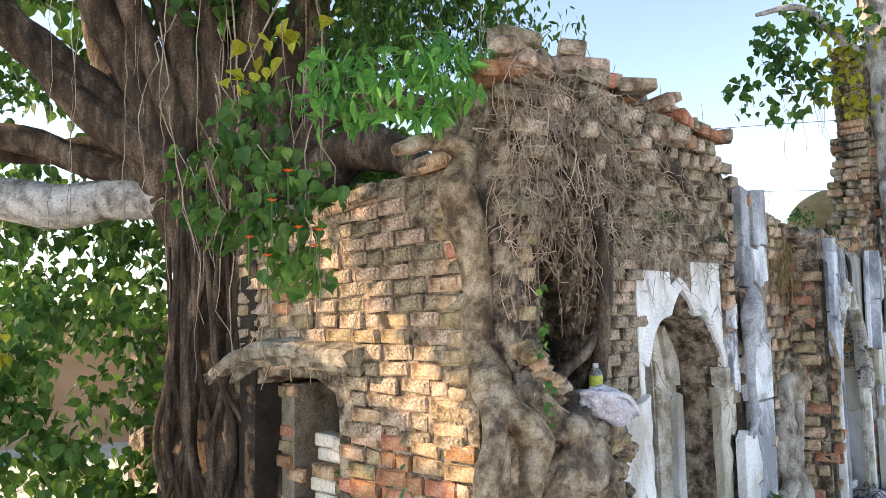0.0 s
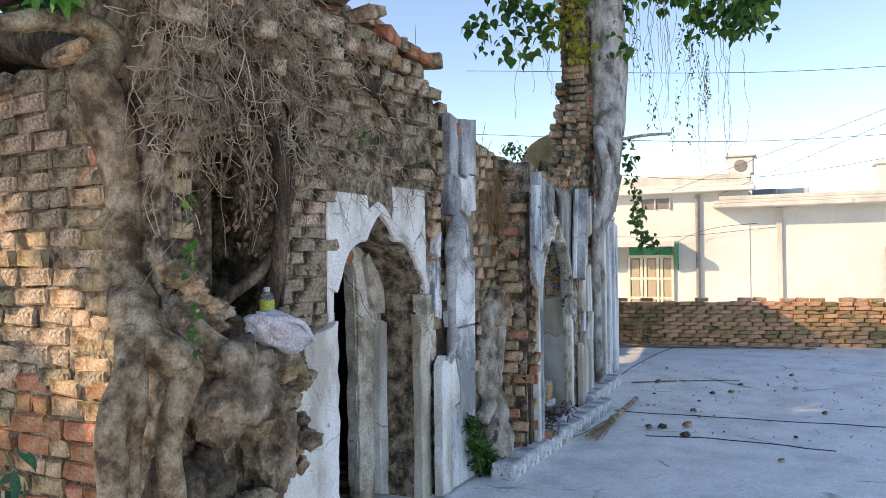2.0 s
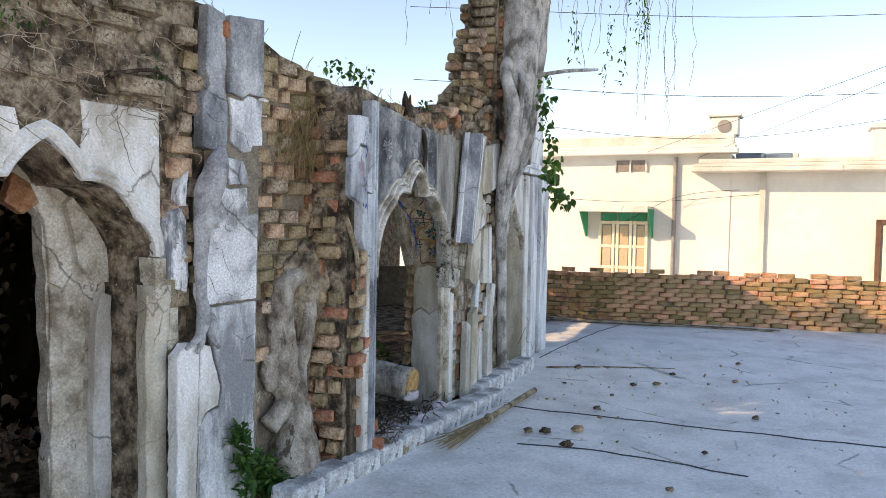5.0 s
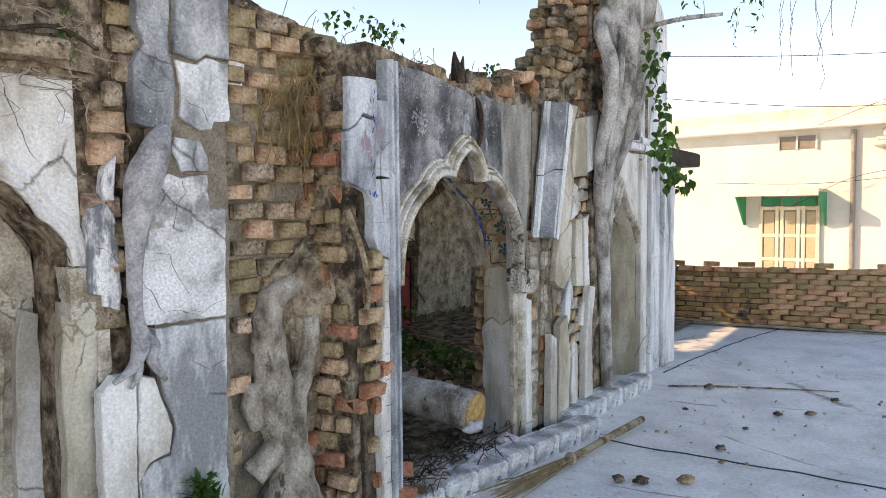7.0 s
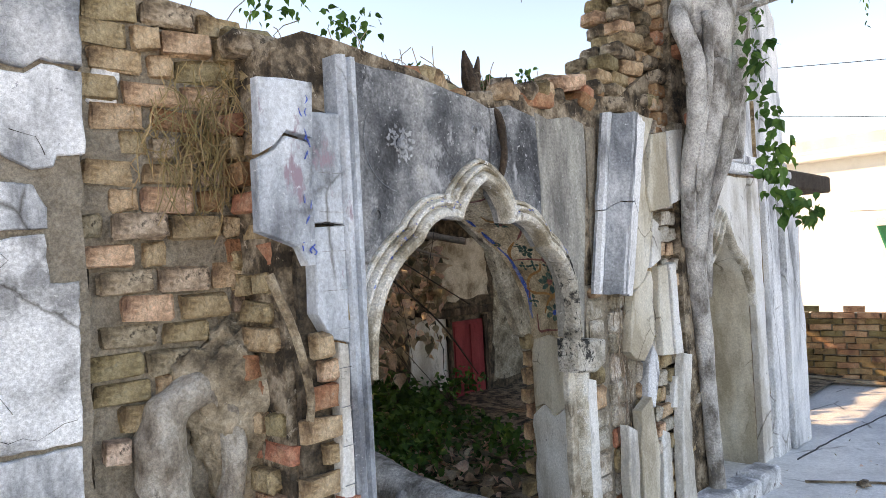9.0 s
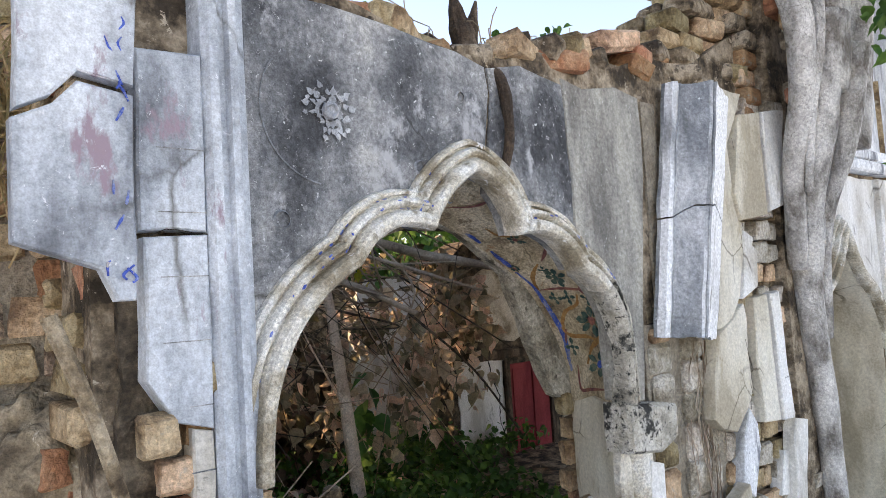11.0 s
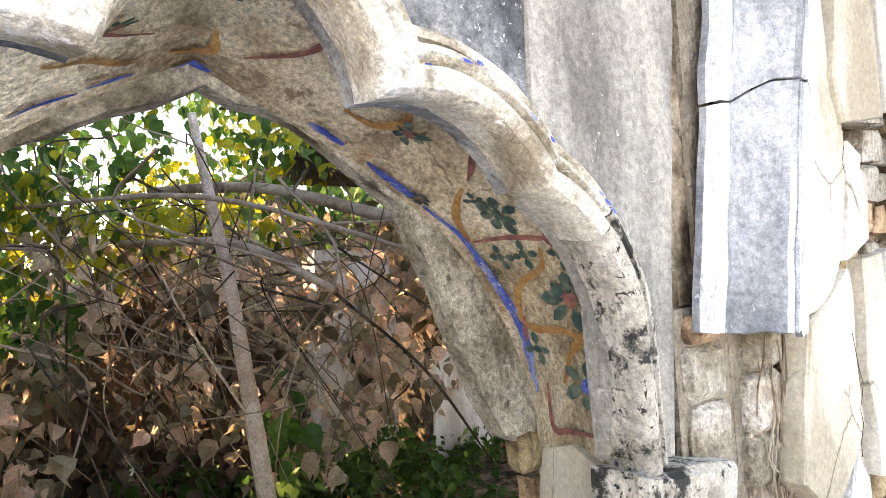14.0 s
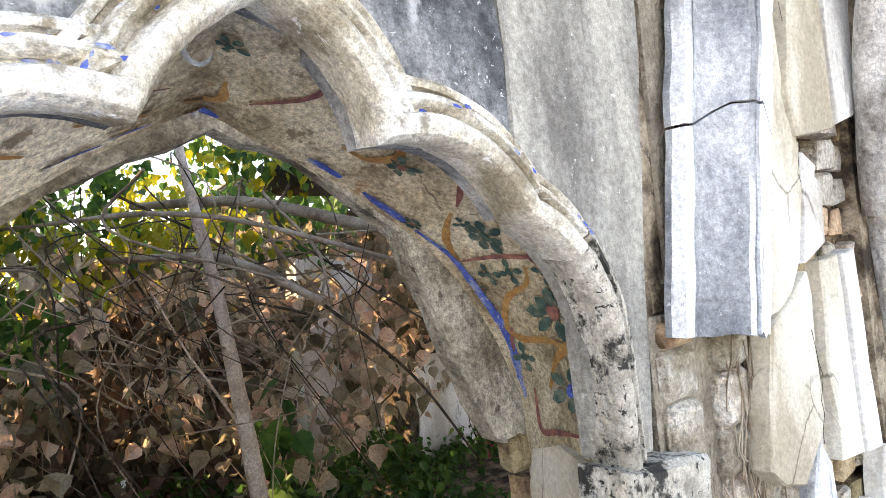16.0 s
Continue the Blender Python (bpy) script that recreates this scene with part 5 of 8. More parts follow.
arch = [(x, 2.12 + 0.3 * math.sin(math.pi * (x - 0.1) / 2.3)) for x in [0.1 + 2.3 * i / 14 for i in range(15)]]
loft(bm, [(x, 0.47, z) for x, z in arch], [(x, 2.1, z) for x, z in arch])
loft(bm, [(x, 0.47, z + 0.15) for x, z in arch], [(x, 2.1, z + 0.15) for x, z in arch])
part("vault", bm, NEAR_BLACK, room_a)
cross = thing("wall_cross", BAY_A, "cross wall and rear wall added behind the first arch, near-black for shade", "wall", kind="structure")
part("core", boxes(((2.3, 0.47, 0), (2.6, 2.1, 2.3)), ((-0.05, 2.1, 0), (2.6, 2.3, 2.45))), NEAR_BLACK, cross)

# ---- side wall with the alcove ----
wall_w = thing("wall_west", BAY_W, "weathered brick side wall with an arched alcove", "wall", kind="structure")
ALCOVE = [(-2.38, 0.0), (-2.38, 1.0), (-2.25, 1.18), (-1.9, 1.29), (-1.45, 1.29), (-1.28, 1.22), (-1.24, 1.1), (-1.24, 0.0)]
TOP_W = [(-0.2, 2.38), (-0.5, 2.34), (-0.85, 2.36), (-1.5, 2.22), (-2.0, 2.15), (-2.8, 2.1)]
part("core", slab([[(-2.8, 0)] + ALCOVE + [(-0.2, 0)] + jag(TOP_W, 0.12, 0.03, 2)], -0.018, 0.45), EARTH, wall_w)
# mostly the dark earthy brick: stained, and toned down for the tree's shade
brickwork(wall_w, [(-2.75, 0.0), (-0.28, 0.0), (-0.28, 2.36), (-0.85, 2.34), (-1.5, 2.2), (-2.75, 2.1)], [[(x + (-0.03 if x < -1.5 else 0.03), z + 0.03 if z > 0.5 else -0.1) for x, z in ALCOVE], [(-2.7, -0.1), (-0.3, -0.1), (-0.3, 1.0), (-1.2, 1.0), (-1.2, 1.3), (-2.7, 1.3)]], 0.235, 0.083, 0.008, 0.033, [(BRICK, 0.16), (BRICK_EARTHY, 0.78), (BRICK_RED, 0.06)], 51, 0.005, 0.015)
brickwork(wall_w, [(-1.24, 0.0), (-0.28, 0.0), (-0.28, 1.0), (-1.2, 1.06)], [], 0.235, 0.087, 0.011, 0.037, [(BRICK_RED, 0.75), (BRICK, 0.25)], 52, 0.007, 0.01)
brickwork(wall_w, [(-2.75, 0.0), (-2.4, 0.0), (-2.4, 1.25), (-2.75, 1.25)], [], 0.2, 0.087, 0.013, 0.04, [(BRICK, 0.7), (BRICK_RED, 0.3)], 53, 0.015, 0.03)
for i in range(27):
    bm = bmesh.new()
    box(bm, (-0.11, -0.06, -0.036), (0.11, 0.06, 0.036), bevel=0.01)
    for v in bm.verts:
        v.co += noise.noise_vector(v.co * 25 + Vector((i, 3, 0))) * 0.01
    part("brick", bm, BRICK, wall_w, m=Matrix.Translation((-0.36 + rng.uniform(-0.03, 0.05), 0.03, 0.045 + 0.087 * i)) @ Euler((0, rng.gauss(0, 0.03), rng.gauss(0, 0.12))).to_matrix().to_4x4())
# back and top coloured dark for the alcove's shade
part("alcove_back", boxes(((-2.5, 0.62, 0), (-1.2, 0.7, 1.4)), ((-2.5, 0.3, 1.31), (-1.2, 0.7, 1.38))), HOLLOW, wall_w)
part("alcove_pier", boxes(((-2.32, 0.16, 0), (-1.95, 0.6, 1.22))), MORTAR, wall_w)
brickwork(wall_w, [(-2.34, 0.0), (-1.93, 0.0), (-1.93, 1.22), (-2.34, 1.22)], [], 0.2, 0.087, 0.013, 0.04, [(BRICK, 0.6), (BRICK_RED, 0.4)], 54, 0.015, 0.03, front=0.19)
bm = bmesh.new()
limb(bm, [(-1.85, 0.25, 1.14, 0.04), (-1.6, 0.2, 1.22, 0.045), (-1.3, 0.22, 1.12, 0.04)], 5, 8, 0.2)
part("old_beam", bm, BARK, wall_w, "dark weathered beam under the ledge")
ledge = arcs([(-2.55, 1.26, 0.0), (-2.3, 1.38, 0.03), (-1.9, 1.47, 0.03), (-1.4, 1.47, 0.01), (-1.0, 1.44, 0)], 5)
bm = bmesh.new()
sweep(bm, ledge, [(-0.12, -0.05), (-0.12, 0.05), (-0.075, 0.06), (-0.07, 0.15), (-0.01, 0.17), (0.02, 0.15), (0.05, -0.05)])
bmesh.ops.subdivide_edges(bm, edges=bm.edges[:], cuts=1)
for v in bm.verts:
    v.co += noise.noise_vector(v.co * 9) * 0.016 + noise.noise_vector(v.co * 27) * 0.010
bmesh.ops.holes_fill(bm, edges=bm.edges[:])
part("ledge", bm, LEDGE_STONE, wall_w, "worn stone drip ledge over the alcove")
stack = thing("brick_stack", BAY_W @ pose(-1.5, 0.2, 0), "stack of pale reused bricks standing in the alcove", "bricks")
for i in range(11):
    for j in range(2):
        bm = bmesh.new()
        box(bm, (-0.12, -0.06, 0.0), (0.12, 0.06, 0.078), bevel=0.01)
        part("brick", bm, CREAM if (i + j) % 4 else BRICK, stack, m=pose(-0.1 + 0.245 * j + rng.uniform(-0.02, 0.02), rng.uniform(-0.03, 0.03), 0.086 * i, 0, 0, rng.uniform(-5, 5)))
# bricks on the wall's broken top
for i in range(34):
    x = rng.uniform(-2.4, -0.2)
    bm = bmesh.new()
    box(bm, (-0.115, -0.07, -0.04), (0.115, 0.07, 0.04), bevel=0.015)
    for v in bm.verts:
        v.co += noise.noise_vector(v.co * 22 + Vector((i, 9, 0))) * 0.012
    part("brick", bm, BRICK if i % 3 else EARTH, wall_w, m=Matrix.Translation((x, rng.uniform(-0.03, 0.3), 2.36 + 0.1 * (x + 0.3) * 0.9 + rng.uniform(-0.02, 0.08))) @ Euler((rng.gauss(0, 0.12), rng.gauss(0, 0.1), rng.gauss(0, 0.4))).to_matrix().to_4x4())

# ---- leaves in bulk ----
def leaf_template(kind):
    if kind == "heart":
        half = [(0, 0), (0.28, 0.03), (0.46, 0.3), (0.36, 0.62), (0.13, 0.86), (0, 1.2)]
    else:
        half = [(0, 0), (0.13, 0.2), (0.18, 0.5), (0.1, 0.8), (0, 1.05)]
    n = len(half)
    v = [(0, y, -0.12 * y * y) for x, y in half]
    f = []
    for s in (-1, 1):
        base = len(v)
        v += [(s * x, y, 0.25 * x - 0.12 * y * y) for x, y in half[1:-1]]
        e = [0] + list(range(base, base + n - 2)) + [n - 1]
        for i in range(n - 1):
            q = [i, i + 1, e[i + 1], e[i]]
            q = [a for j, a in enumerate(q) if a not in q[:j]]
            if len(q) == 4:
                f += [(q[0], q[1], q[2]), (q[0], q[2], q[3])]
            elif len(q) == 3:
                f.append(tuple(q))
    return np.array(v, float), np.array(f, int)


def leaves(name, clumps, count, size, mat, parent=None, kind="heart", seed=1, droop=1.0, curl=0.0, shell=0.5, m=None, gaps=(), at=(0, 0, 0)):
    """Many leaves as one mesh, scattered through ellipsoid clumps (x, y, z, rx, ry, rz)."""
    r = np.random.RandomState(seed)
    tv, tf = leaf_template(kind)
    cl = np.array([c if len(c) == 6 else (*c[:3], c[3], c[3], c[3]) for c in clumps], float)
    w = (cl[:, 3] * cl[:, 4] * cl[:, 5]) ** 0.67
    pick = r.choice(len(cl), count, p=w / w.sum())
    d = r.normal(size=(count, 3))
    d /= np.linalg.norm(d, axis=1)[:, None]
    pos = cl[pick, :3] + d * cl[pick, 3:] * (r.rand(count, 1) ** shell)
    keep = np.ones(count, bool)
    flat = np.eye(3) - np.outer(SUN, SUN)
    for a, b, wide in gaps:
        a, b = flat @ np.array(a, float), flat @ np.array(b, float)
        q = (pos + np.array(at)) @ flat
        t = np.clip(((q - a) @ (b - a)) / ((b - a) @ (b - a)), 0, 1)
        keep &= np.linalg.norm(q - a - t[:, None] * (b - a), axis=1) > wide
    pos, count = pos[keep], int(keep.sum())
    yaw, pitch, roll = r.rand(count) * 6.283, np.radians(r.normal(-50 * droop, 32, count)), np.radians(r.normal(0, 35, count))
    cy, sy, cp, sp, cr, sr = np.cos(yaw), np.sin(yaw), np.cos(pitch), np.sin(pitch), np.cos(roll), np.sin(roll)
    o = np.zeros(count)
    rz = np.stack([np.stack([cy, -sy, o], 1), np.stack([sy, cy, o], 1), np.stack([o, o, o + 1], 1)], 1)
    rx = np.stack([np.stack([o + 1, o, o], 1), np.stack([o, cp, -sp], 1), np.stack([o, sp, cp], 1)], 1)
    ry = np.stack([np.stack([cr, o, sr], 1), np.stack([o, o + 1, o], 1), np.stack([-sr, o, cr], 1)], 1)
    rot = rz @ rx @ ry
    sc = size * r.uniform(0.55, 1.2, (count, 1, 1))
    shape = np.repeat(tv[None], count, 0)
    if curl:
        shape[:, :, 2] += curl * r.uniform(-1, 1.6, (count, 1)) * (shape[:, :, 0] ** 2 * 2 + 0.4 * shape[:, :, 1] ** 2)
    verts = np.einsum("nij,nkj->nki", rot, shape * sc) + pos[:, None, :]
    faces = (tf[None] + (np.arange(count) * len(tv))[:, None, None]).reshape(-1, 3)
    me = bpy.data.meshes.new(name)
    me.from_pydata(verts.reshape(-1, 3).tolist(), [], faces.tolist())
    me.materials.append(mat)
    ob = new(name, me)
    if parent is not None:
        ob.parent = parent
    if m is not None:
        ob.matrix_local = m
    return tagged(ob, kind="stuff")


def hanging(bm, x, y, z, length, r, thick=0.003, sway=0.06):
    pts = []
    dx = dy = 0.0
    n = max(4, int(length / 0.09))
    for i in range(n + 1):
        pts.append((x + dx, y + dy, z - length * i / n, thick * (1 - 0.6 * i / n)))
        dx += r.gauss(0, sway / 3)
        dy += r.gauss(0, sway / 3)
    limb(bm, pts, 1, 4, 0)


# ---- banyan at the side wall ----
banyan = thing("banyan_tree", pose(-1.55, 5.1, 0), "old banyan with braided trunk and many limbs beside the side wall", "tree")
TO_B = Matrix.Translation((1.7, -5.1, 0))


def world_limb(pts, **k):
    bm = bmesh.new()
    limb(bm, pts, **k)
    return bm


def tree_part(tree, inv, name, pts, mat, label="", **k):
    bm = world_limb([(*(inv @ Vector(p[:3])), p[3]) for p in pts], **k)
    return part(name, bm, mat, tree, label, smooth=True)


trunk_strands = [
    [(-1.95, 5.0, 0.0, 0.20), (-1.92, 5.05, 0.7, 0.15), (-1.82, 5.1, 1.5, 0.13), (-1.95, 5.1, 2.2, 0.16), (-2.15, 5.1, 2.7, 0.18)],
    [(-1.62, 4.85, 0.0, 0.22), (-1.66, 4.95, 0.6, 0.15), (-1.68, 5.0, 1.4, 0.14), (-1.80, 5.05, 2.1, 0.16), (-2.0, 5.05, 2.7, 0.17)],
    [(-1.36, 4.9, 0.3, 0.12), (-1.42, 4.95, 0.9, 0.10), (-1.50, 5.0, 1.5, 0.12), (-1.62, 5.05, 2.2, 0.15), (-1.7, 5.1, 2.9, 0.16)],
    [(-1.80, 5.3, 0.0, 0.28), (-1.78, 5.3, 1.0, 0.24), (-1.8, 5.3, 2.0, 0.24), (-1.9, 5.3, 2.8, 0.22)],
    [(-2.1, 5.05, 0.0, 0.12), (-2.02, 5.02, 0.5, 0.07), (-2.0, 5.0, 1.2, 0.06), (-1.95, 5.05, 1.9, 0.08)],
    [(-1.5, 4.8, 0.0, 0.1), (-1.54, 4.86, 0.6, 0.06), (-1.58, 4.9, 1.3, 0.05), (-1.5, 4.95, 1.9, 0.05), (-1.36, 4.95, 2.3, 0.05)],
    [(-1.32, 4.8, 1.35, 0.03), (-1.38, 4.82, 1.7, 0.035), (-1.46, 4.9, 2.05, 0.04), (-1.55, 4.95, 2.4, 0.05)]]
for i, s in enumerate(trunk_strands):
    tree_part(banyan, TO_B, "trunk_strand", s, BARK, lumpy=0.35, seg=12, n=7, seed=i * 3.1)
limbs = [
    ([(-1.95, 5.1, 2.45, 0.17), (-2.4, 5.1, 2.52, 0.15), (-2.95, 5.05, 2.46, 0.16), (-3.6, 5.0, 2.62, 0.15), (-4.5, 5.0, 2.9, 0.12)], "pale horizontal limb"),
    ([(-2.05, 5.1, 2.5, 0.2), (-2.35, 5.1, 3.0, 0.17), (-2.85, 5.0, 3.45, 0.15), (-3.4, 4.8, 3.9, 0.13), (-4.2, 4.5, 4.6, 0.08)], ""),
    ([(-2.0, 5.05, 2.6, 0.18), (-2.2, 5.0, 3.2, 0.15), (-2.5, 4.9, 3.8, 0.13), (-2.9, 4.6, 4.8, 0.1), (-3.2, 4.2, 6.0, 0.05)], ""),
    ([(-1.9, 5.05, 2.6, 0.17), (-1.92, 5.0, 3.3, 0.14), (-2.05, 4.9, 4.0, 0.12), (-2.1, 4.4, 5.4, 0.08)], ""),
    ([(-1.75, 5.05, 2.6, 0.16), (-1.55, 5.0, 3.2, 0.13), (-1.42, 4.9, 3.9, 0.11), (-1.2, 4.4, 5.2, 0.08)], ""),
    ([(-1.6, 5.1, 2.4, 0.14), (-1.35, 5.1, 3.0, 0.12), (-1.22, 5.1, 3.6, 0.11), (-0.95, 5.0, 4.4, 0.09), (-0.3, 4.6, 5.6, 0.06)], ""),
    ([(-1.5, 5.05, 2.3, 0.12), (-1.2, 4.95, 2.7, 0.11), (-0.95, 4.9, 3.0, 0.10), (-0.6, 4.8, 3.1, 0.09), (-0.2, 4.6, 3.0, 0.06)], ""),
    ([(-2.3, 5.2, 2.9, 0.1), (-2.7, 5.3, 2.95, 0.09), (-3.3, 5.3, 2.9, 0.08), (-4.0, 5.3, 3.1, 0.05)], ""),
    ([(-2.2, 5.2, 3.1, 0.12), (-2.7, 5.4, 3.6, 0.1), (-3.0, 5.6, 4.3, 0.07)], ""),
    ([(-1.7, 5.2, 3.0, 0.12), (-1.75, 5.3, 3.6, 0.1), (-1.6, 5.4, 4.4, 0.08)], ""),
    ([(-2.0, 5.0, 2.7, 0.13), (-2.6, 4.9, 3.1, 0.12), (-3.1, 4.9, 3.7, 0.1), (-3.6, 4.8, 4.4, 0.07)], ""),
    ([(-1.9, 4.95, 2.8, 0.10), (-2.1, 4.8, 3.4, 0.09), (-2.3, 4.7, 4.0, 0.08), (-2.4, 4.6, 4.8, 0.05)], ""),
    ([(-1.75, 5.0, 2.8, 0.10), (-1.72, 4.9, 3.4, 0.085), (-1.8, 4.8, 4.1, 0.07)], ""),
    ([(-1.5, 5.05, 2.6, 0.11), (-1.25, 5.1, 2.9, 0.1), (-1.05, 5.1, 3.5, 0.09), (-1.0, 5.1, 4.3, 0.07)], ""),
    ([(-2.1, 5.1, 2.6, 0.12), (-2.6, 5.1, 2.75, 0.11), (-3.2, 5.0, 2.95, 0.1), (-3.9, 5.0, 2.85, 0.08)], ""),
    ([(-1.3, 5.0, 2.2, 0.16), (-1.0, 4.9, 2.55, 0.17), (-0.75, 4.8, 2.75, 0.16), (-0.45, 4.6, 2.7, 0.14), (-0.2, 4.4, 2.5, 0.1)], "")]
for i, (s, lab) in enumerate(limbs):
    tree_part(banyan, TO_B, "limb", s, BARK_GREY if lab else BARK, lab, lumpy=0.2, seg=10, n=6, seed=20 + i)
r = random.Random(12)
for i in range(26):
    bm = bmesh.new()
    x = r.uniform(-3.4, -0.7)
    hanging(bm, x + 1.7, r.uniform(3.9, 5.1) - 5.1, r.uniform(3.5, 4.6), r.uniform(1.0, 2.6), r, r.uniform(0.003, 0.008), 0.03)
    part("aerial_root", bm, TWIG, banyan)
for i in range(16):
    a = r.uniform(-1.5, 0.6)
    x0, y0 = -1.7 + r.uniform(-0.3, 0.3), 4.85
    tree_part(banyan, TO_B, "surface_root", [(x0, y0, 2.0 + r.random(), 0.02), (x0 + r.uniform(-0.15, 0.2), y0 - 0.05, 1.4, 0.02), (x0 + r.uniform(-0.2, 0.3), y0 - 0.05, 0.8, 0.022), (x0 + r.uniform(-0.3, 0.4), y0 - 0.1, 0.1, 0.02)], BARK, lumpy=0.1, seg=6, n=4)
# leaves are left out along these lines so sun patches land on the side wall
SUN_GAPS = [((-0.62, 4.07, 2.0), (-0.28, 3.74, 1.74), 0.12), ((-0.70, 4.15, 1.66), (0.0, 3.45, 1.25), 0.21), ((0.0, 3.45, 1.1), (0.03, 3.43, 0.85), 0.21)]
# mostly unseen clumps, extended to throw shade over the yard
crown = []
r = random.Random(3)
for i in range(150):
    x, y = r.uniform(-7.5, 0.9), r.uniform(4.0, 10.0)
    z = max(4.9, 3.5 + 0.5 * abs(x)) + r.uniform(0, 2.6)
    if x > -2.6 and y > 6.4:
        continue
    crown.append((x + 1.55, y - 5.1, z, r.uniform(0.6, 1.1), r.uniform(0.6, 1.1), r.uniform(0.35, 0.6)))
# unseen clumps added to break up the sun on the side wall
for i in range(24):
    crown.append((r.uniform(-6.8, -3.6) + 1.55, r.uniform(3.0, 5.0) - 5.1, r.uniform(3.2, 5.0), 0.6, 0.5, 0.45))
tagged(leaves("crown", crown, 14000, 0.24, LEAF, banyan, seed=4, gaps=SUN_GAPS, at=(-1.55, 5.1, 0)), "broad canopy of dark green leaves, spread mostly out of view to shade the yard")
back = []
for i in range(46):
    back.append((r.uniform(-6.5, -0.4) + 1.7, r.uniform(6.3, 9.0) - 5.1, r.uniform(1.6, 5.0), 0.55, 0.5, 0.5))
# more clumps to keep the sun off the second arch's jamb
for i in range(30):
    back.append((r.uniform(-3.4, -0.7) + 1.7, r.uniform(6.0, 8.4) - 5.1, r.uniform(2.6, 5.2), 0.5, 0.5, 0.5))
tagged(leaves("crown", back, 9000, 0.13, LEAF, banyan, seed=5, gaps=SUN_GAPS, at=(-1.55, 5.1, 0)), "lit leaves beyond the trunk")
top = [(r.uniform(-0.9, 0.5) + 1.7, r.uniform(4.3, 5.6) - 5.1, r.uniform(3.3, 4.3), 0.4, 0.4, 0.35) for i in range(14)]
# foliage added overhead to shade the top of the side wall
over = [(r.uniform(-1.9, 0.1) + 1.7, r.uniform(3.7, 5.6) - 5.1, r.uniform(3.9, 5.0), 0.5, 0.45, 0.35) for i in range(16)]
tagged(leaves("crown", over, 3000, 0.11, LEAF, banyan, seed=7), "dense foliage over the side wall")
tagged(leaves("crown", top, 3200, 0.07, LEAF, banyan, kind="lance", seed=6), "fine foliage over the wall")

# vines and shrubs before the wall
vine = thing("vine", pose(-0.95, 3.6, 0), "flowering creeper with green leaves hanging over the brick wall", "vine")
cl = [(-0.95, 3.35, 2.45), (-1.15, 3.5, 2.4), (-0.8, 3.3, 2.3), (-0.75, 3.25, 2.05), (-1.0, 3.4, 2.1), (-0.68, 3.3, 1.85), (-1.05, 3.7, 1.95), (-0.9, 3.6, 2.7), (-0.6, 3.2, 2.2), (-1.2, 3.6, 2.15), (-0.85, 3.5, 1.75)]
leaves("leaf_mass", [(x + 0.95, y - 3.6, z, 0.2, 0.16, 0.17) for x, y, z in cl], 620, 0.075, LEAF, vine, seed=8, gaps=SUN_GAPS, at=(-0.95, 3.6, 0))
r = random.Random(4)
for i in range(24):
    bm = bmesh.new()
    x, z = r.uniform(-0.35, 0.4), r.uniform(2.3, 3.1)
    hanging(bm, x, r.uniform(-0.4, 0.1), z, r.uniform(0.4, 1.1), r, 0.004, 0.09)
    part("stem", bm, TWIG, vine)
FLOWER = material("red_orange_petal", [(0.75, 0.08, 0.02), (0.85, 0.18, 0.03)], 20, bump=0, rough=0.5, translucent=0.3)
for x, y, z in ((-0.645, 3.02, 2.25), (-0.72, 3.05, 2.13), (-0.62, 3.1, 2.02), (-0.83, 3.1, 1.98), (-0.52, 3.05, 2.0), (-0.75, 3.1, 1.9), (-0.55, 3.12, 1.94)):
    f = thing("flower", pose(x, y, z), "small orange-red blossom on the creeper", "flower", "blossoms of the creeper")
    bm = bmesh.new()
    for k in range(6):
        leaf_mesh(bm, Matrix.Rotation(k * 1.047, 4, "Z") @ Matrix.Rotation(0.5, 4, "X"), 0.026, "heart", 0.1)
    part("petals", bm, FLOWER, f)
    bm = bmesh.new()
    lathe(bm, [(0.002, -0.2), (0.004, 0.0), (0.005, 0.008)], 6)
    part("stalk", bm, LEAF, f)
shrub = thing("overhanging_shrub", pose(-0.25, 3.2, 2.5), "bright green shrub leaning out over the wall top", "shrub")
cl = [(-0.25, 3.05, 2.6), (-0.1, 3.0, 2.7), (0.05, 3.05, 2.62), (-0.35, 3.15, 2.75), (-0.05, 3.1, 2.5), (0.1, 3.1, 2.75), (-0.45, 3.2, 2.6), (0.0, 3.2, 2.85), (-0.55, 3.3, 2.8)]
leaves("leaf_mass", [(x + 0.25, y - 3.2, z - 2.5, 0.17, 0.16, 0.12) for x, y, z in cl], 420, 0.10, material("bright_leaf", [(0.06, 0.22, 0.04), (0.10, 0.32, 0.06), (0.14, 0.38, 0.08)], 4, rough=0.45, bump=0, per_island=0.25, translucent=0.4), shrub, kind="lance", seed=9, droop=0.8)
for i in range(4):
    bm = bmesh.new()
    limb(bm, [(-0.1, 0.6, 0.2, 0.010), (-0.05 + 0.12 * i - 0.2, 0.3, 0.3, 0.007), (0.13 * i - 0.3, 0.0, 0.2 + 0.05 * (i % 3), 0.003)], 4, 5, 0.1)
    part("stem", bm, TWIG, shrub)
yel = thing("yellow_leaf_spray", pose(-0.95, 3.6, 3.0), "spray of yellowing leaves on a drooping twig", "branch")
leaves("leaf_mass", [(-0.08, 0.05, -0.15, 0.13), (0.05, 0, 0.05, 0.13), (0.18, 0, 0.1, 0.1), (0.45, -0.1, 0.18, 0.08)], 26, 0.085, LEAF_YELLOW, yel, seed=10)
bm = bmesh.new()
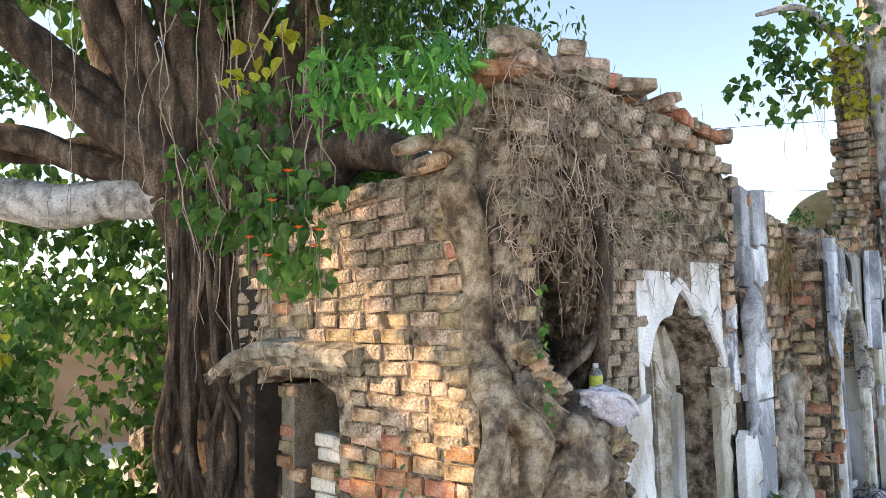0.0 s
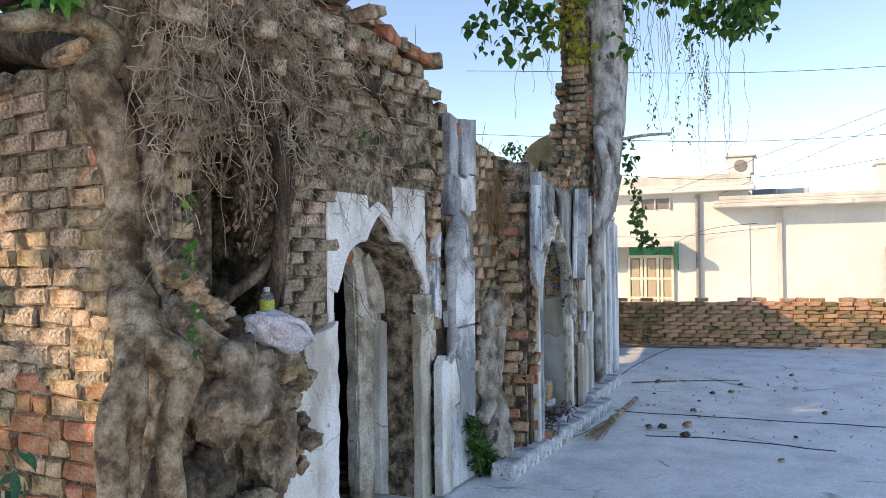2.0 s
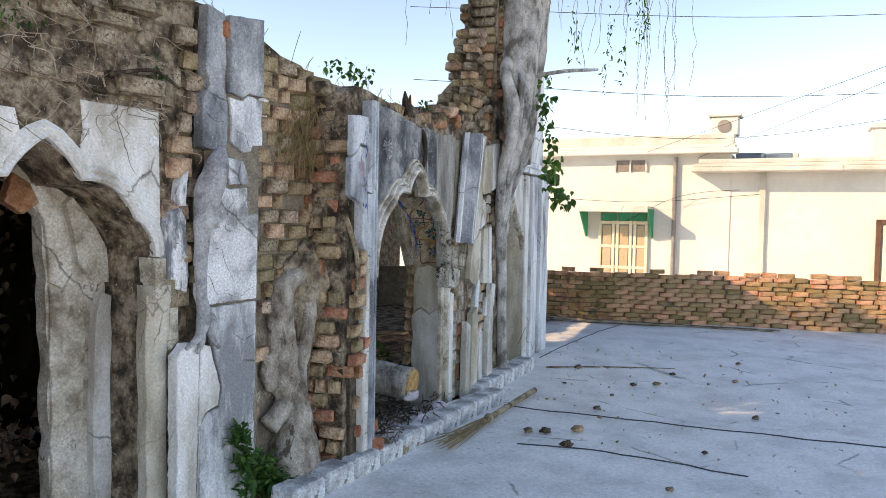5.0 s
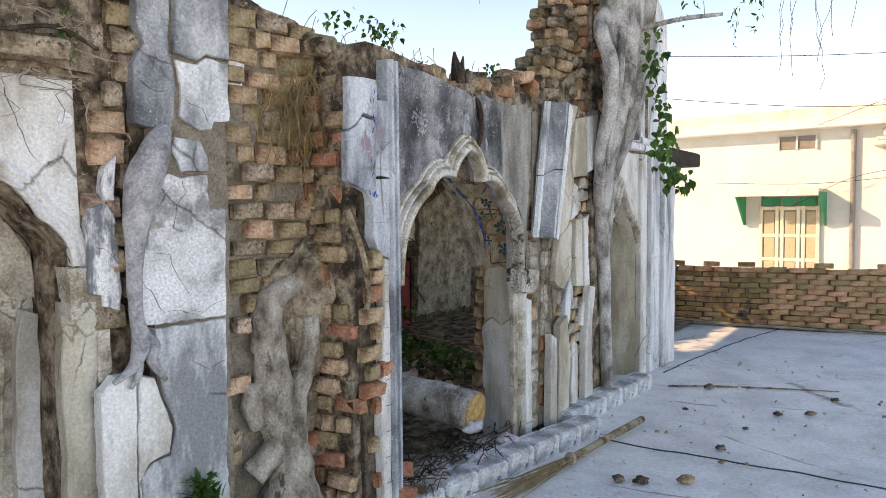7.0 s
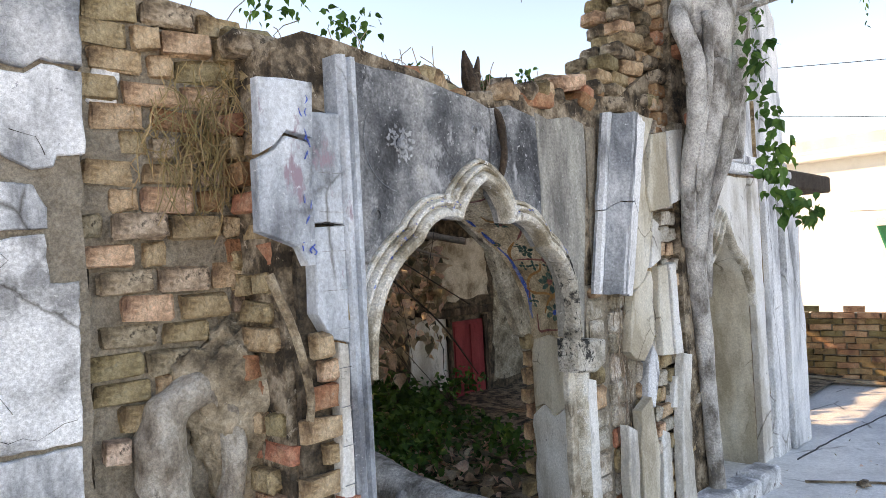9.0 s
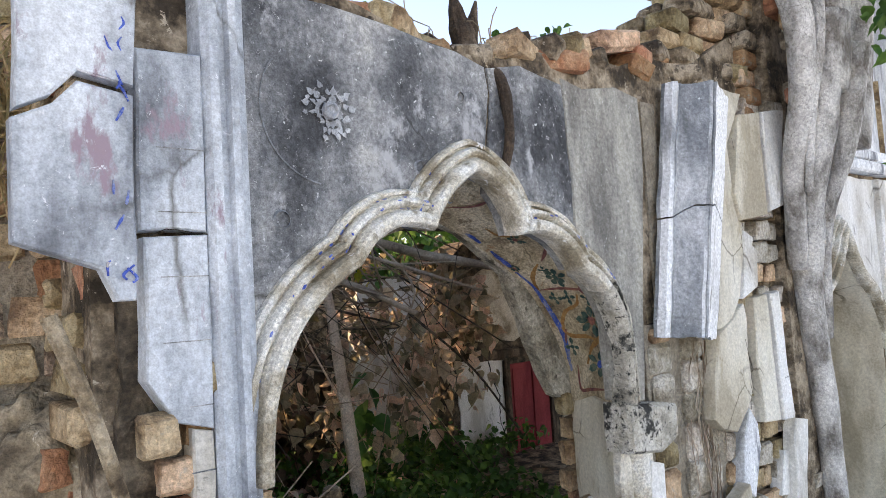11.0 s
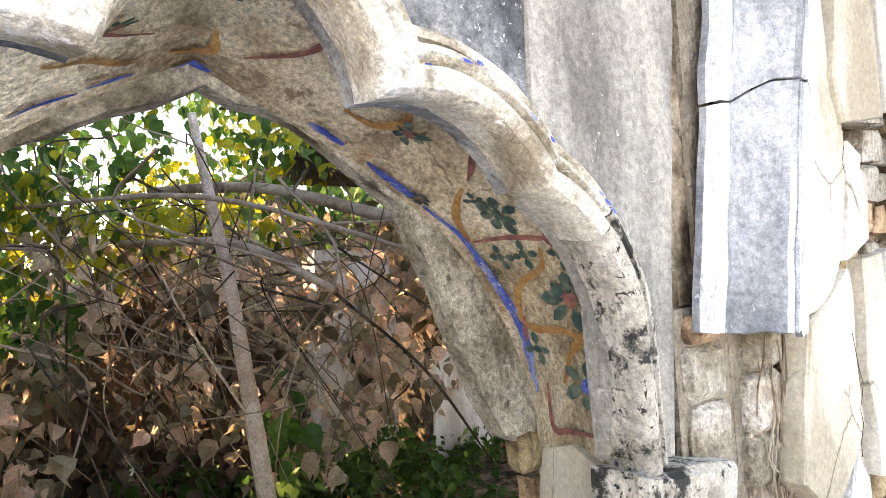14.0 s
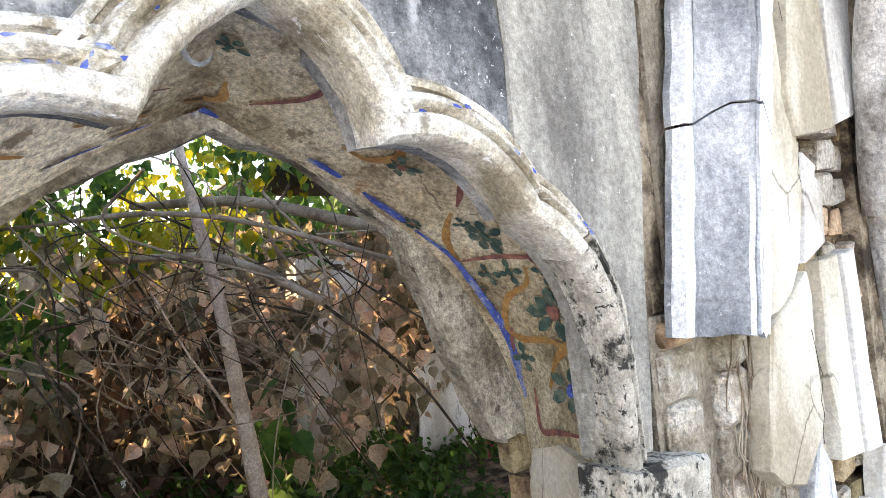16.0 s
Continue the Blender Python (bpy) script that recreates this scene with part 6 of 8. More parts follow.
limb(bm, [(0.2, 0.4, 0.7, 0.008), (0.1, 0.1, 0.3, 0.006), (-0.05, 0.0, -0.1, 0.003)], 4, 5, 0)
part("twig", bm, TWIG, yel)
bush = thing("undergrowth", pose(-2.4, 4.6, 0), "tangled green undergrowth beside the banyan", "bush", kind="stuff")
cl = [(r.uniform(-0.9, 0.5), r.uniform(-0.6, 1.2), r.uniform(0.2, 1.9), 0.3, 0.25, 0.3) for i in range(30)]
leaves("leaf_mass", cl, 1700, 0.10, LEAF, bush, seed=11)
leaves("yellow_leaves", [(-0.35, -0.5, 0.7, 0.15), (-0.45, -0.6, 1.0, 0.12), (-0.2, -0.4, 1.5, 0.15)], 60, 0.08, LEAF_YELLOW, bush, seed=13)
leaves("litter", [(0.2, -0.5, 0.05, 1.0, 0.6, 0.1)], 420, 0.08, LEAF_DRY, bush, seed=14)
small = thing("broadleaf_plant", pose(-0.1, 2.45, 0), "low broad-leaved green plant before the brick wall", "plant")
leaves("leaf_mass", [(-0.1, 0, 0.98, 0.16), (0.05, 0.05, 0.92, 0.12), (-0.3, 0.05, 0.85, 0.14), (0.0, 0.05, 0.7, 0.2)], 90, 0.085, material("bluish_leaf", [(0.03, 0.10, 0.05), (0.05, 0.16, 0.08)], 4, bump=0, rough=0.5, per_island=0.25, translucent=0.3), small, kind="lance", seed=15)
for i in range(6):
    bm = bmesh.new()
    limb(bm, [(0, 0.05, 0, 0.01), (0.02 * i - 0.06, 0.03, 0.5, 0.008), (0.07 * i - 0.3, 0, 0.9, 0.004)], 4, 5, 0)
    part("stem", bm, TWIG, small)
ivy = thing("alcove_creeper", BAY_W @ pose(-1.35, 0.2, 0), "green creeper growing up in the alcove", "vine")
leaves("leaf_mass", [(-0.1, 0, 0.75, 0.1, 0.06, 0.3), (0.05, 0, 0.9, 0.06, 0.05, 0.25), (0.02, 0, 0.4, 0.1, 0.06, 0.3)], 120, 0.06, LEAF, ivy, seed=16)
bm = bmesh.new()
limb(bm, [(0, 0.1, 0, 0.008), (0.03, 0.06, 0.6, 0.006), (0.0, 0.05, 1.15, 0.003)], 4, 5, 0)
part("stem", bm, TWIG, ivy)

# ---- the great root at the corner ----
root = thing("strangler_root", BAY_A, "pale fig root gripping the broken corner of the wall", "root")
ROOTS = [
    [(-0.50, -0.2, 2.33, 0.03), (-0.30, -0.22, 2.40, 0.04), (-0.13, -0.22, 2.415, 0.048), (-0.07, -0.21, 2.35, 0.055), (-0.15, -0.2, 2.22, 0.075), (-0.07, -0.2, 2.04, 0.088), (-0.02, -0.19, 1.80, 0.075), (-0.045, -0.18, 1.55, 0.07), (-0.05, -0.12, 1.38, 0.085), (-0.10, 0.0, 1.25, 0.085), (-0.03, 0.09, 1.16, 0.072), (0.0, 0.13, 1.08, 0.06), (-0.07, 0.13, 0.95, 0.05), (-0.09, 0.13, 0.82, 0.045), (-0.08, 0.14, 0.5, 0.045), (-0.08, 0.16, 0.0, 0.05)],
    [(-0.06, -0.04, 1.30, 0.07), (0.06, 0.02, 1.22, 0.09), (0.18, 0.06, 1.13, 0.10), (0.32, 0.07, 1.0, 0.11), (0.44, 0.05, 0.85, 0.09), (0.5, 0.03, 0.70, 0.06)],
    [(-0.12, 0.0, 1.25, 0.06), (-0.22, 0.06, 1.10, 0.055), (-0.29, 0.08, 0.92, 0.05), (-0.30, 0.1, 0.6, 0.05), (-0.30, 0.1, 0.0, 0.06)],
    [(-0.14, 0.02, 1.18, 0.04), (-0.17, 0.06, 1.0, 0.035), (-0.19, 0.06, 0.8, 0.03), (-0.20, 0.06, 0.4, 0.03)],
    [(-0.06, -0.2, 2.12, 0.03), (0.03, -0.12, 2.05, 0.03), (0.06, -0.06, 1.9, 0.025), (0.05, -0.04, 1.6, 0.02), (0.02, -0.05, 1.4, 0.02)]]
for i, s in enumerate(ROOTS):
    bm = bmesh.new()
    limb(bm, [(x, -d, z, w) for x, d, z, w in s], 9, 14, 0.32, 9, i * 2.0)
    part("root_limb", bm, ROOT, root, smooth=True)


def lump(name, parent, centre, radii, mat, seed, label="", rough=0.25, sub=4):
    bm = bmesh.new()
    bmesh.ops.create_icosphere(bm, subdivisions=sub, radius=1)
    for v in bm.verts:
        p = v.co.copy()
        k = 1 + rough * noise.noise(p * 1.6 + Vector((seed, 0, 0))) + rough * 0.5 * noise.noise(p * 4 + Vector((0, seed, 0))) + rough * 0.3 * noise.noise(p * 10) + rough * 0.16 * noise.noise(p * 23)
        v.co = Vector(centre) + Vector((p.x * radii[0], p.y * radii[1], p.z * radii[2])) * k
    return part(name, bm, mat, parent, label, smooth=True)


mass = thing("earth_mass", BAY_A, "bulging mass of earth, rubble and root below the broken window", "earth")
lump("bulge", mass, (0.27, -0.07, 1.0), (0.25, 0.16, 0.21), MUD, 3, rough=0.38, sub=5)
lump("bulge", mass, (0.08, 0.0, 1.22), (0.17, 0.12, 0.16), MUD, 13, rough=0.42, sub=5)
lump("bulge", mass, (0.54, -0.04, 0.70), (0.12, 0.11, 0.26), MUD, 8, rough=0.4, sub=5)
# dark lumps set back: the shaded cavity below the bulge, done in colour
lump("bulge", mass, (0.12, 0.0, 0.35), (0.25, 0.12, 0.42), HOLLOW, 5, rough=0.35)
lump("bulge", mass, (0.50, 0.0, 0.22), (0.22, 0.12, 0.30), HOLLOW, 7, rough=0.35)
lump("bulge", mass, (0.62, -0.04, 1.08), (0.13, 0.1, 0.09), MUD, 9, rough=0.35)
for i in range(46):
    if i < 16:
        x = r.uniform(-0.02, 0.36)
        z, y = 1.50 - 0.85 * x + r.uniform(-0.08, 0.05), -0.05
    elif i < 36:
        x, z, y = r.uniform(0.0, 0.65), r.uniform(0.05, 0.55), -0.11
    else:
        x, z, y = r.uniform(0.56, 0.72), r.uniform(0.5, 1.1), -0.10
    lump("stone", mass, (x, y + r.uniform(-0.04, 0.03), z), (r.uniform(0.04, 0.085), 0.05, r.uniform(0.03, 0.05)), (BRICK, BRICK_EARTHY, MUD)[i % 3], i, rough=0.5, sub=3)
bm = bmesh.new()
box(bm, (-0.1, -0.05, -0.037), (0.1, 0.05, 0.037), bevel=0.012)
part("brick", roughen(bm, 0.01, 20), BRICK_RED, mass, m=pose(0.27, -0.14, 0.40, 5, 4, 8))
# rootlets over the upper wall
mat_roots = thing("rootlet_mat", BAY_A, "mat of dry hanging rootlets over the broken masonry", "roots", kind="stuff")
r = random.Random(21)
bm = bmesh.new()
for i in range(700):
    x = min(2.05, max(-0.05, r.gauss(0.5, 0.4))) if i % 4 else r.uniform(0.0, 2.1)
    z = r.uniform(2.0, 2.8) - 0.1 * max(0, x - 0.5)
    ln = r.uniform(0.12, 0.6) * (1.2 if x < 0.75 else 0.55)
    pts, px, py, pz = [], x, -r.uniform(0.02, 0.14), z
    for k in range(6):
        pts.append((px, py, pz, r.uniform(0.0014, 0.004) * (1 - 0.12 * k)))
        px += r.gauss(0, 0.055)
        py += r.gauss(0, 0.02)
        pz -= ln / 6 * r.uniform(-0.3, 1.6)
    limb(bm, pts, 2, 3, 0)
part("rootlets", bm, TWIG, mat_roots)
for i, s in enumerate(([(0.30, 0.06, 2.3, 0.03), (0.5, 0.1, 2.1, 0.035), (0.58, 0.1, 1.8, 0.04), (0.56, 0.08, 1.5, 0.04), (0.52, 0.06, 1.3, 0.045), (0.5, 0.0, 1.15, 0.05)],
                       [(0.2, -0.1, 1.2, 0.035), (0.3, 0.02, 1.35, 0.03), (0.45, 0.06, 1.45, 0.028), (0.55, 0.06, 1.55, 0.02)],
                       [(0.1, 0.05, 2.5, 0.03), (0.35, 0.08, 2.42, 0.02), (0.6, 0.08, 2.3, 0.02), (0.75, 0.06, 2.0, 0.012)],
                       [(0.62, 0.06, 2.2, 0.02), (0.68, 0.07, 1.9, 0.016), (0.64, 0.06, 1.6, 0.016), (0.62, 0.05, 1.3, 0.012)],
                       [(1.1, 0.06, 2.55, 0.035), (1.3, 0.08, 2.45, 0.045), (1.5, 0.07, 2.4, 0.035), (1.62, 0.05, 2.3, 0.02)],
                       [(1.75, 0.05, 2.05, 0.01), (1.95, 0.07, 2.1, 0.008), (2.1, 0.06, 2.05, 0.008)])):
    bm = bmesh.new()
    limb(bm, [(x, -d, z, w) for x, d, z, w in s], 6, 8, 0.2, 9, i)
    part("root_limb", bm, BARK, mat_roots, smooth=True)
leaves("dead_leaves", [(0.3, -0.08, 2.05, 0.25, 0.1, 0.25), (0.45, -0.05, 1.75, 0.2, 0.1, 0.25), (0.15, 0.1, 1.7, 0.15, 0.1, 0.3)], 260, 0.032, LEAF_DULL, mat_roots, seed=22, curl=0.6)
weeds = thing("weeds", BAY_A, "small green weeds rooted in the masonry", "weeds", kind="stuff")
leaves("leaf_mass", [(1.35, -0.05, 2.2, 0.16, 0.04, 0.06), (2.0, -0.05, 2.1, 0.05, 0.03, 0.1), (1.9, 0.0, 2.6, 0.06)], 150, 0.03, LEAF, weeds, kind="lance", seed=23)
leaves("leaf_mass", [(2.6, -0.12, 0.12, 0.15, 0.08, 0.12), (2.45, -0.14, 0.25, 0.08, 0.05, 0.2), (2.75, -0.14, 0.06, 0.2, 0.08, 0.06), (2.4, -0.14, 0.4, 0.06, 0.04, 0.05)], 780, 0.06, LEAF, weeds, kind="lance", seed=24, droop=-0.3)
leaves("leaf_mass", [(-0.05, -0.19, 1.75, 0.03, 0.02, 0.03), (-0.04, -0.19, 1.55, 0.03, 0.02, 0.12), (-0.04, -0.22, 1.3, 0.03, 0.02, 0.12)], 34, 0.032, LEAF, weeds, seed=25)
dry = thing("dry_grass", BAY_A, "tuft of dry straw-coloured grass hanging from the wall top", "grass", kind="stuff")
bm = bmesh.new()
STRAW = material("straw", [(0.30, 0.20, 0.09), (0.45, 0.33, 0.17)], 10, bump=0, per_island=0.3)
for i in range(230):
    x = r.gauss(3.02, 0.13)
    pts, px, py, pz = [], x, -r.uniform(0.03, 0.12), r.uniform(1.85, 2.15)
    for k in range(5):
        pts.append((px, py, pz, 0.002))
        px += r.gauss(0, 0.03)
        py += r.gauss(0, 0.015)
        pz -= r.uniform(0.01, 0.09)
    limb(bm, pts, 2, 3, 0)
part("blades", bm, STRAW, dry)
bm = bmesh.new()
for i in range(110):
    x, y = r.uniform(-0.2, 3.4), r.uniform(0.02, 0.35)
    z = 2.86 - 0.1 * abs(x - 0.6) if x < 2.1 else 2.42 - 0.2 * (x - 2.2)
    if r.random() < 0.5:
        continue
    limb(bm, [(x, y, z - 0.06, 0.0015), (x + r.gauss(0, 0.03), y, z + 0.08, 0.0012), (x + r.gauss(0, 0.06), y, z + r.uniform(0.1, 0.3), 0.0008)], 2, 3, 0)
part("blades", bm, TWIG, dry)
# small fig root that has grown into the brick recess
figroot = thing("twisted_root", BAY_A, "grey twisted fig root looped against the brick recess", "root")
for i, s in enumerate(([(2.74, 0.10, 0.0, 0.10), (2.82, 0.12, 0.2, 0.10), (2.86, 0.10, 0.42, 0.09), (2.80, 0.10, 0.62, 0.09), (2.79, 0.09, 0.85, 0.085), (2.77, 0.09, 1.03, 0.08), (2.83, 0.10, 1.13, 0.06), (2.93, 0.11, 1.13, 0.05), (2.98, 0.12, 1.0, 0.042), (2.96, 0.12, 0.8, 0.045), (2.88, 0.12, 0.62, 0.05), (2.78, 0.12, 0.45, 0.06), (2.68, 0.10, 0.36, 0.06)],
                       [(2.84, 0.10, 0.45, 0.07), (2.93, 0.14, 0.2, 0.07), (3.0, 0.16, 0.0, 0.06)],
                       [(2.70, 0.08, 0.75, 0.05), (2.70, 0.08, 0.65, 0.06), (2.72, 0.08, 0.55, 0.03)],
                       [(2.90, 0.10, 0.66, 0.06), (2.86, 0.12, 0.42, 0.10), (2.84, 0.13, 0.2, 0.14), (2.84, 0.12, 0.0, 0.17)],
                       [(2.93, 0.06, 1.14, 0.045), (3.02, 0.05, 1.12, 0.05), (3.08, 0.03, 1.05, 0.04)])):
    bm = bmesh.new()
    limb(bm, [(x, -d + 0.02, z, w * 0.92) for x, d, z, w in s], 9, 12, 0.3, 12, 40 + i)
    part("root_limb", bm, ROOT_TAN, figroot, smooth=True)
lump("mud_patch", figroot, (3.06, -0.03, 1.06), (0.20, 0.12, 0.30), MUD_PALE, 31, rough=0.3, sub=5)
lump("mud_patch", figroot, (3.21, -0.04, 0.98), (0.14, 0.12, 0.30), MUD_PALE, 35, rough=0.3, sub=5)
lump("mud_patch", figroot, (3.02, 0.02, 0.55), (0.12, 0.07, 0.25), MUD_PALE, 33, rough=0.35, sub=4)
for i in range(26):
    x, z = r.uniform(2.92, 3.38), r.uniform(0.15, 0.95)
    lump("stone", figroot, (x, -0.05 + r.uniform(-0.03, 0.02), z), (r.uniform(0.03, 0.06), 0.045, r.uniform(0.025, 0.045)), (BRICK, EARTH, BRICK_EARTHY)[i % 3], 70 + i, rough=0.45, sub=2)
bm = bmesh.new()
limb(bm, [(-0.30, -0.04, 1.48, 0.015), (-0.24, -0.07, 1.3, 0.014), (-0.19, -0.06, 1.12, 0.013), (-0.18, -0.03, 1.0, 0.012)], 5, 7, 0.1)
stickroot = thing("wall_root", BAY_B, "thin pale root emerging between bricks", "root")
part("root_limb", bm, ROOT, stickroot)
# sack and bottle in the window
CLOTH = material("white_sackcloth", [(0.45, 0.42, 0.46), (0.62, 0.59, 0.64), (0.72, 0.70, 0.73)], 12, bump=0.5)
sack = thing("cloth_sack", BAY_A @ pose(0.52, -0.12, 1.20), "crumpled whitish cloth sack lying on the broken sill", "sack")
bm = bmesh.new()
bmesh.ops.create_icosphere(bm, subdivisions=4, radius=1)
for v in bm.verts:
    p = v.co.copy()
    fold = 0.92 + 0.28 * noise.noise(p * 1.7) - 0.30 * abs(noise.noise(p * 2.6 + Vector((3, 0, 0)))) + 0.16 * abs(noise.noise(p * 6)) + 0.05 * noise.noise(p * 13)
    v.co = Vector((p.x * 0.20, p.y * 0.11, p.z * 0.09 - 0.3 * p.x * 0.19)) * fold
part("bag", bm, CLOTH, sack, smooth=True)
bm = bmesh.new()
limb(bm, [(-0.16, -0.05, 0.07, 0.012), (-0.05, -0.09, 0.06, 0.016), (0.06, -0.09, 0.03, 0.014), (0.12, -0.1, -0.05, 0.01)], 5, 7, 0.3)
part("twisted_hem", bm, CLOTH, sack, smooth=True)
bottle = thing("plastic_bottle", BAY_A @ pose(0.47, -0.10, 1.26), "small clear plastic bottle with yellow-green label, standing on the sack", "bottle")
bm = bmesh.new()
lathe(bm, [(0.028, 0.0), (0.031, 0.01), (0.031, 0.09), (0.022, 0.11), (0.012, 0.12)], 14)
GLASS = material("clear_plastic", [(0.7, 0.75, 0.72), (0.8, 0.84, 0.8)], 5, rough=0.12, bump=0, spec=0.6)
GLASS.node_tree.nodes["Principled BSDF"].inputs["Transmission Weight"].default_value = 0.85
part("body", bm, GLASS, bottle, smooth=True)
bm = bmesh.new()
lathe(bm, [(0.0318, 0.03), (0.0322, 0.035), (0.0322, 0.075), (0.0318, 0.08)], 14)
part("wrapper", bm, material("green_label", [(0.25, 0.42, 0.06), (0.55, 0.50, 0.08)], 30, bump=0, rough=0.4), bottle, "yellow-green wrapper")
bm = bmesh.new()
lathe(bm, [(0.014, 0.118), (0.014, 0.135), (0.012, 0.138)], 12)
part("cap", bm, CLOTH, bottle, "white cap")

# ---- fig tree and brick stack over the third bay ----
fig = thing("fig_tree", pose(4.6, 7.2, 0), "tall grey-barked fig tree growing out of the ruined facade", "tree")
TO_F = Matrix.Translation((-4.6, -7.2, 0))
FIG = [
    ("trunk", [(4.55, 7.15, 2.2, 0.10), (4.56, 7.16, 2.7, 0.15), (4.58, 7.2, 3.4, 0.18), (4.58, 7.2, 4.2, 0.185), (4.52, 7.25, 5.2, 0.17), (4.5, 7.3, 6.5, 0.13)]),
    ("trunk", [(4.72, 7.4, 2.0, 0.07), (4.75, 7.35, 2.8, 0.11), (4.78, 7.32, 3.6, 0.13), (4.76, 7.35, 4.6, 0.11), (4.9, 7.4, 6.0, 0.08)]),
    ("root_limb", [(4.54, 7.12, 2.5, 0.12), (4.50, 7.12, 2.1, 0.085), (4.46, 7.2, 1.75, 0.07), (4.45, 7.26, 1.35, 0.062), (4.48, 7.29, 0.9, 0.05), (4.5, 7.3, 0.4, 0.045), (4.52, 7.3, 0.0, 0.05)]),
    ("root_limb", [(4.45, 7.15, 2.9, 0.05), (4.36, 6.98, 2.72, 0.055), (4.42, 6.95, 2.48, 0.055), (4.43, 7.0, 2.2, 0.05), (4.40, 7.1, 1.9, 0.045), (4.40, 7.18, 1.5, 0.04)]),
    ("root_limb", [(4.7, 7.2, 2.4, 0.06), (4.64, 7.25, 2.0, 0.045), (4.56, 7.35, 1.7, 0.04), (4.54, 7.4, 1.2, 0.03)]),
    ("root_limb", [(4.52, 7.02, 2.75, 0.03), (4.5, 6.98, 2.4, 0.025), (4.46, 7.02, 2.1, 0.02), (4.44, 7.08, 1.8, 0.015)]),
    ("limb", [(4.55, 7.2, 4.0, 0.06), (4.2, 7.2, 4.35, 0.05), (3.7, 7.1, 4.7, 0.04), (3.2, 7.0, 4.6, 0.02)]),
    ("limb", [(4.6, 7.2, 4.3, 0.06), (5.1, 7.1, 4.8, 0.05), (5.8, 6.9, 4.9, 0.035), (6.5, 6.7, 4.4, 0.02)]),
    ("limb", [(4.6, 7.2, 2.75, 0.02), (4.9, 7.0, 2.8, 0.018), (5.2, 6.9, 2.82, 0.012)]),
    ("limb", [(4.5, 7.25, 4.8, 0.06), (4.0, 7.5, 5.6, 0.05), (3.4, 7.6, 6.2, 0.03)])]
for i, (nm, s) in enumerate(FIG):
    tree_part(fig, TO_F, nm, s, BARK_GREY, lumpy=0.16, seg=12, n=6, seed=60 + i)
cl = []
r = random.Random(31)
for i in range(13):
    a = r.random()
    cl.append((r.uniform(-1.35, 0.2), r.uniform(-0.4, 0.5), 3.55 + r.random() * 1.1, 0.28, 0.26, 0.24))
for i in range(30):
    x = r.uniform(0.1, 1.75)
    cl.append((x, r.uniform(-0.5, 0.3) - 0.2 * x, 4.75 - 0.30 * x + r.uniform(-0.35, 0.4), 0.26, 0.25, 0.22))
for i in range(24):
    cl.append((r.uniform(-1.6, 1.6), r.uniform(-1, 1), r.uniform(5.2, 7.5), 0.5, 0.5, 0.4))
tagged(leaves("crown", cl, 4300, 0.105, LEAF, fig, seed=32), "crown of heart-shaped green leaves with hanging sprays")
leaves("yellowing_leaves", [(-0.55, 0, 4.0, 0.3), (-0.3, 0, 3.7, 0.25), (-0.4, 0, 4.3, 0.3)], 240, 0.08, LEAF_YELLOW, fig, seed=33)
for i in range(46):
    bm = bmesh.new()
    if i < 34:
        x = r.uniform(0.25, 1.5)
        hanging(bm, x, r.uniform(-0.4, 0.2), 4.5 - 0.5 * x, r.uniform(0.5, 1.5), r, 0.003, 0.05)
    else:
        hanging(bm, r.uniform(-1.3, -0.1), r.uniform(-0.3, 0.2), r.uniform(3.6, 4.3), r.uniform(0.3, 1.0), r, 0.002, 0.06)
    part("hanging_twig", bm, TWIG, fig)
leaves("small_leaves", [(r.uniform(0.25, 1.1), r.uniform(-0.4, 0.1), r.uniform(2.9, 4.0), 0.04, 0.04, 0.3) for i in range(16)], 420, 0.045, LEAF, fig, kind="lance", seed=34)
leaves("creeper_leaves", [(0.18, -0.15, 2.5, 0.08, 0.08, 0.35), (0.22, -0.2, 1.95, 0.1, 0.08, 0.3), (0.3, -0.25, 1.7, 0.12, 0.1, 0.1)], 190, 0.06, LEAF, fig, seed=35)
stackc = thing("brick_turret", pose(4.33, 7.38, 0, 0, 0, 52), "ruined slender brick turret held by the fig tree", "turret")
r = random.Random(8)
z = 2.1
while z < 4.35:
    w = 0.30 if z < 2.55 else 0.19 if z < 3.25 else (0.24 if 3.25 < z < 3.4 else 0.17)
    for k in range(4):
        bm = bmesh.new()
        box(bm, (-0.11, -0.055, 0), (0.11, 0.055, 0.07), bevel=0.01)
        for v in bm.verts:
            v.co += noise.noise_vector(v.co * 20 + Vector((z * 9, k, 0))) * 0.008
        part("brick", bm, (BRICK, BRICK, EARTH, BRICK_RED)[r.randrange(4)] if z < 3.8 else EARTH, stackc, m=pose(0, 0, z, 0, 0, 90 * k + r.uniform(-6, 6)) @ pose(0, -(w - 0.055) + r.uniform(-0.015, 0.015), 0))
    z += 0.078
part("core", boxes(((-0.14, -0.14, 0.0), (0.14, 0.14, 4.3))), EARTH, stackc)
dome = thing("ruined_dome", pose(4.72, 8.75, 0), "small weathered dome behind the facade", "dome")
bm = bmesh.new()
bmesh.ops.create_uvsphere(bm, u_segments=24, v_segments=14, radius=0.36)
for v in bm.verts:
    v.co = Vector((v.co.x * 1.4, v.co.y * 1.4, 2.55 + max(-0.5, v.co.z * 1.5))) + noise.noise_vector(v.co * 4) * 0.04
part("shell", bm, material("sunlit_dome_plaster", [(0.30, 0.20, 0.09), (0.45, 0.33, 0.16)], 6, bump=0.6), dome, smooth=True)
part("drum", boxes(((-0.46, -0.46, 0), (0.46, 0.46, 2.5))), BRICK, dome)
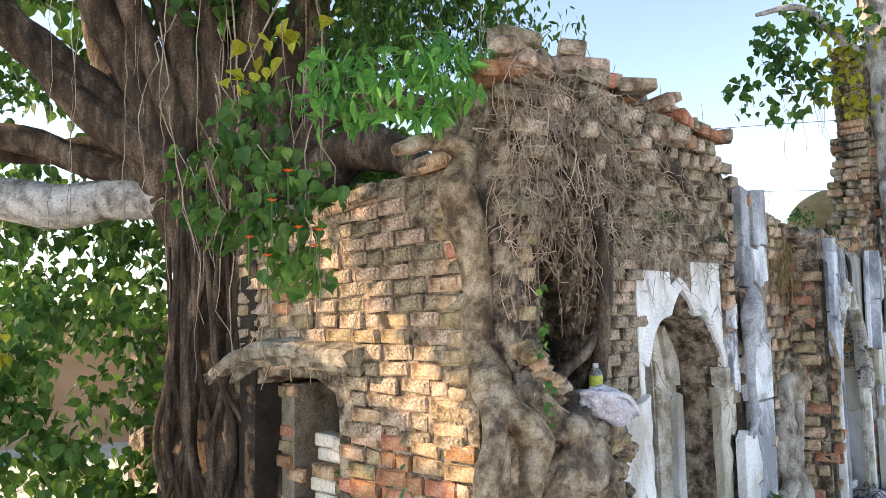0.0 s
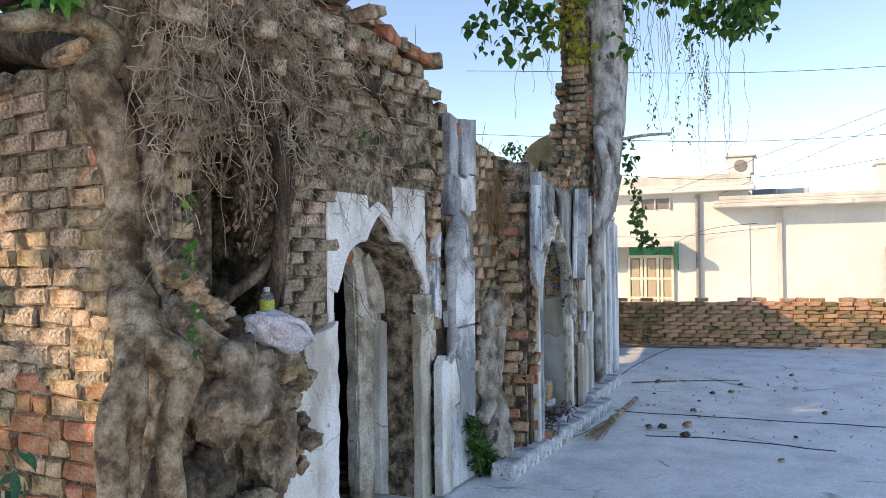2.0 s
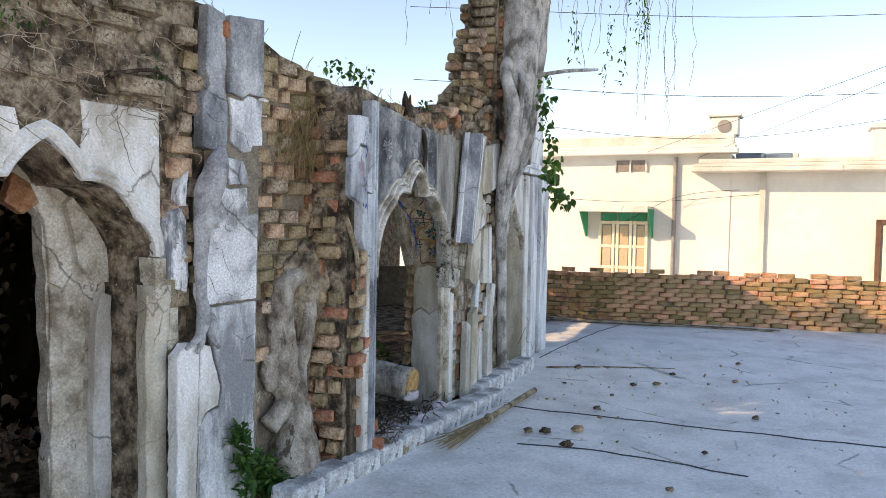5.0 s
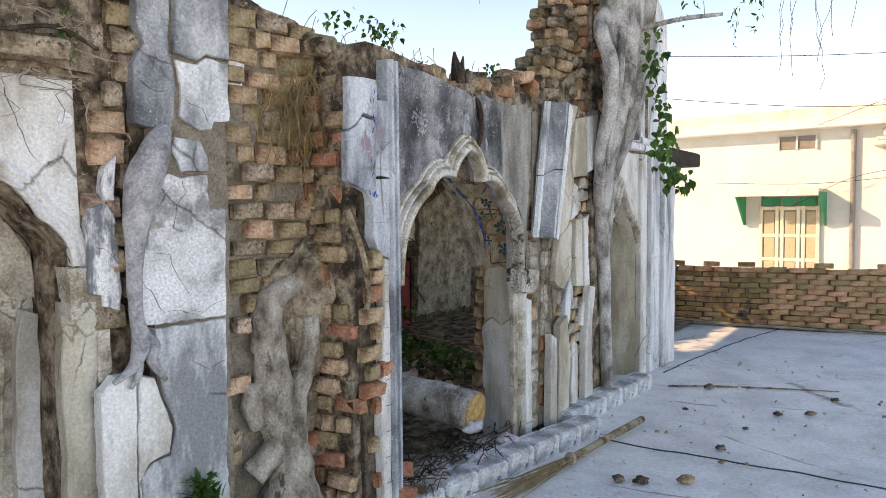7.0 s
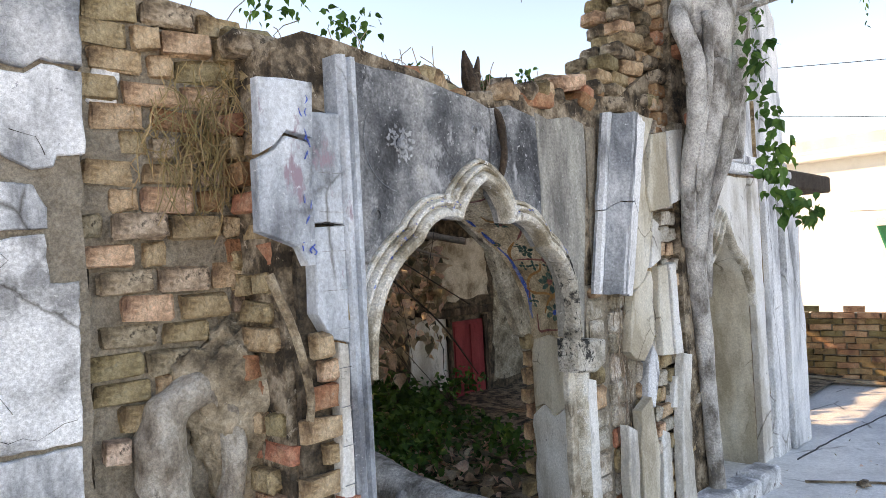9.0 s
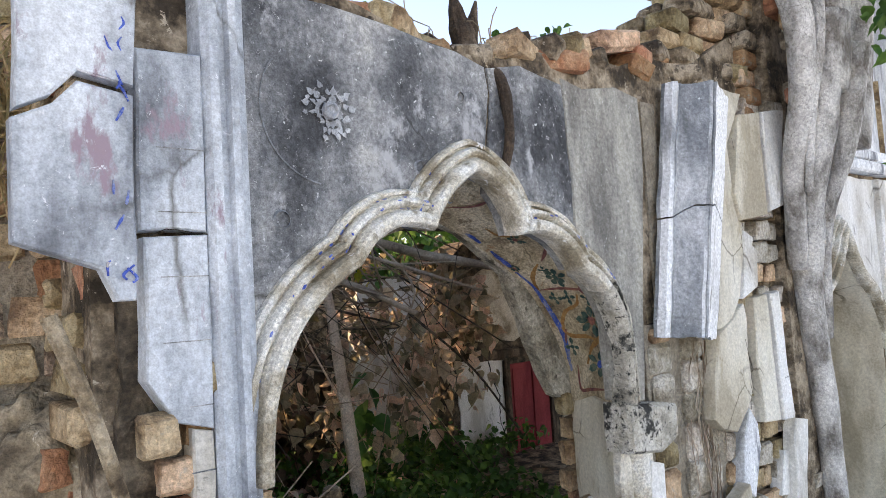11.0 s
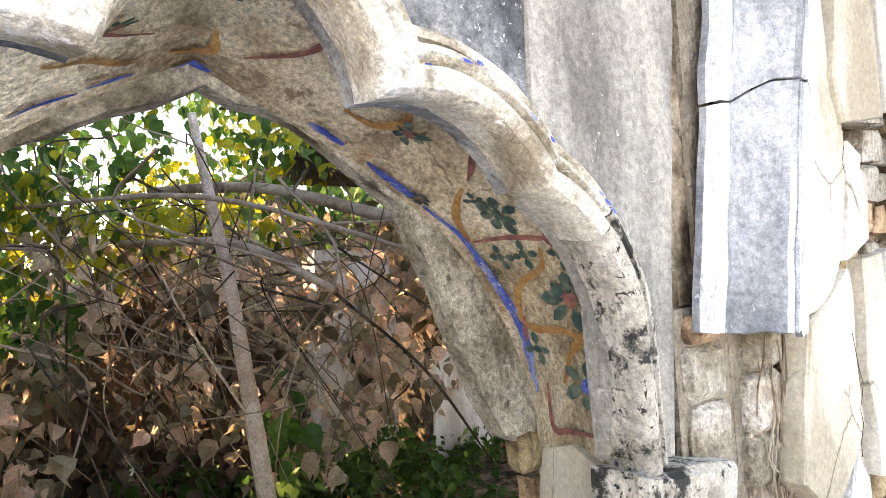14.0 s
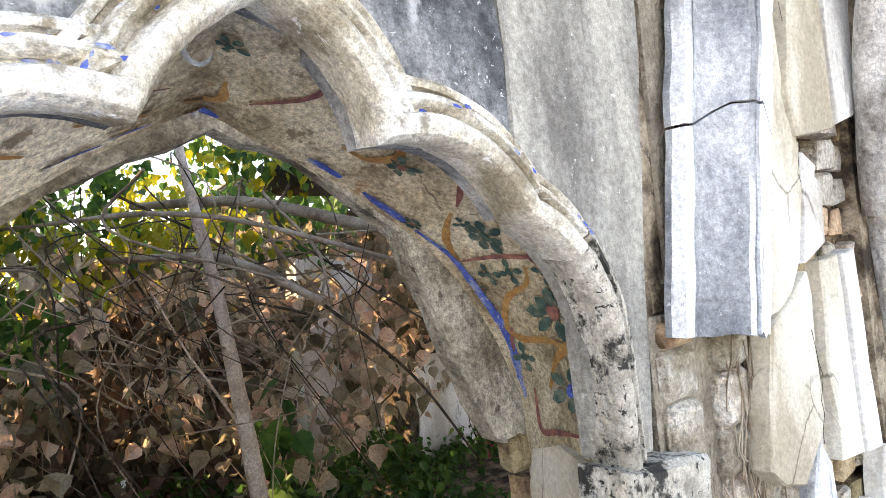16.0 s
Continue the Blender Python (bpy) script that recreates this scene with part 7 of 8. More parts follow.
stump = thing("burnt_stump", BAY_B @ pose(0.84, 0.12, 2.12), "split charred stump standing on the wall top", "stump")
for s in ([(0, 0, 0, 0.045), (0.0, 0, 0.1, 0.04), (-0.02, 0, 0.17, 0.028), (-0.035, 0, 0.24, 0.006)], [(0.01, 0, 0.0, 0.03), (0.03, 0, 0.12, 0.026), (0.06, 0, 0.23, 0.004)], [(0.01, -0.12, -0.32, 0.012), (0.02, -0.14, -0.2, 0.015), (0.02, -0.12, -0.05, 0.02), (0.0, -0.05, 0.02, 0.02)]):
    bm = bmesh.new()
    limb(bm, s, 5, 8, 0.35, 20)
    part("splinter", bm, BARK, stump)
topweeds = thing("wall_top_weeds", BAY_B, "sparse weeds along the ruined wall top", "weeds", kind="stuff")
leaves("leaf_mass", [(0.5, 0.2, 2.24, 0.12, 0.1, 0.05), (1.05, 0.2, 2.28, 0.05), (1.35, 0.2, 2.36, 0.06), (0.25, 0.2, 2.38, 0.15, 0.1, 0.08), (-0.1, 0.15, 2.35, 0.12, 0.1, 0.06)], 170, 0.03, LEAF, topweeds, seed=41)
bm = bmesh.new()
for i in range(50):
    x, y = r.uniform(-0.2, 1.6), r.uniform(0.03, 0.25)
    limb(bm, [(x, y, 2.1, 0.0015), (x + r.gauss(0, 0.03), y, 2.25, 0.001), (x + r.gauss(0, 0.05), y, r.uniform(2.22, 2.36), 0.0008)], 2, 3, 0)
part("blades", bm, TWIG, topweeds)

# ---- inside the ruin ----
room = thing("wall_inner", BAY_B @ pose(0, 3.15, 0), "rear wall of the room with peeling white plaster and a doorway", "wall", kind="structure")
# dark core colour stands in for the room's dimness
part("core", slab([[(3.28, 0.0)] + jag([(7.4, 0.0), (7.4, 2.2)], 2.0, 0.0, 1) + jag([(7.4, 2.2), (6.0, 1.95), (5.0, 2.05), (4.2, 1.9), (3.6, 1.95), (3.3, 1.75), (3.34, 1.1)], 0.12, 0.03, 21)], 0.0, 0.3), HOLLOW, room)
plaster_piece(room, "plaster_shell", [(3.36, 0.22), (3.62, 0.18), (3.92, 0.20), (3.94, 0.55), (3.88, 0.70), (3.9, 0.90), (3.40, 0.93), (3.36, 0.6)], 0.012, 0.02, PLASTER, 150, "peeling white plaster", amount=0.02)
plaster_piece(room, "plaster_shell", [(3.40, 1.08), (4.0, 1.06), (4.6, 1.10), (4.55, 1.7), (3.9, 1.75), (3.45, 1.6)], 0.010, 0.02, PLASTER_TAN, 151, "stained lime plaster", amount=0.03)
# rough plaster in a darker tone, again for the dim room
plaster_piece(room, "plaster_shell", [(4.62, 0.15), (5.9, 0.15), (6.0, 1.6), (5.3, 1.75), (4.7, 1.5)], 0.008, 0.02, INNER, 152, "stained grey plaster", amount=0.03)
crack_line(room, [(3.72, 0.92), (3.76, 0.75), (3.83, 0.6), (3.82, 0.4), (3.88, 0.22)], 0.013, 260, 0.006)
DOOR_RED = material("faded_red_door_paint", [(0.20, 0.025, 0.03), (0.36, 0.06, 0.065)], 6, bump=0.3, streak=0.3, flakes=(0.42, 0.2, 0.18), flake_scale=25, flake_at=0.66)
dr = thing("door_1", BAY_B @ pose(4.2, 3.15, 0), "faded dark-red wooden door in the room's rear wall", "door", kind="structure")
part("leaf", boxes(((-0.25, -0.03, 0.05), (0.25, 0.0, 0.86)), bevel=0.006), DOOR_RED, dr)
for x in (-0.22, 0.03):
    part("plank", boxes(((x, -0.042, 0.1), (x + 0.19, -0.03, 0.82)), bevel=0.004), DOOR_RED, dr)
part("frame", boxes(((-0.31, -0.05, 0), (-0.25, 0.0, 0.9)), ((0.25, -0.05, 0), (0.31, 0.0, 0.9)), bevel=0.006), BARK, dr)
part("lintel", boxes(((-0.75, -0.07, 0.92), (0.4, 0.0, 1.0)), bevel=0.01), BARK, dr, "dark wooden lintel")
# added slab, out of view, blocks skylight so the room stays dim
roof = thing("ceiling", BAY_B, "roof slab added out of view to darken the room behind the third arch", "ceiling", kind="structure")
part("slab", boxes(((2.35, 0.43, 2.02), (7.4, 3.14, 2.2)), bevel=0.02), NEAR_BLACK, roof)
rearlit = thing("wall_beyond", BAY_B @ pose(0, 4.3, 0), "pale whitewashed wall beyond the rear opening", "wall", kind="structure")
part("core", slab([ragged(rect(3.2, 0.0, 6.5, 1.7), 0.2, 0.03, 9)], 0.0, 0.2), PLASTER, rearlit)
backw = thing("wall_north", pose(-1.6, 9.2, 0, 0, 0, 47), "rear wall of the roofless ruin", "wall", kind="structure")
part("core", slab([[(-2.2, 0), (5.2, 0)] + jag([(5.2, 2.3), (4.0, 2.0), (3.2, 2.6), (1.5, 1.5), (0, 1.9), (-2.2, 1.6)], 0.15, 0.05, 3)], 0, 0.35), EARTH, backw)
floor_in = thing("floor", BAY_B, "earth floor of the ruin littered with leaves", "floor", kind="structure")
bm = bmesh.new()
bmesh.ops.create_grid(bm, x_segments=60, y_segments=40, size=1)
for v in bm.verts:
    x = 2.15 + v.co.x * 5.2
    y0 = 0.31 + 0.32 * max(0.0, -x)
    y = y0 + (v.co.y + 1) / 2 * (5.2 - y0)
    v.co = Vector((x, y, 0.05 + 0.03 * min(1, (v.co.y + 1) * 3) * (1 + 2 * noise.noise(Vector((x, y, 0)) * 1.3))))
fl = part("soil", bm, EARTH, floor_in, smooth=True)
litter = thing("leaf_litter", pose(1.9, 7.7, 0), "brown fallen leaves on the floor of the ruin", "leaves", kind="stuff")
leaves("leaf_mass", [(0, 0, 0.15, 1.6, 1.6, 0.12), (-1.2, -1.8, 0.15, 0.7, 0.7, 0.12)], 2600, 0.08, LEAF_DRY, litter, seed=51, droop=0.2, curl=0.6)
dead = thing("dead_branches", pose(2.1, 8.2, 0), "fallen branches with masses of withered brown leaves", "branches", kind="stuff")
r = random.Random(61)
cl = []
while len(cl) < 60:
    x, y = r.uniform(-1.6, 0.7), r.uniform(-0.7, 1.5)
    if 0.45 * (1.53 - x) + 0.89 * (y + 2.96) > 3.45:
        cl.append((x, y, r.uniform(0.45, 1.85), 0.22, 0.2, 0.2))
cl += [(-0.75, -0.5, 0.5, 0.25, 0.2, 0.35), (-0.95, -0.4, 0.9, 0.2, 0.2, 0.3)]
leaves("leaf_mass", cl, 1300, 0.105, LEAF_DRY, dead, seed=62, droop=1.25, curl=0.9)
leaves("leaf_mass", cl, 500, 0.07, LEAF_DRY, dead, seed=63, droop=0.8, curl=1.2)
# backing of dark leaves stands in for deep shade behind the pale ones
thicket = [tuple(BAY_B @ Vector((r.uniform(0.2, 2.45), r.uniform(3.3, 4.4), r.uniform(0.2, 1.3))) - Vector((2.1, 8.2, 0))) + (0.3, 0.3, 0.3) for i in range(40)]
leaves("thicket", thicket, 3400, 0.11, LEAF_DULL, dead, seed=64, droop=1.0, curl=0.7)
for i in range(115):
    bm = bmesh.new()
    x, y, z = r.uniform(-1.1, 0.5), r.uniform(-0.7, 0.7), r.uniform(1.2, 2.1)
    w = r.choice((0.003, 0.004, 0.005, 0.008))
    limb(bm, [(x, y, z, w), (x + r.uniform(-0.3, 0.5), y + r.uniform(-0.3, 0.3), z - r.uniform(0.0, 0.4), w * 0.8), (x + r.uniform(-0.3, 0.8), y + r.uniform(-0.3, 0.3), z - r.uniform(0.1, 0.9), w * 0.5)], 5, 5, 0.2)
    part("twig", bm, TWIG if i % 3 else BARK, dead)
for s in ([(-0.8, 0.4, 1.98, 0.02), (-0.1, 0.3, 1.92, 0.028), (0.5, 0.2, 1.74, 0.03), (1.0, 0.1, 1.62, 0.025)], [(-1.0, -0.3, 1.85, 0.008), (0.0, -0.4, 1.8, 0.012), (0.9, -0.3, 1.5, 0.008)], [(0.6, -0.6, 1.4, 0.015), (0.0, -0.2, 1.62, 0.02), (-0.9, 0.3, 1.7, 0.02)]):
    bm = bmesh.new()
    limb(bm, s, 6, 8, 0.35)
    part("branch", bm, TWIG, dead, smooth=True)
ROOT_PINK = material("pinkish_bare_wood", [(0.48, 0.36, 0.28), (0.68, 0.54, 0.44), (0.76, 0.64, 0.54)], 9, bump=0.5, spots=(0.25, 0.19, 0.15), spot_scale=22, spot_at=0.64)
pole = thing("bare_pole", BAY_B, "bare pale branch leaning upright inside the arch", "branch")
bm = bmesh.new()
limb(bm, [(1.79, 2.20, 0.04, 0.043), (1.73, 2.20, 0.5, 0.041), (1.67, 2.20, 1.0, 0.036), (1.61, 2.20, 1.47, 0.028), (1.55, 2.20, 1.8, 0.024), (1.49, 2.20, 2.16, 0.018)], 6, 9, 0.1, 16)
part("stem", bm, ROOT_PINK, pole, smooth=True)
bm = bmesh.new()
limb(bm, [(1.68, 2.18, 0.85, 0.007), (1.55, 2.14, 1.05, 0.006), (1.42, 2.1, 1.25, 0.005), (1.3, 2.1, 1.5, 0.004)], 5, 7, 0.1)
part("side_stem", bm, ROOT_PINK, pole, smooth=True)
floorherbs = thing("floor_herbs", BAY_B @ pose(2.1, 1.5, 0), "dark green herbs on the earth floor behind the log", "plants", kind="stuff")
leaves("leaf_mass", [(r.uniform(-0.8, 1.0), r.uniform(-0.4, 1.0), r.uniform(0.12, 0.45), 0.25, 0.25, 0.18) for i in range(20)], 1500, 0.055, LEAF, floorherbs, seed=264, droop=0.4)
herbs = thing("herb_patch", pose(2.5, 8.9, 0), "low green herbs growing on the ruin's floor", "plants", kind="stuff")
leaves("leaf_mass", [(r.uniform(-0.8, 0.5), r.uniform(-1.2, 1.2), r.uniform(0.1, 0.42), 0.25, 0.25, 0.14) for i in range(30)] + [(r.uniform(-2.0, 0.2), r.uniform(-0.6, 1.6), r.uniform(0.1, 0.35), 0.3, 0.3, 0.14) for i in range(22)], 4400, 0.055, LEAF, herbs, seed=64, droop=0.4)
leaves("broad_leaves", [(-0.05, 0.3, 0.45, 0.1), (-0.35, -0.6, 0.75, 0.15, 0.15, 0.5)], 40, 0.12, LEAF, herbs, seed=65, droop=0.3)
innervine = thing("inner_creeper", pose(0.9, 7.9, 0), "green creeper hanging over the rear of the ruin", "vine")
leaves("leaf_mass", [(r.uniform(-0.8, 0.4), r.uniform(-0.6, 0.9), r.uniform(0.2, 2.2), 0.25, 0.2, 0.3) for i in range(26)], 1500, 0.085, LEAF, innervine, seed=66)
# yellow leaves in this creeper put the backlight into the leaf colour
leaves("yellow_leaves", [(-0.3, 0.5, 1.7, 0.35), (0.2, 0.6, 1.75, 0.3), (0.6, 0.9, 1.9, 0.4, 0.3, 0.15)], 260, 0.07, LEAF_YELLOW, innervine, seed=67)
leaves("leaf_mass", [(r.uniform(-1.7, 1.3), r.uniform(1.3, 3.2), r.uniform(1.5, 3.2), 0.35, 0.35, 0.3) for i in range(34)], 1300, 0.085, LEAF, innervine, seed=165)
leaves("yellow_leaves", [(r.uniform(-1.5, 0.6), r.uniform(1.0, 2.6), r.uniform(1.7, 2.6), 0.3, 0.3, 0.2) for i in range(9)], 500, 0.07, LEAF_YELLOW, innervine, seed=166)
bright = [tuple(BAY_B @ Vector((r.uniform(0.6, 2.4), r.uniform(2.4, 4.0), r.uniform(1.75, 2.75))) - Vector((0.9, 7.9, 0))) + (0.28, 0.28, 0.22) for i in range(26)]
leaves("leaf_mass", bright, 800, 0.075, LEAF, innervine, seed=167)
leaves("yellow_leaves", bright, 800, 0.07, LEAF_YELLOW, innervine, seed=168)
for i in range(14):
    bm = bmesh.new()
    hanging(bm, r.uniform(-0.8, 0.4), r.uniform(-0.6, 0.9), 2.2, 1.6, r, 0.006, 0.1)
    part("stem", bm, TWIG, innervine)
grove = thing("grove", pose(0.5, 13.5, 0), "dense green trees behind the ruin", "trees", kind="stuff")
leaves("leaf_mass", [(r.uniform(-5.5, 2.2), r.uniform(-2, 2.5), r.uniform(0.4, 2.6), 0.7, 0.7, 0.5) for i in range(46)], 5200, 0.15, LEAF, grove, seed=68)
for x, y in ((-4, 0.5), (-2.4, -0.8), (-0.6, 0.6), (1.0, 0.3)):
    bm = bmesh.new()
    limb(bm, [(x, y, 0, 0.14), (x + 0.1, y, 1.2, 0.11), (x - 0.1, y, 2.6, 0.07)], 5, 8, 0.2)
    part("trunk", bm, BARK, grove, smooth=True)

# ---- under the second arch ----
LOGEND = material("cut_log_face", [(0.42, 0.22, 0.08), (0.60, 0.38, 0.16), (0.66, 0.46, 0.22)], 14, bump=0.3)
log = thing("felled_log", BAY_B, "sawn tree log lying through the arch, pale orange cut end", "log")
bm = bmesh.new()
axis = [(1.0, 0.12, 0.265, 0.125), (0.99, 0.4, 0.30, 0.12), (0.97, 0.8, 0.36, 0.12), (0.93, 1.2, 0.43, 0.15), (0.85, 1.6, 0.48, 0.18)]
limb(bm, axis, 6, 16, 0.12, 6)
part("trunk", bm, BARK_GREY, log, smooth=True)
bm = bmesh.new()
d = (Vector(axis[0][:3]) - Vector(axis[1][:3])).normalized()
m = d.to_track_quat("Z", "Y").to_matrix().to_4x4()
m.translation = Vector(axis[0][:3]) + d * 0.004
bmesh.ops.create_cone(bm, cap_ends=True, segments=26, radius1=0.119, radius2=0.114, depth=0.02, matrix=m)
part("cut_face", bm, LOGEND, log, "pale orange sawn end")
bm = bmesh.new()
limb(bm, [(0.9, 0.7, 0.38, 0.05), (0.75, 0.65, 0.28, 0.04), (0.6, 0.5, 0.15, 0.03), (0.5, 0.4, 0.06, 0.02)], 5, 8, 0.2)
part("branch_stub", bm, BARK_GREY, log, smooth=True)
bm = bmesh.new()
limb(bm, [(0.93, 1.2, 0.44, 0.07), (0.96, 1.2, 0.62, 0.05), (0.95, 1.18, 0.74, 0.035)], 5, 8, 0.25)
part("branch_stub", bm, ROOT, log, "split pale stub", smooth=True)
twigs = thing("twig_pile", BAY_B, "heap of dark twigs and rubbish at the arch's foot", "twigs", kind="stuff")
bm = bmesh.new()
r = random.Random(71)
for i in range(190):
    x, y, z = r.uniform(0.15, 1.25), r.uniform(-0.12, 0.35), r.uniform(0.02, 0.16)
    a, ln = r.uniform(0, 6.28), r.uniform(0.08, 0.3)
    limb(bm, [(x, y, z, 0.005), (x + ln * 0.5 * math.cos(a), y + ln * 0.25 * math.sin(a), z + r.uniform(-0.01, 0.05), 0.004), (x + ln * math.cos(a), y + ln * 0.5 * math.sin(a), max(0.01, z + r.uniform(-0.05, 0.06)), 0.002)], 2, 4, 0)
part("twigs", bm, BARK, twigs)
for i, (x, y, z) in enumerate(((0.75, -0.05, 0.1), (1.05, -0.08, 0.12), (0.95, 0.1, 0.2), (0.5, 0.0, 0.08))):
    lump("scrap", twigs, (x, y, z), (0.07, 0.05, 0.035), CLOTH, i, rough=0.6, sub=3)
for i, (x, y, z, a) in enumerate(((0.12, -0.02, 0.1, 30), (0.25, -0.08, 0.05, -20), (0.18, 0.1, 0.17, 70), (1.2, -0.1, 0.05, 10))):
    b = thing("loose_brick", BAY_B @ pose(x, y, z, 10, 20, a), "broken orange-brown brick lying at the arch's foot", "brick", "loose bricks under the arch")
    bm = bmesh.new()
    box(bm, (-0.11, -0.055, -0.037), (0.11, 0.055, 0.037), bevel=0.01)
    part("body", bm, BRICK if i % 2 else BRICK_RED, b)
inshrub = thing("inner_shrub", BAY_B @ pose(0.5, 1.2, 0), "dark green shrub growing inside the arch", "shrub")
leaves("leaf_mass", [(0, 0, 0.5, 0.35, 0.3, 0.4), (0.4, 0.3, 0.4, 0.3)], 420, 0.055, LEAF, inshrub, seed=72)
bm = bmesh.new()
for i in range(8):
    limb(bm, [(0, 0, 0, 0.01), (r.uniform(-0.2, 0.3), 0, 0.4, 0.006), (r.uniform(-0.4, 0.5), r.uniform(-0.3, 0.3), 0.85, 0.003)], 4, 5, 0)
part("stems", bm, TWIG, inshrub)
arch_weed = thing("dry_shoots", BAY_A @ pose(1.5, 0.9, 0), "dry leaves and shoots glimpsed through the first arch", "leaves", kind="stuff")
# dark leaf tone carries the shade inside the arch
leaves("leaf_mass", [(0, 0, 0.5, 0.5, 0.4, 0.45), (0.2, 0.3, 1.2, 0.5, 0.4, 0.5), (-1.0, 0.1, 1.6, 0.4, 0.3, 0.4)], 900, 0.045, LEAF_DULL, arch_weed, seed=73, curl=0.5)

# ---- kerb, broom, yard litter ----
kerb = thing("kerb", BAY_B, "low whitewashed masonry kerb along the facade", "kerb", kind="structure")
for (s0, d0), (s1, d1) in (((-0.75, 0.02), (1.84, 0.36)), ((1.78, 0.16), (3.2, 0.26))):
    n = int((s1 - s0) / 0.24)
    for i in range(n):
        a, b = i / n, (i + 1) / n
        bm = bmesh.new()
        ln = (s1 - s0) / n
        box(bm, (0, 0, -0.03), (ln - 0.006, 0.17, 0.115 + rng.uniform(-0.012, 0.008)), bevel=0.016)
        bmesh.ops.subdivide_edges(bm, edges=bm.edges[:], cuts=1)
        for v in bm.verts:
            v.co += noise.noise_vector(v.co * 14 + Vector((i * 1.7, s0, 0))) * 0.007
        part("kerb_stone", bm, KERB, kerb, m=pose(s0 + (s1 - s0) * a, -(d0 + (d1 - d0) * a), 0, 0, 0, -math.degrees(math.atan2(d1 - d0, s1 - s0))))
broom = thing("reed_broom", BAY_B, "bundle of thin brown reeds tied to a pale stick", "broom")
bm = bmesh.new()
limb(bm, [(1.0, -0.42, 0.05, 0.018), (1.6, -0.48, 0.05, 0.022), (2.08, -0.54, 0.06, 0.024)], 4, 8, 0.1)
part("stick", bm, ROOT, broom)
bm = bmesh.new()
for i in range(50):
    a = r.gauss(0, 0.03)
    limb(bm, [(1.35 + r.uniform(-0.1, 0.1), -0.455 + r.gauss(0, 0.012), 0.045 + r.gauss(0, 0.01), 0.002), (0.9, -0.40 + a, 0.035 + r.uniform(-0.02, 0.03), 0.002), (0.5 + r.uniform(-0.1, 0.15), -0.34 + a * 2.6, 0.02 + r.uniform(0, 0.02), 0.0015)], 2, 3, 0)
part("reeds", bm, STRAW, broom)
bm = bmesh.new()
lathe(bm, [(0.034, -0.012), (0.038, 0), (0.034, 0.012)], 10, pose(1.15, -0.43, 0.045, 0, 90, -7))
part("binding", bm, TWIG, broom)
for i, (x, y, s) in enumerate(((4.86, 6.14, 0.03), (5.58, 6.79, 0.03), (5.81, 6.77, 0.035), (4.08, 5.7, 0.035), (4.19, 5.66, 0.04), (4.43, 5.64, 0.045), (5.44, 7.58, 0.04), (4.2, 5.35, 0.04), (4.75, 5.9, 0.02), (5.2, 6.5, 0.02), (6.2, 7.1, 0.03), (4.4, 4.5, 0.025), (5.9, 5.6, 0.03), (5.0, 5.0, 0.02), (6.6, 6.7, 0.03), (7.2, 7.4, 0.03), (5.0, 7.0, 0.02), (4.6, 6.5, 0.018))):
    c = thing("rubble_chip", pose(x, y, 0.01), "small dark chip of rubble on the concrete", "stone", "chips on the yard")
    lump("body", c, (0, 0, s * 0.4), (s, s * 0.8, s * 0.5), (EARTH, BARK, BRICK)[i % 3], i, rough=0.5, sub=2)
straw = thing("thin_stick", pose(5.5, 7.6, 0), "thin pale stick lying on the concrete", "stick")
bm = bmesh.new()
limb(bm, [(-0.35, 0.1, 0.012, 0.008), (0.2, 0.0, 0.012, 0.008), (0.9, -0.25, 0.015, 0.005)], 4, 6, 0.1)
part("body", bm, ROOT, straw)
yardleaves = thing("yard_litter", pose(5.2, 6.2, 0), "scattered dry leaf scraps on the concrete yard", "leaves", kind="stuff")
leaves("leaf_mass", [(0.3, 0.5, 0.02, 2.6, 2.4, 0.005)], 150, 0.028, LEAF_DRY, yardleaves, seed=81, droop=0.0, curl=0.4)
CRACK = material("dark_crack", [(0.05, 0.05, 0.05), (0.09, 0.09, 0.09)], 10, bump=0)
for pts in ([(4.2, 6.45), (4.45, 6.22), (4.84, 5.93), (5.44, 5.48), (6.2, 4.9), (7.2, 4.3)], [(5.3, 8.2), (5.9, 8.85), (6.7, 9.6), (7.6, 10.36)], [(3.9, 5.5), (4.4, 5.2), (5.0, 4.6)]):
    c = thing("yard_crack", pose(0, 0, 0), "long dark crack in the concrete", "crack", kind="structure")
    bm = bmesh.new()
    q = smooth_path([(x, y) for x, y in pts], 8)
    tube(bm, [(float(p[0]) + 0.02 * noise.noise(Vector((p[0] * 6, p[1] * 6, 0))), float(p[1]) + 0.03 * noise.noise(Vector((p[0] * 5, p[1] * 5, 3))), 0.012 + 0.014 * noise.noise(Vector((p[0] * 0.5, p[1] * 0.5, 0))) - 0.010) for p in q], 0.006, 5)
    part("line", bm, CRACK, c)

# ---- far boundary wall ----
wall_f = thing("wall_boundary", FAR, "low boundary wall of loosely stacked orange bricks", "wall", kind="structure")
part("core", boxes(((-4, 0.05, 0), (13, 0.22, 0.70))), MORTAR, wall_f)
shapes = brick_shapes(0.205, 0.062, 0.05, 90, BRICK_FAR, 6, 0.007)
r = random.Random(91)
made = 0
joined = bmesh.new()
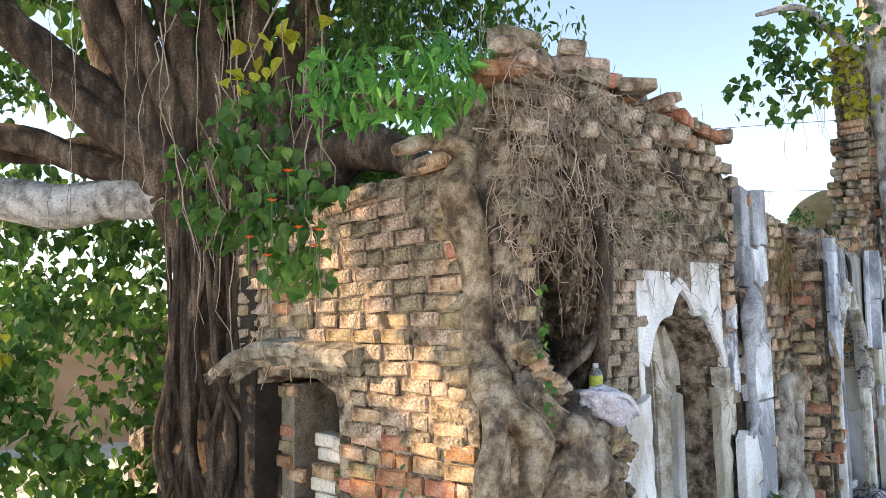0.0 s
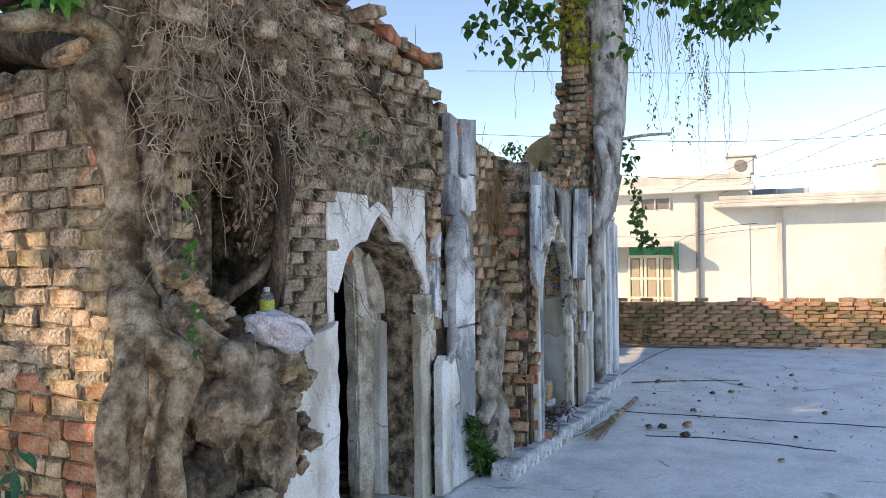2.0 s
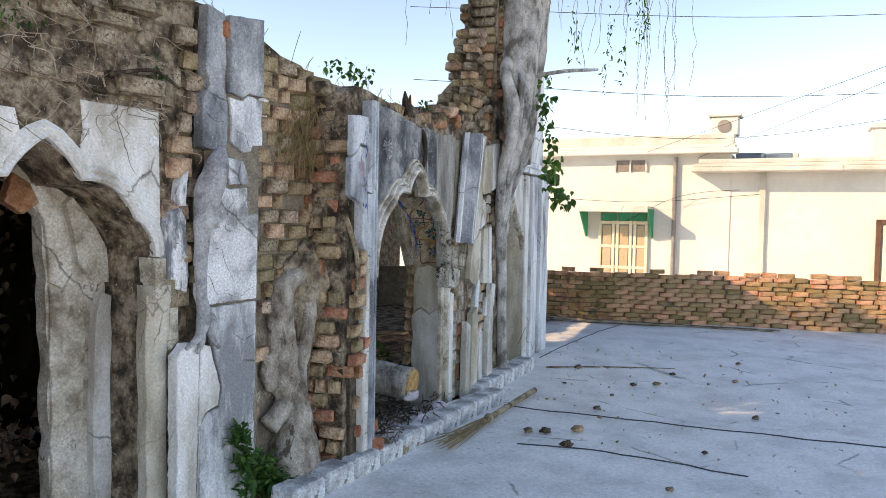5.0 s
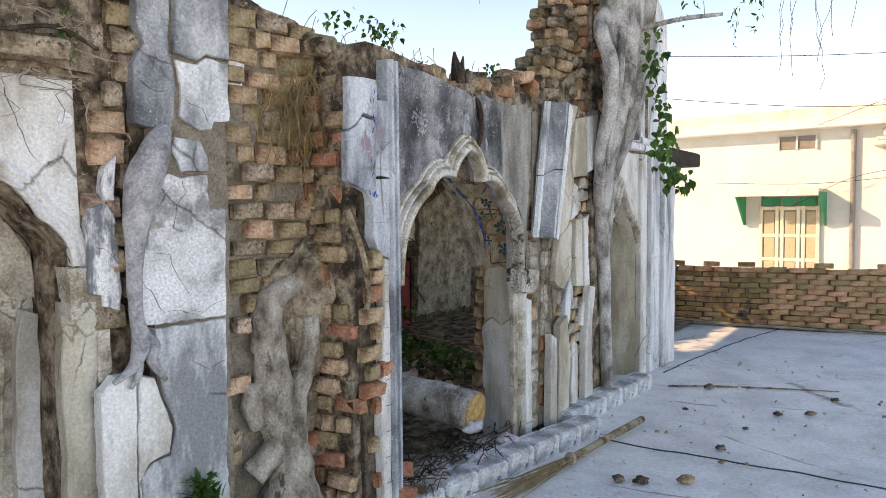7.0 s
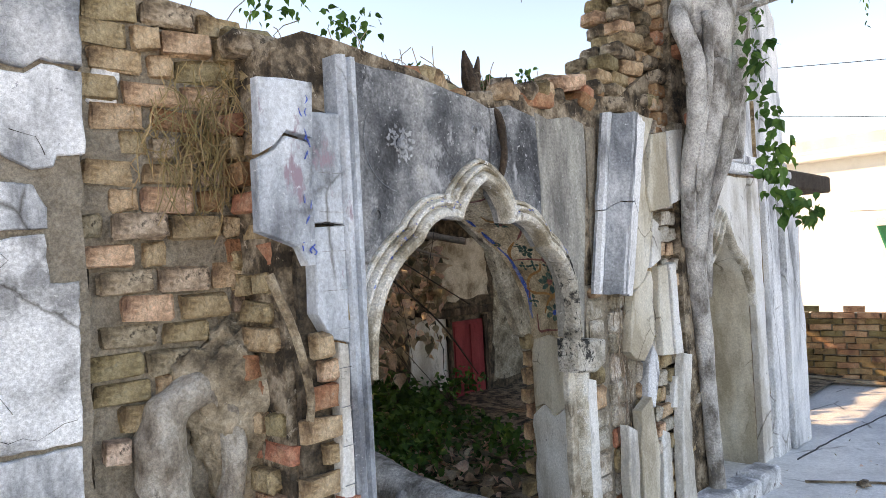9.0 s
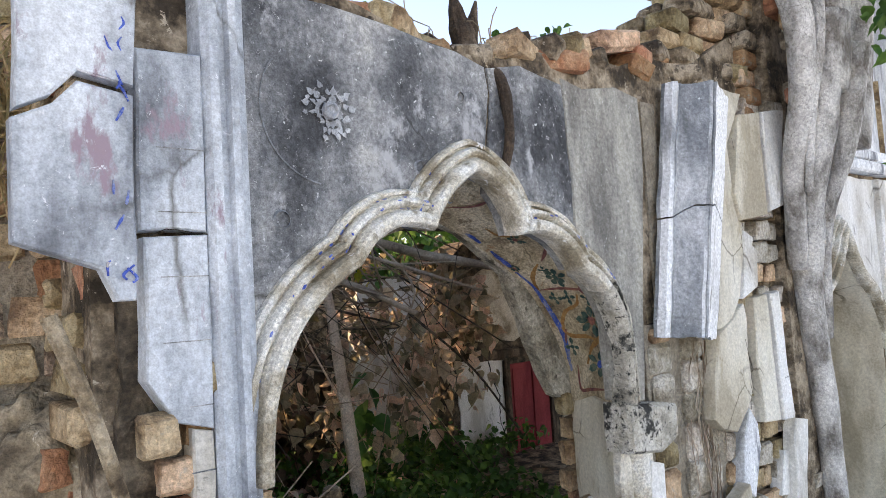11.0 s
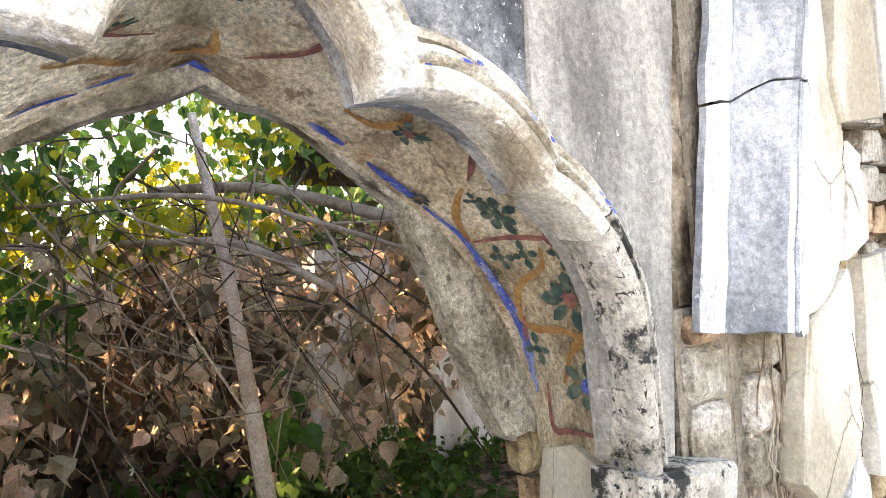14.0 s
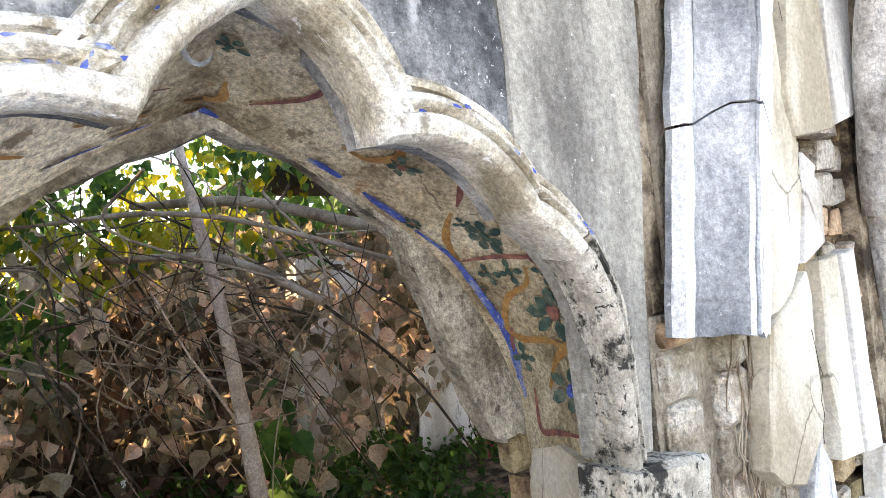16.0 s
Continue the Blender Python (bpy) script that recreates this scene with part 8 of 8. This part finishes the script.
for row in range(12):
    x = -0.6 + (0.1 if row % 2 else 0)
    while x < 12:
        x += 0.212 + r.uniform(-0.01, 0.02)
        mt = Matrix.Translation((x, 0.05 + r.gauss(0, 0.012), 0.034 + 0.0655 * row + r.gauss(0, 0.004))) @ Euler((0, r.gauss(0, 0.03), r.gauss(0, 0.07))).to_matrix().to_4x4()
        if row == 11 and r.random() < 0.3:
            continue
        if 1.0 < x < 6.3 and made < 300:
            ob = new("brick", r.choice(shapes))
            ob.parent, ob.matrix_local = wall_f, mt
            made += 1
        else:
            box(joined, (-0.1, -0.05, -0.028), (0.1, 0.05, 0.028), mt)
tagged(part("far_bricks", joined, BRICK_FAR, wall_f), kind="stuff")
sticks = thing("reed_bundle", FAR @ pose(0.9, -0.15, 0), "long thin canes lying along the boundary wall", "canes")
for i in range(9):
    bm = bmesh.new()
    limb(bm, [(-1.6 + r.uniform(-0.2, 0.2), -0.1 + r.uniform(-0.06, 0.06), 0.03 + 0.01 * i, 0.012), (0, -0.12 + r.uniform(-0.05, 0.05), 0.03, 0.014), (2.2 + r.uniform(-0.4, 0.4), -0.2 + r.uniform(-0.1, 0.1), 0.02, 0.01)], 3, 6, 0)
    part("cane", bm, BARK if i % 2 else TWIG, sticks)

# ---- house ----
house = thing("house", HOUSE, "white plastered flat-roofed house, sunlit, behind the boundary wall", "house")
part("wall", boxes(((-6, 0, 0), (4.25, 6, 3.05))), HOUSE_WHITE, house)
part("wall", boxes(((4.25, 0.02, 0), (16, 6, 2.62))), HOUSE_WHITE, house, "lower wing")
part("parapet", boxes(((-6.1, -0.06, 3.25), (4.3, 0.2, 3.5)), bevel=0.02), HOUSE_TRIM, house)
part("eave", boxes(((-6.2, -0.32, 3.05), (4.4, 0.1, 3.17)), ((-6.2, -0.26, 3.17), (4.35, 0.1, 3.25)), bevel=0.015), HOUSE_WHITE, house)
part("eave", boxes(((3.45, -0.55, 2.62), (7.5, 0.1, 2.72)), ((3.5, -0.5, 2.72), (7.45, 0.1, 2.80)), ((3.6, -0.45, 2.80), (7.3, 0.1, 2.9)), bevel=0.015), HOUSE_TRIM, house, "thin concrete canopy")
PIPE = material("grey_pipe", [(0.20, 0.18, 0.17), (0.30, 0.28, 0.26)], 6, rough=0.5, bump=0)
bm = bmesh.new()
lathe(bm, [(0.05, 0.0), (0.05, 3.0)], 10, pose(3.05, -0.06, 0))
part("downpipe", bm, PIPE, house, "dark drainpipe")
part("pilaster", boxes(((4.85, -0.05, 0), (4.98, 0.03, 2.6)), bevel=0.01), HOUSE_TRIM, house)
win = part("window", boxes(((1.33, -0.035, 0.0), (2.42, 0.02, 1.72))), material("dim_glass", [(0.18, 0.20, 0.18), (0.30, 0.32, 0.30)], 2, rough=0.2, bump=0), house)
FRAME = material("cream_wood", [(0.62, 0.58, 0.44), (0.72, 0.68, 0.55)], 4, bump=0.1)
for x in (1.30, 1.62, 1.72, 2.03, 2.13, 2.40):
    part("frame", boxes(((x, -0.07, 0.0), (x + 0.07, -0.03, 1.5)), bevel=0.006), FRAME, win)
for z in (0.35, 0.85, 1.42):
    part("frame", boxes(((1.30, -0.065, z), (2.47, -0.032, z + 0.07)), bevel=0.006), FRAME, win)
SHUTTER = material("brown_lattice", [(0.42, 0.33, 0.22), (0.52, 0.43, 0.30)], 40, bump=0.2)
for x in (1.40, 1.81, 2.22):
    part("shutter", boxes(((x, -0.05, 0.1), (x + 0.20, -0.032, 1.38)), bevel=0.004), SHUTTER, win)
AWN = material("green_awning", [(0.02, 0.30, 0.16), (0.04, 0.42, 0.24)], 4, rough=0.5, bump=0.05, translucent=0.3)
awn = part("awning", boxes(((0.98, -0.78, 1.78), (2.58, -0.02, 1.84)), ((0.98, -0.8, 1.70), (2.58, -0.77, 1.80)), bevel=0.006), HOUSE_TRIM, house, "sloping sunshade with green end panels")
for x in (0.98, 2.55):
    bm = fill([[(0, 1.78), (0.78, 1.78), (0.1, 1.1), (0, 1.1)]])
    for v in bm.verts:
        v.co = Vector((x, -v.co.x, v.co.z))
    ex = bmesh.ops.extrude_face_region(bm, geom=bm.faces[:])
    for v in ex["geom"]:
        if isinstance(v, bmesh.types.BMVert):
            v.co.x += 0.03
    part("side_panel", bm, AWN, awn, "bright green side panel")
part("fanlight", boxes(((1.36, -0.05, 1.5), (1.72, -0.03, 1.68)), ((1.76, -0.05, 1.5), (2.04, -0.03, 1.68)), ((2.08, -0.05, 1.5), (2.4, -0.03, 1.68)), bevel=0.004), AWN, win, "green fanlight panes")
vent = part("ventilator", boxes(((1.66, -0.02, 2.68), (2.38, 0.02, 2.94))), material("vent_shadow", [(0.20, 0.17, 0.15), (0.28, 0.25, 0.22)], 6, bump=0), house)
for x in (1.64, 1.99, 2.36):
    part("bar", boxes(((x, -0.05, 2.66), (x + 0.04, -0.015, 2.96)), bevel=0.004), HOUSE_TRIM, vent)
part("chimney", boxes(((6.95, -0.1, 2.6), (7.4, 0.5, 3.6)), ((6.9, -0.15, 3.5), (7.45, 0.55, 3.62)), bevel=0.02), HOUSE_WHITE, house)
bm = fill([[(7.4, 2.6), (10.5, 2.6), (10.5, 2.62), (8.8, 2.75), (7.4, 3.35)]])
for v in bm.verts:
    v.co.y = 0.2
part("ramp_parapet", bm, HOUSE_WHITE, house)
part("back_block", boxes(((4.3, 1.2, 2.6), (5.6, 4, 3.15)), bevel=0.02), HOUSE_TRIM, house)
part("back_window", boxes(((4.3, 0.4, 2.65), (4.9, 1.2, 3.1)), bevel=0.01), material("slate_blue", [(0.14, 0.18, 0.22), (0.22, 0.26, 0.30)], 5, bump=0), house)
tank = thing("roof_cooler", HOUSE @ pose(4.05, 0.5, 3.5), "white boxy cooler on the roof's edge", "cooler")
part("body", boxes(((-0.3, -0.25, 0.0), (0.3, 0.25, 0.42)), bevel=0.02), HOUSE_WHITE, tank)
bm = bmesh.new()
lathe(bm, [(0.15, 0), (0.15, 0.02), (0.05, 0.03)], 16, pose(0, -0.25, 0.2, 90))
part("fan_grille", bm, PIPE, tank)
part("lid", boxes(((-0.36, -0.3, 0.42), (0.36, 0.3, 0.48)), bevel=0.01), HOUSE_TRIM, tank)
gate = thing("gate_1", HOUSE @ pose(7.15, -0.02, 0), "brown slatted metal gate in the house wall", "gate", kind="structure")
GATE = material("brown_metal", [(0.10, 0.05, 0.035), (0.16, 0.09, 0.06)], 6, rough=0.5, bump=0.1)
part("frame", boxes(((-0.05, -0.05, 0), (0.05, 0.02, 1.62)), ((1.25, -0.05, 0), (1.35, 0.02, 1.62)), ((-0.05, -0.05, 1.52), (1.35, 0.02, 1.62)), bevel=0.008), GATE, gate)
for i in range(7):
    part("slat", boxes(((0.08 + 0.17 * i, -0.04, 0.1), (0.19 + 0.17 * i, -0.02, 1.5)), bevel=0.004), GATE if i % 2 else HOUSE_TRIM, gate)
for i in range(4):
    part("rail", boxes(((0.45, -0.055, 0.5 + 0.28 * i), (0.85, -0.04, 0.56 + 0.28 * i)), bevel=0.004), GATE, gate)
WIRE = material("black_cable", [(0.02, 0.02, 0.02), (0.04, 0.04, 0.04)], 10, bump=0)
for i, s in enumerate(([(5.2, 13.5, 3.9), (11, 12.0, 3.75), (18, 9.0, 4.1)], [(5.0, 14.0, 3.5), (11.0, 13.0, 3.1), (16, 10.2, 3.9)], [(12.3, 15.2, 2.95), (15, 12.0, 4.6), (18, 9, 6.5)], [(11.4, 15.8, 3.1), (15, 12.5, 4.8), (18, 10, 6.3)], [(9.8, 16.9, 2.0), (11.5, 15.9, 1.95), (13.5, 14.4, 2.15)], [(11.0, 16.0, 1.5), (12.3, 15.3, 2.15), (14.8, 13.6, 2.3)], [(5.0, 13.0, 5.0), (11, 11.0, 4.9), (18, 8.4, 5.3)])):
    w = thing("cable", pose(0, 0, 0), "thin dark overhead cable sagging by the house", "cable", "overhead cables")
    bm = bmesh.new()
    q = smooth_path(s, 8)
    tube(bm, [tuple(float(c) for c in p) for p in q], 0.005, 4)
    part("wire", bm, WIRE, w)
leftwall = thing("wall_neighbour", pose(-6.5, 9.5, 0, 0, 0, 20), "sunlit plain wall beyond the undergrowth", "wall", kind="structure")
part("core", boxes(((-4, 0, 0), (3.2, 0.25, 1.7))), material("peach_plaster", [(0.45, 0.28, 0.18), (0.55, 0.38, 0.26)], 2, bump=0.3), leftwall)
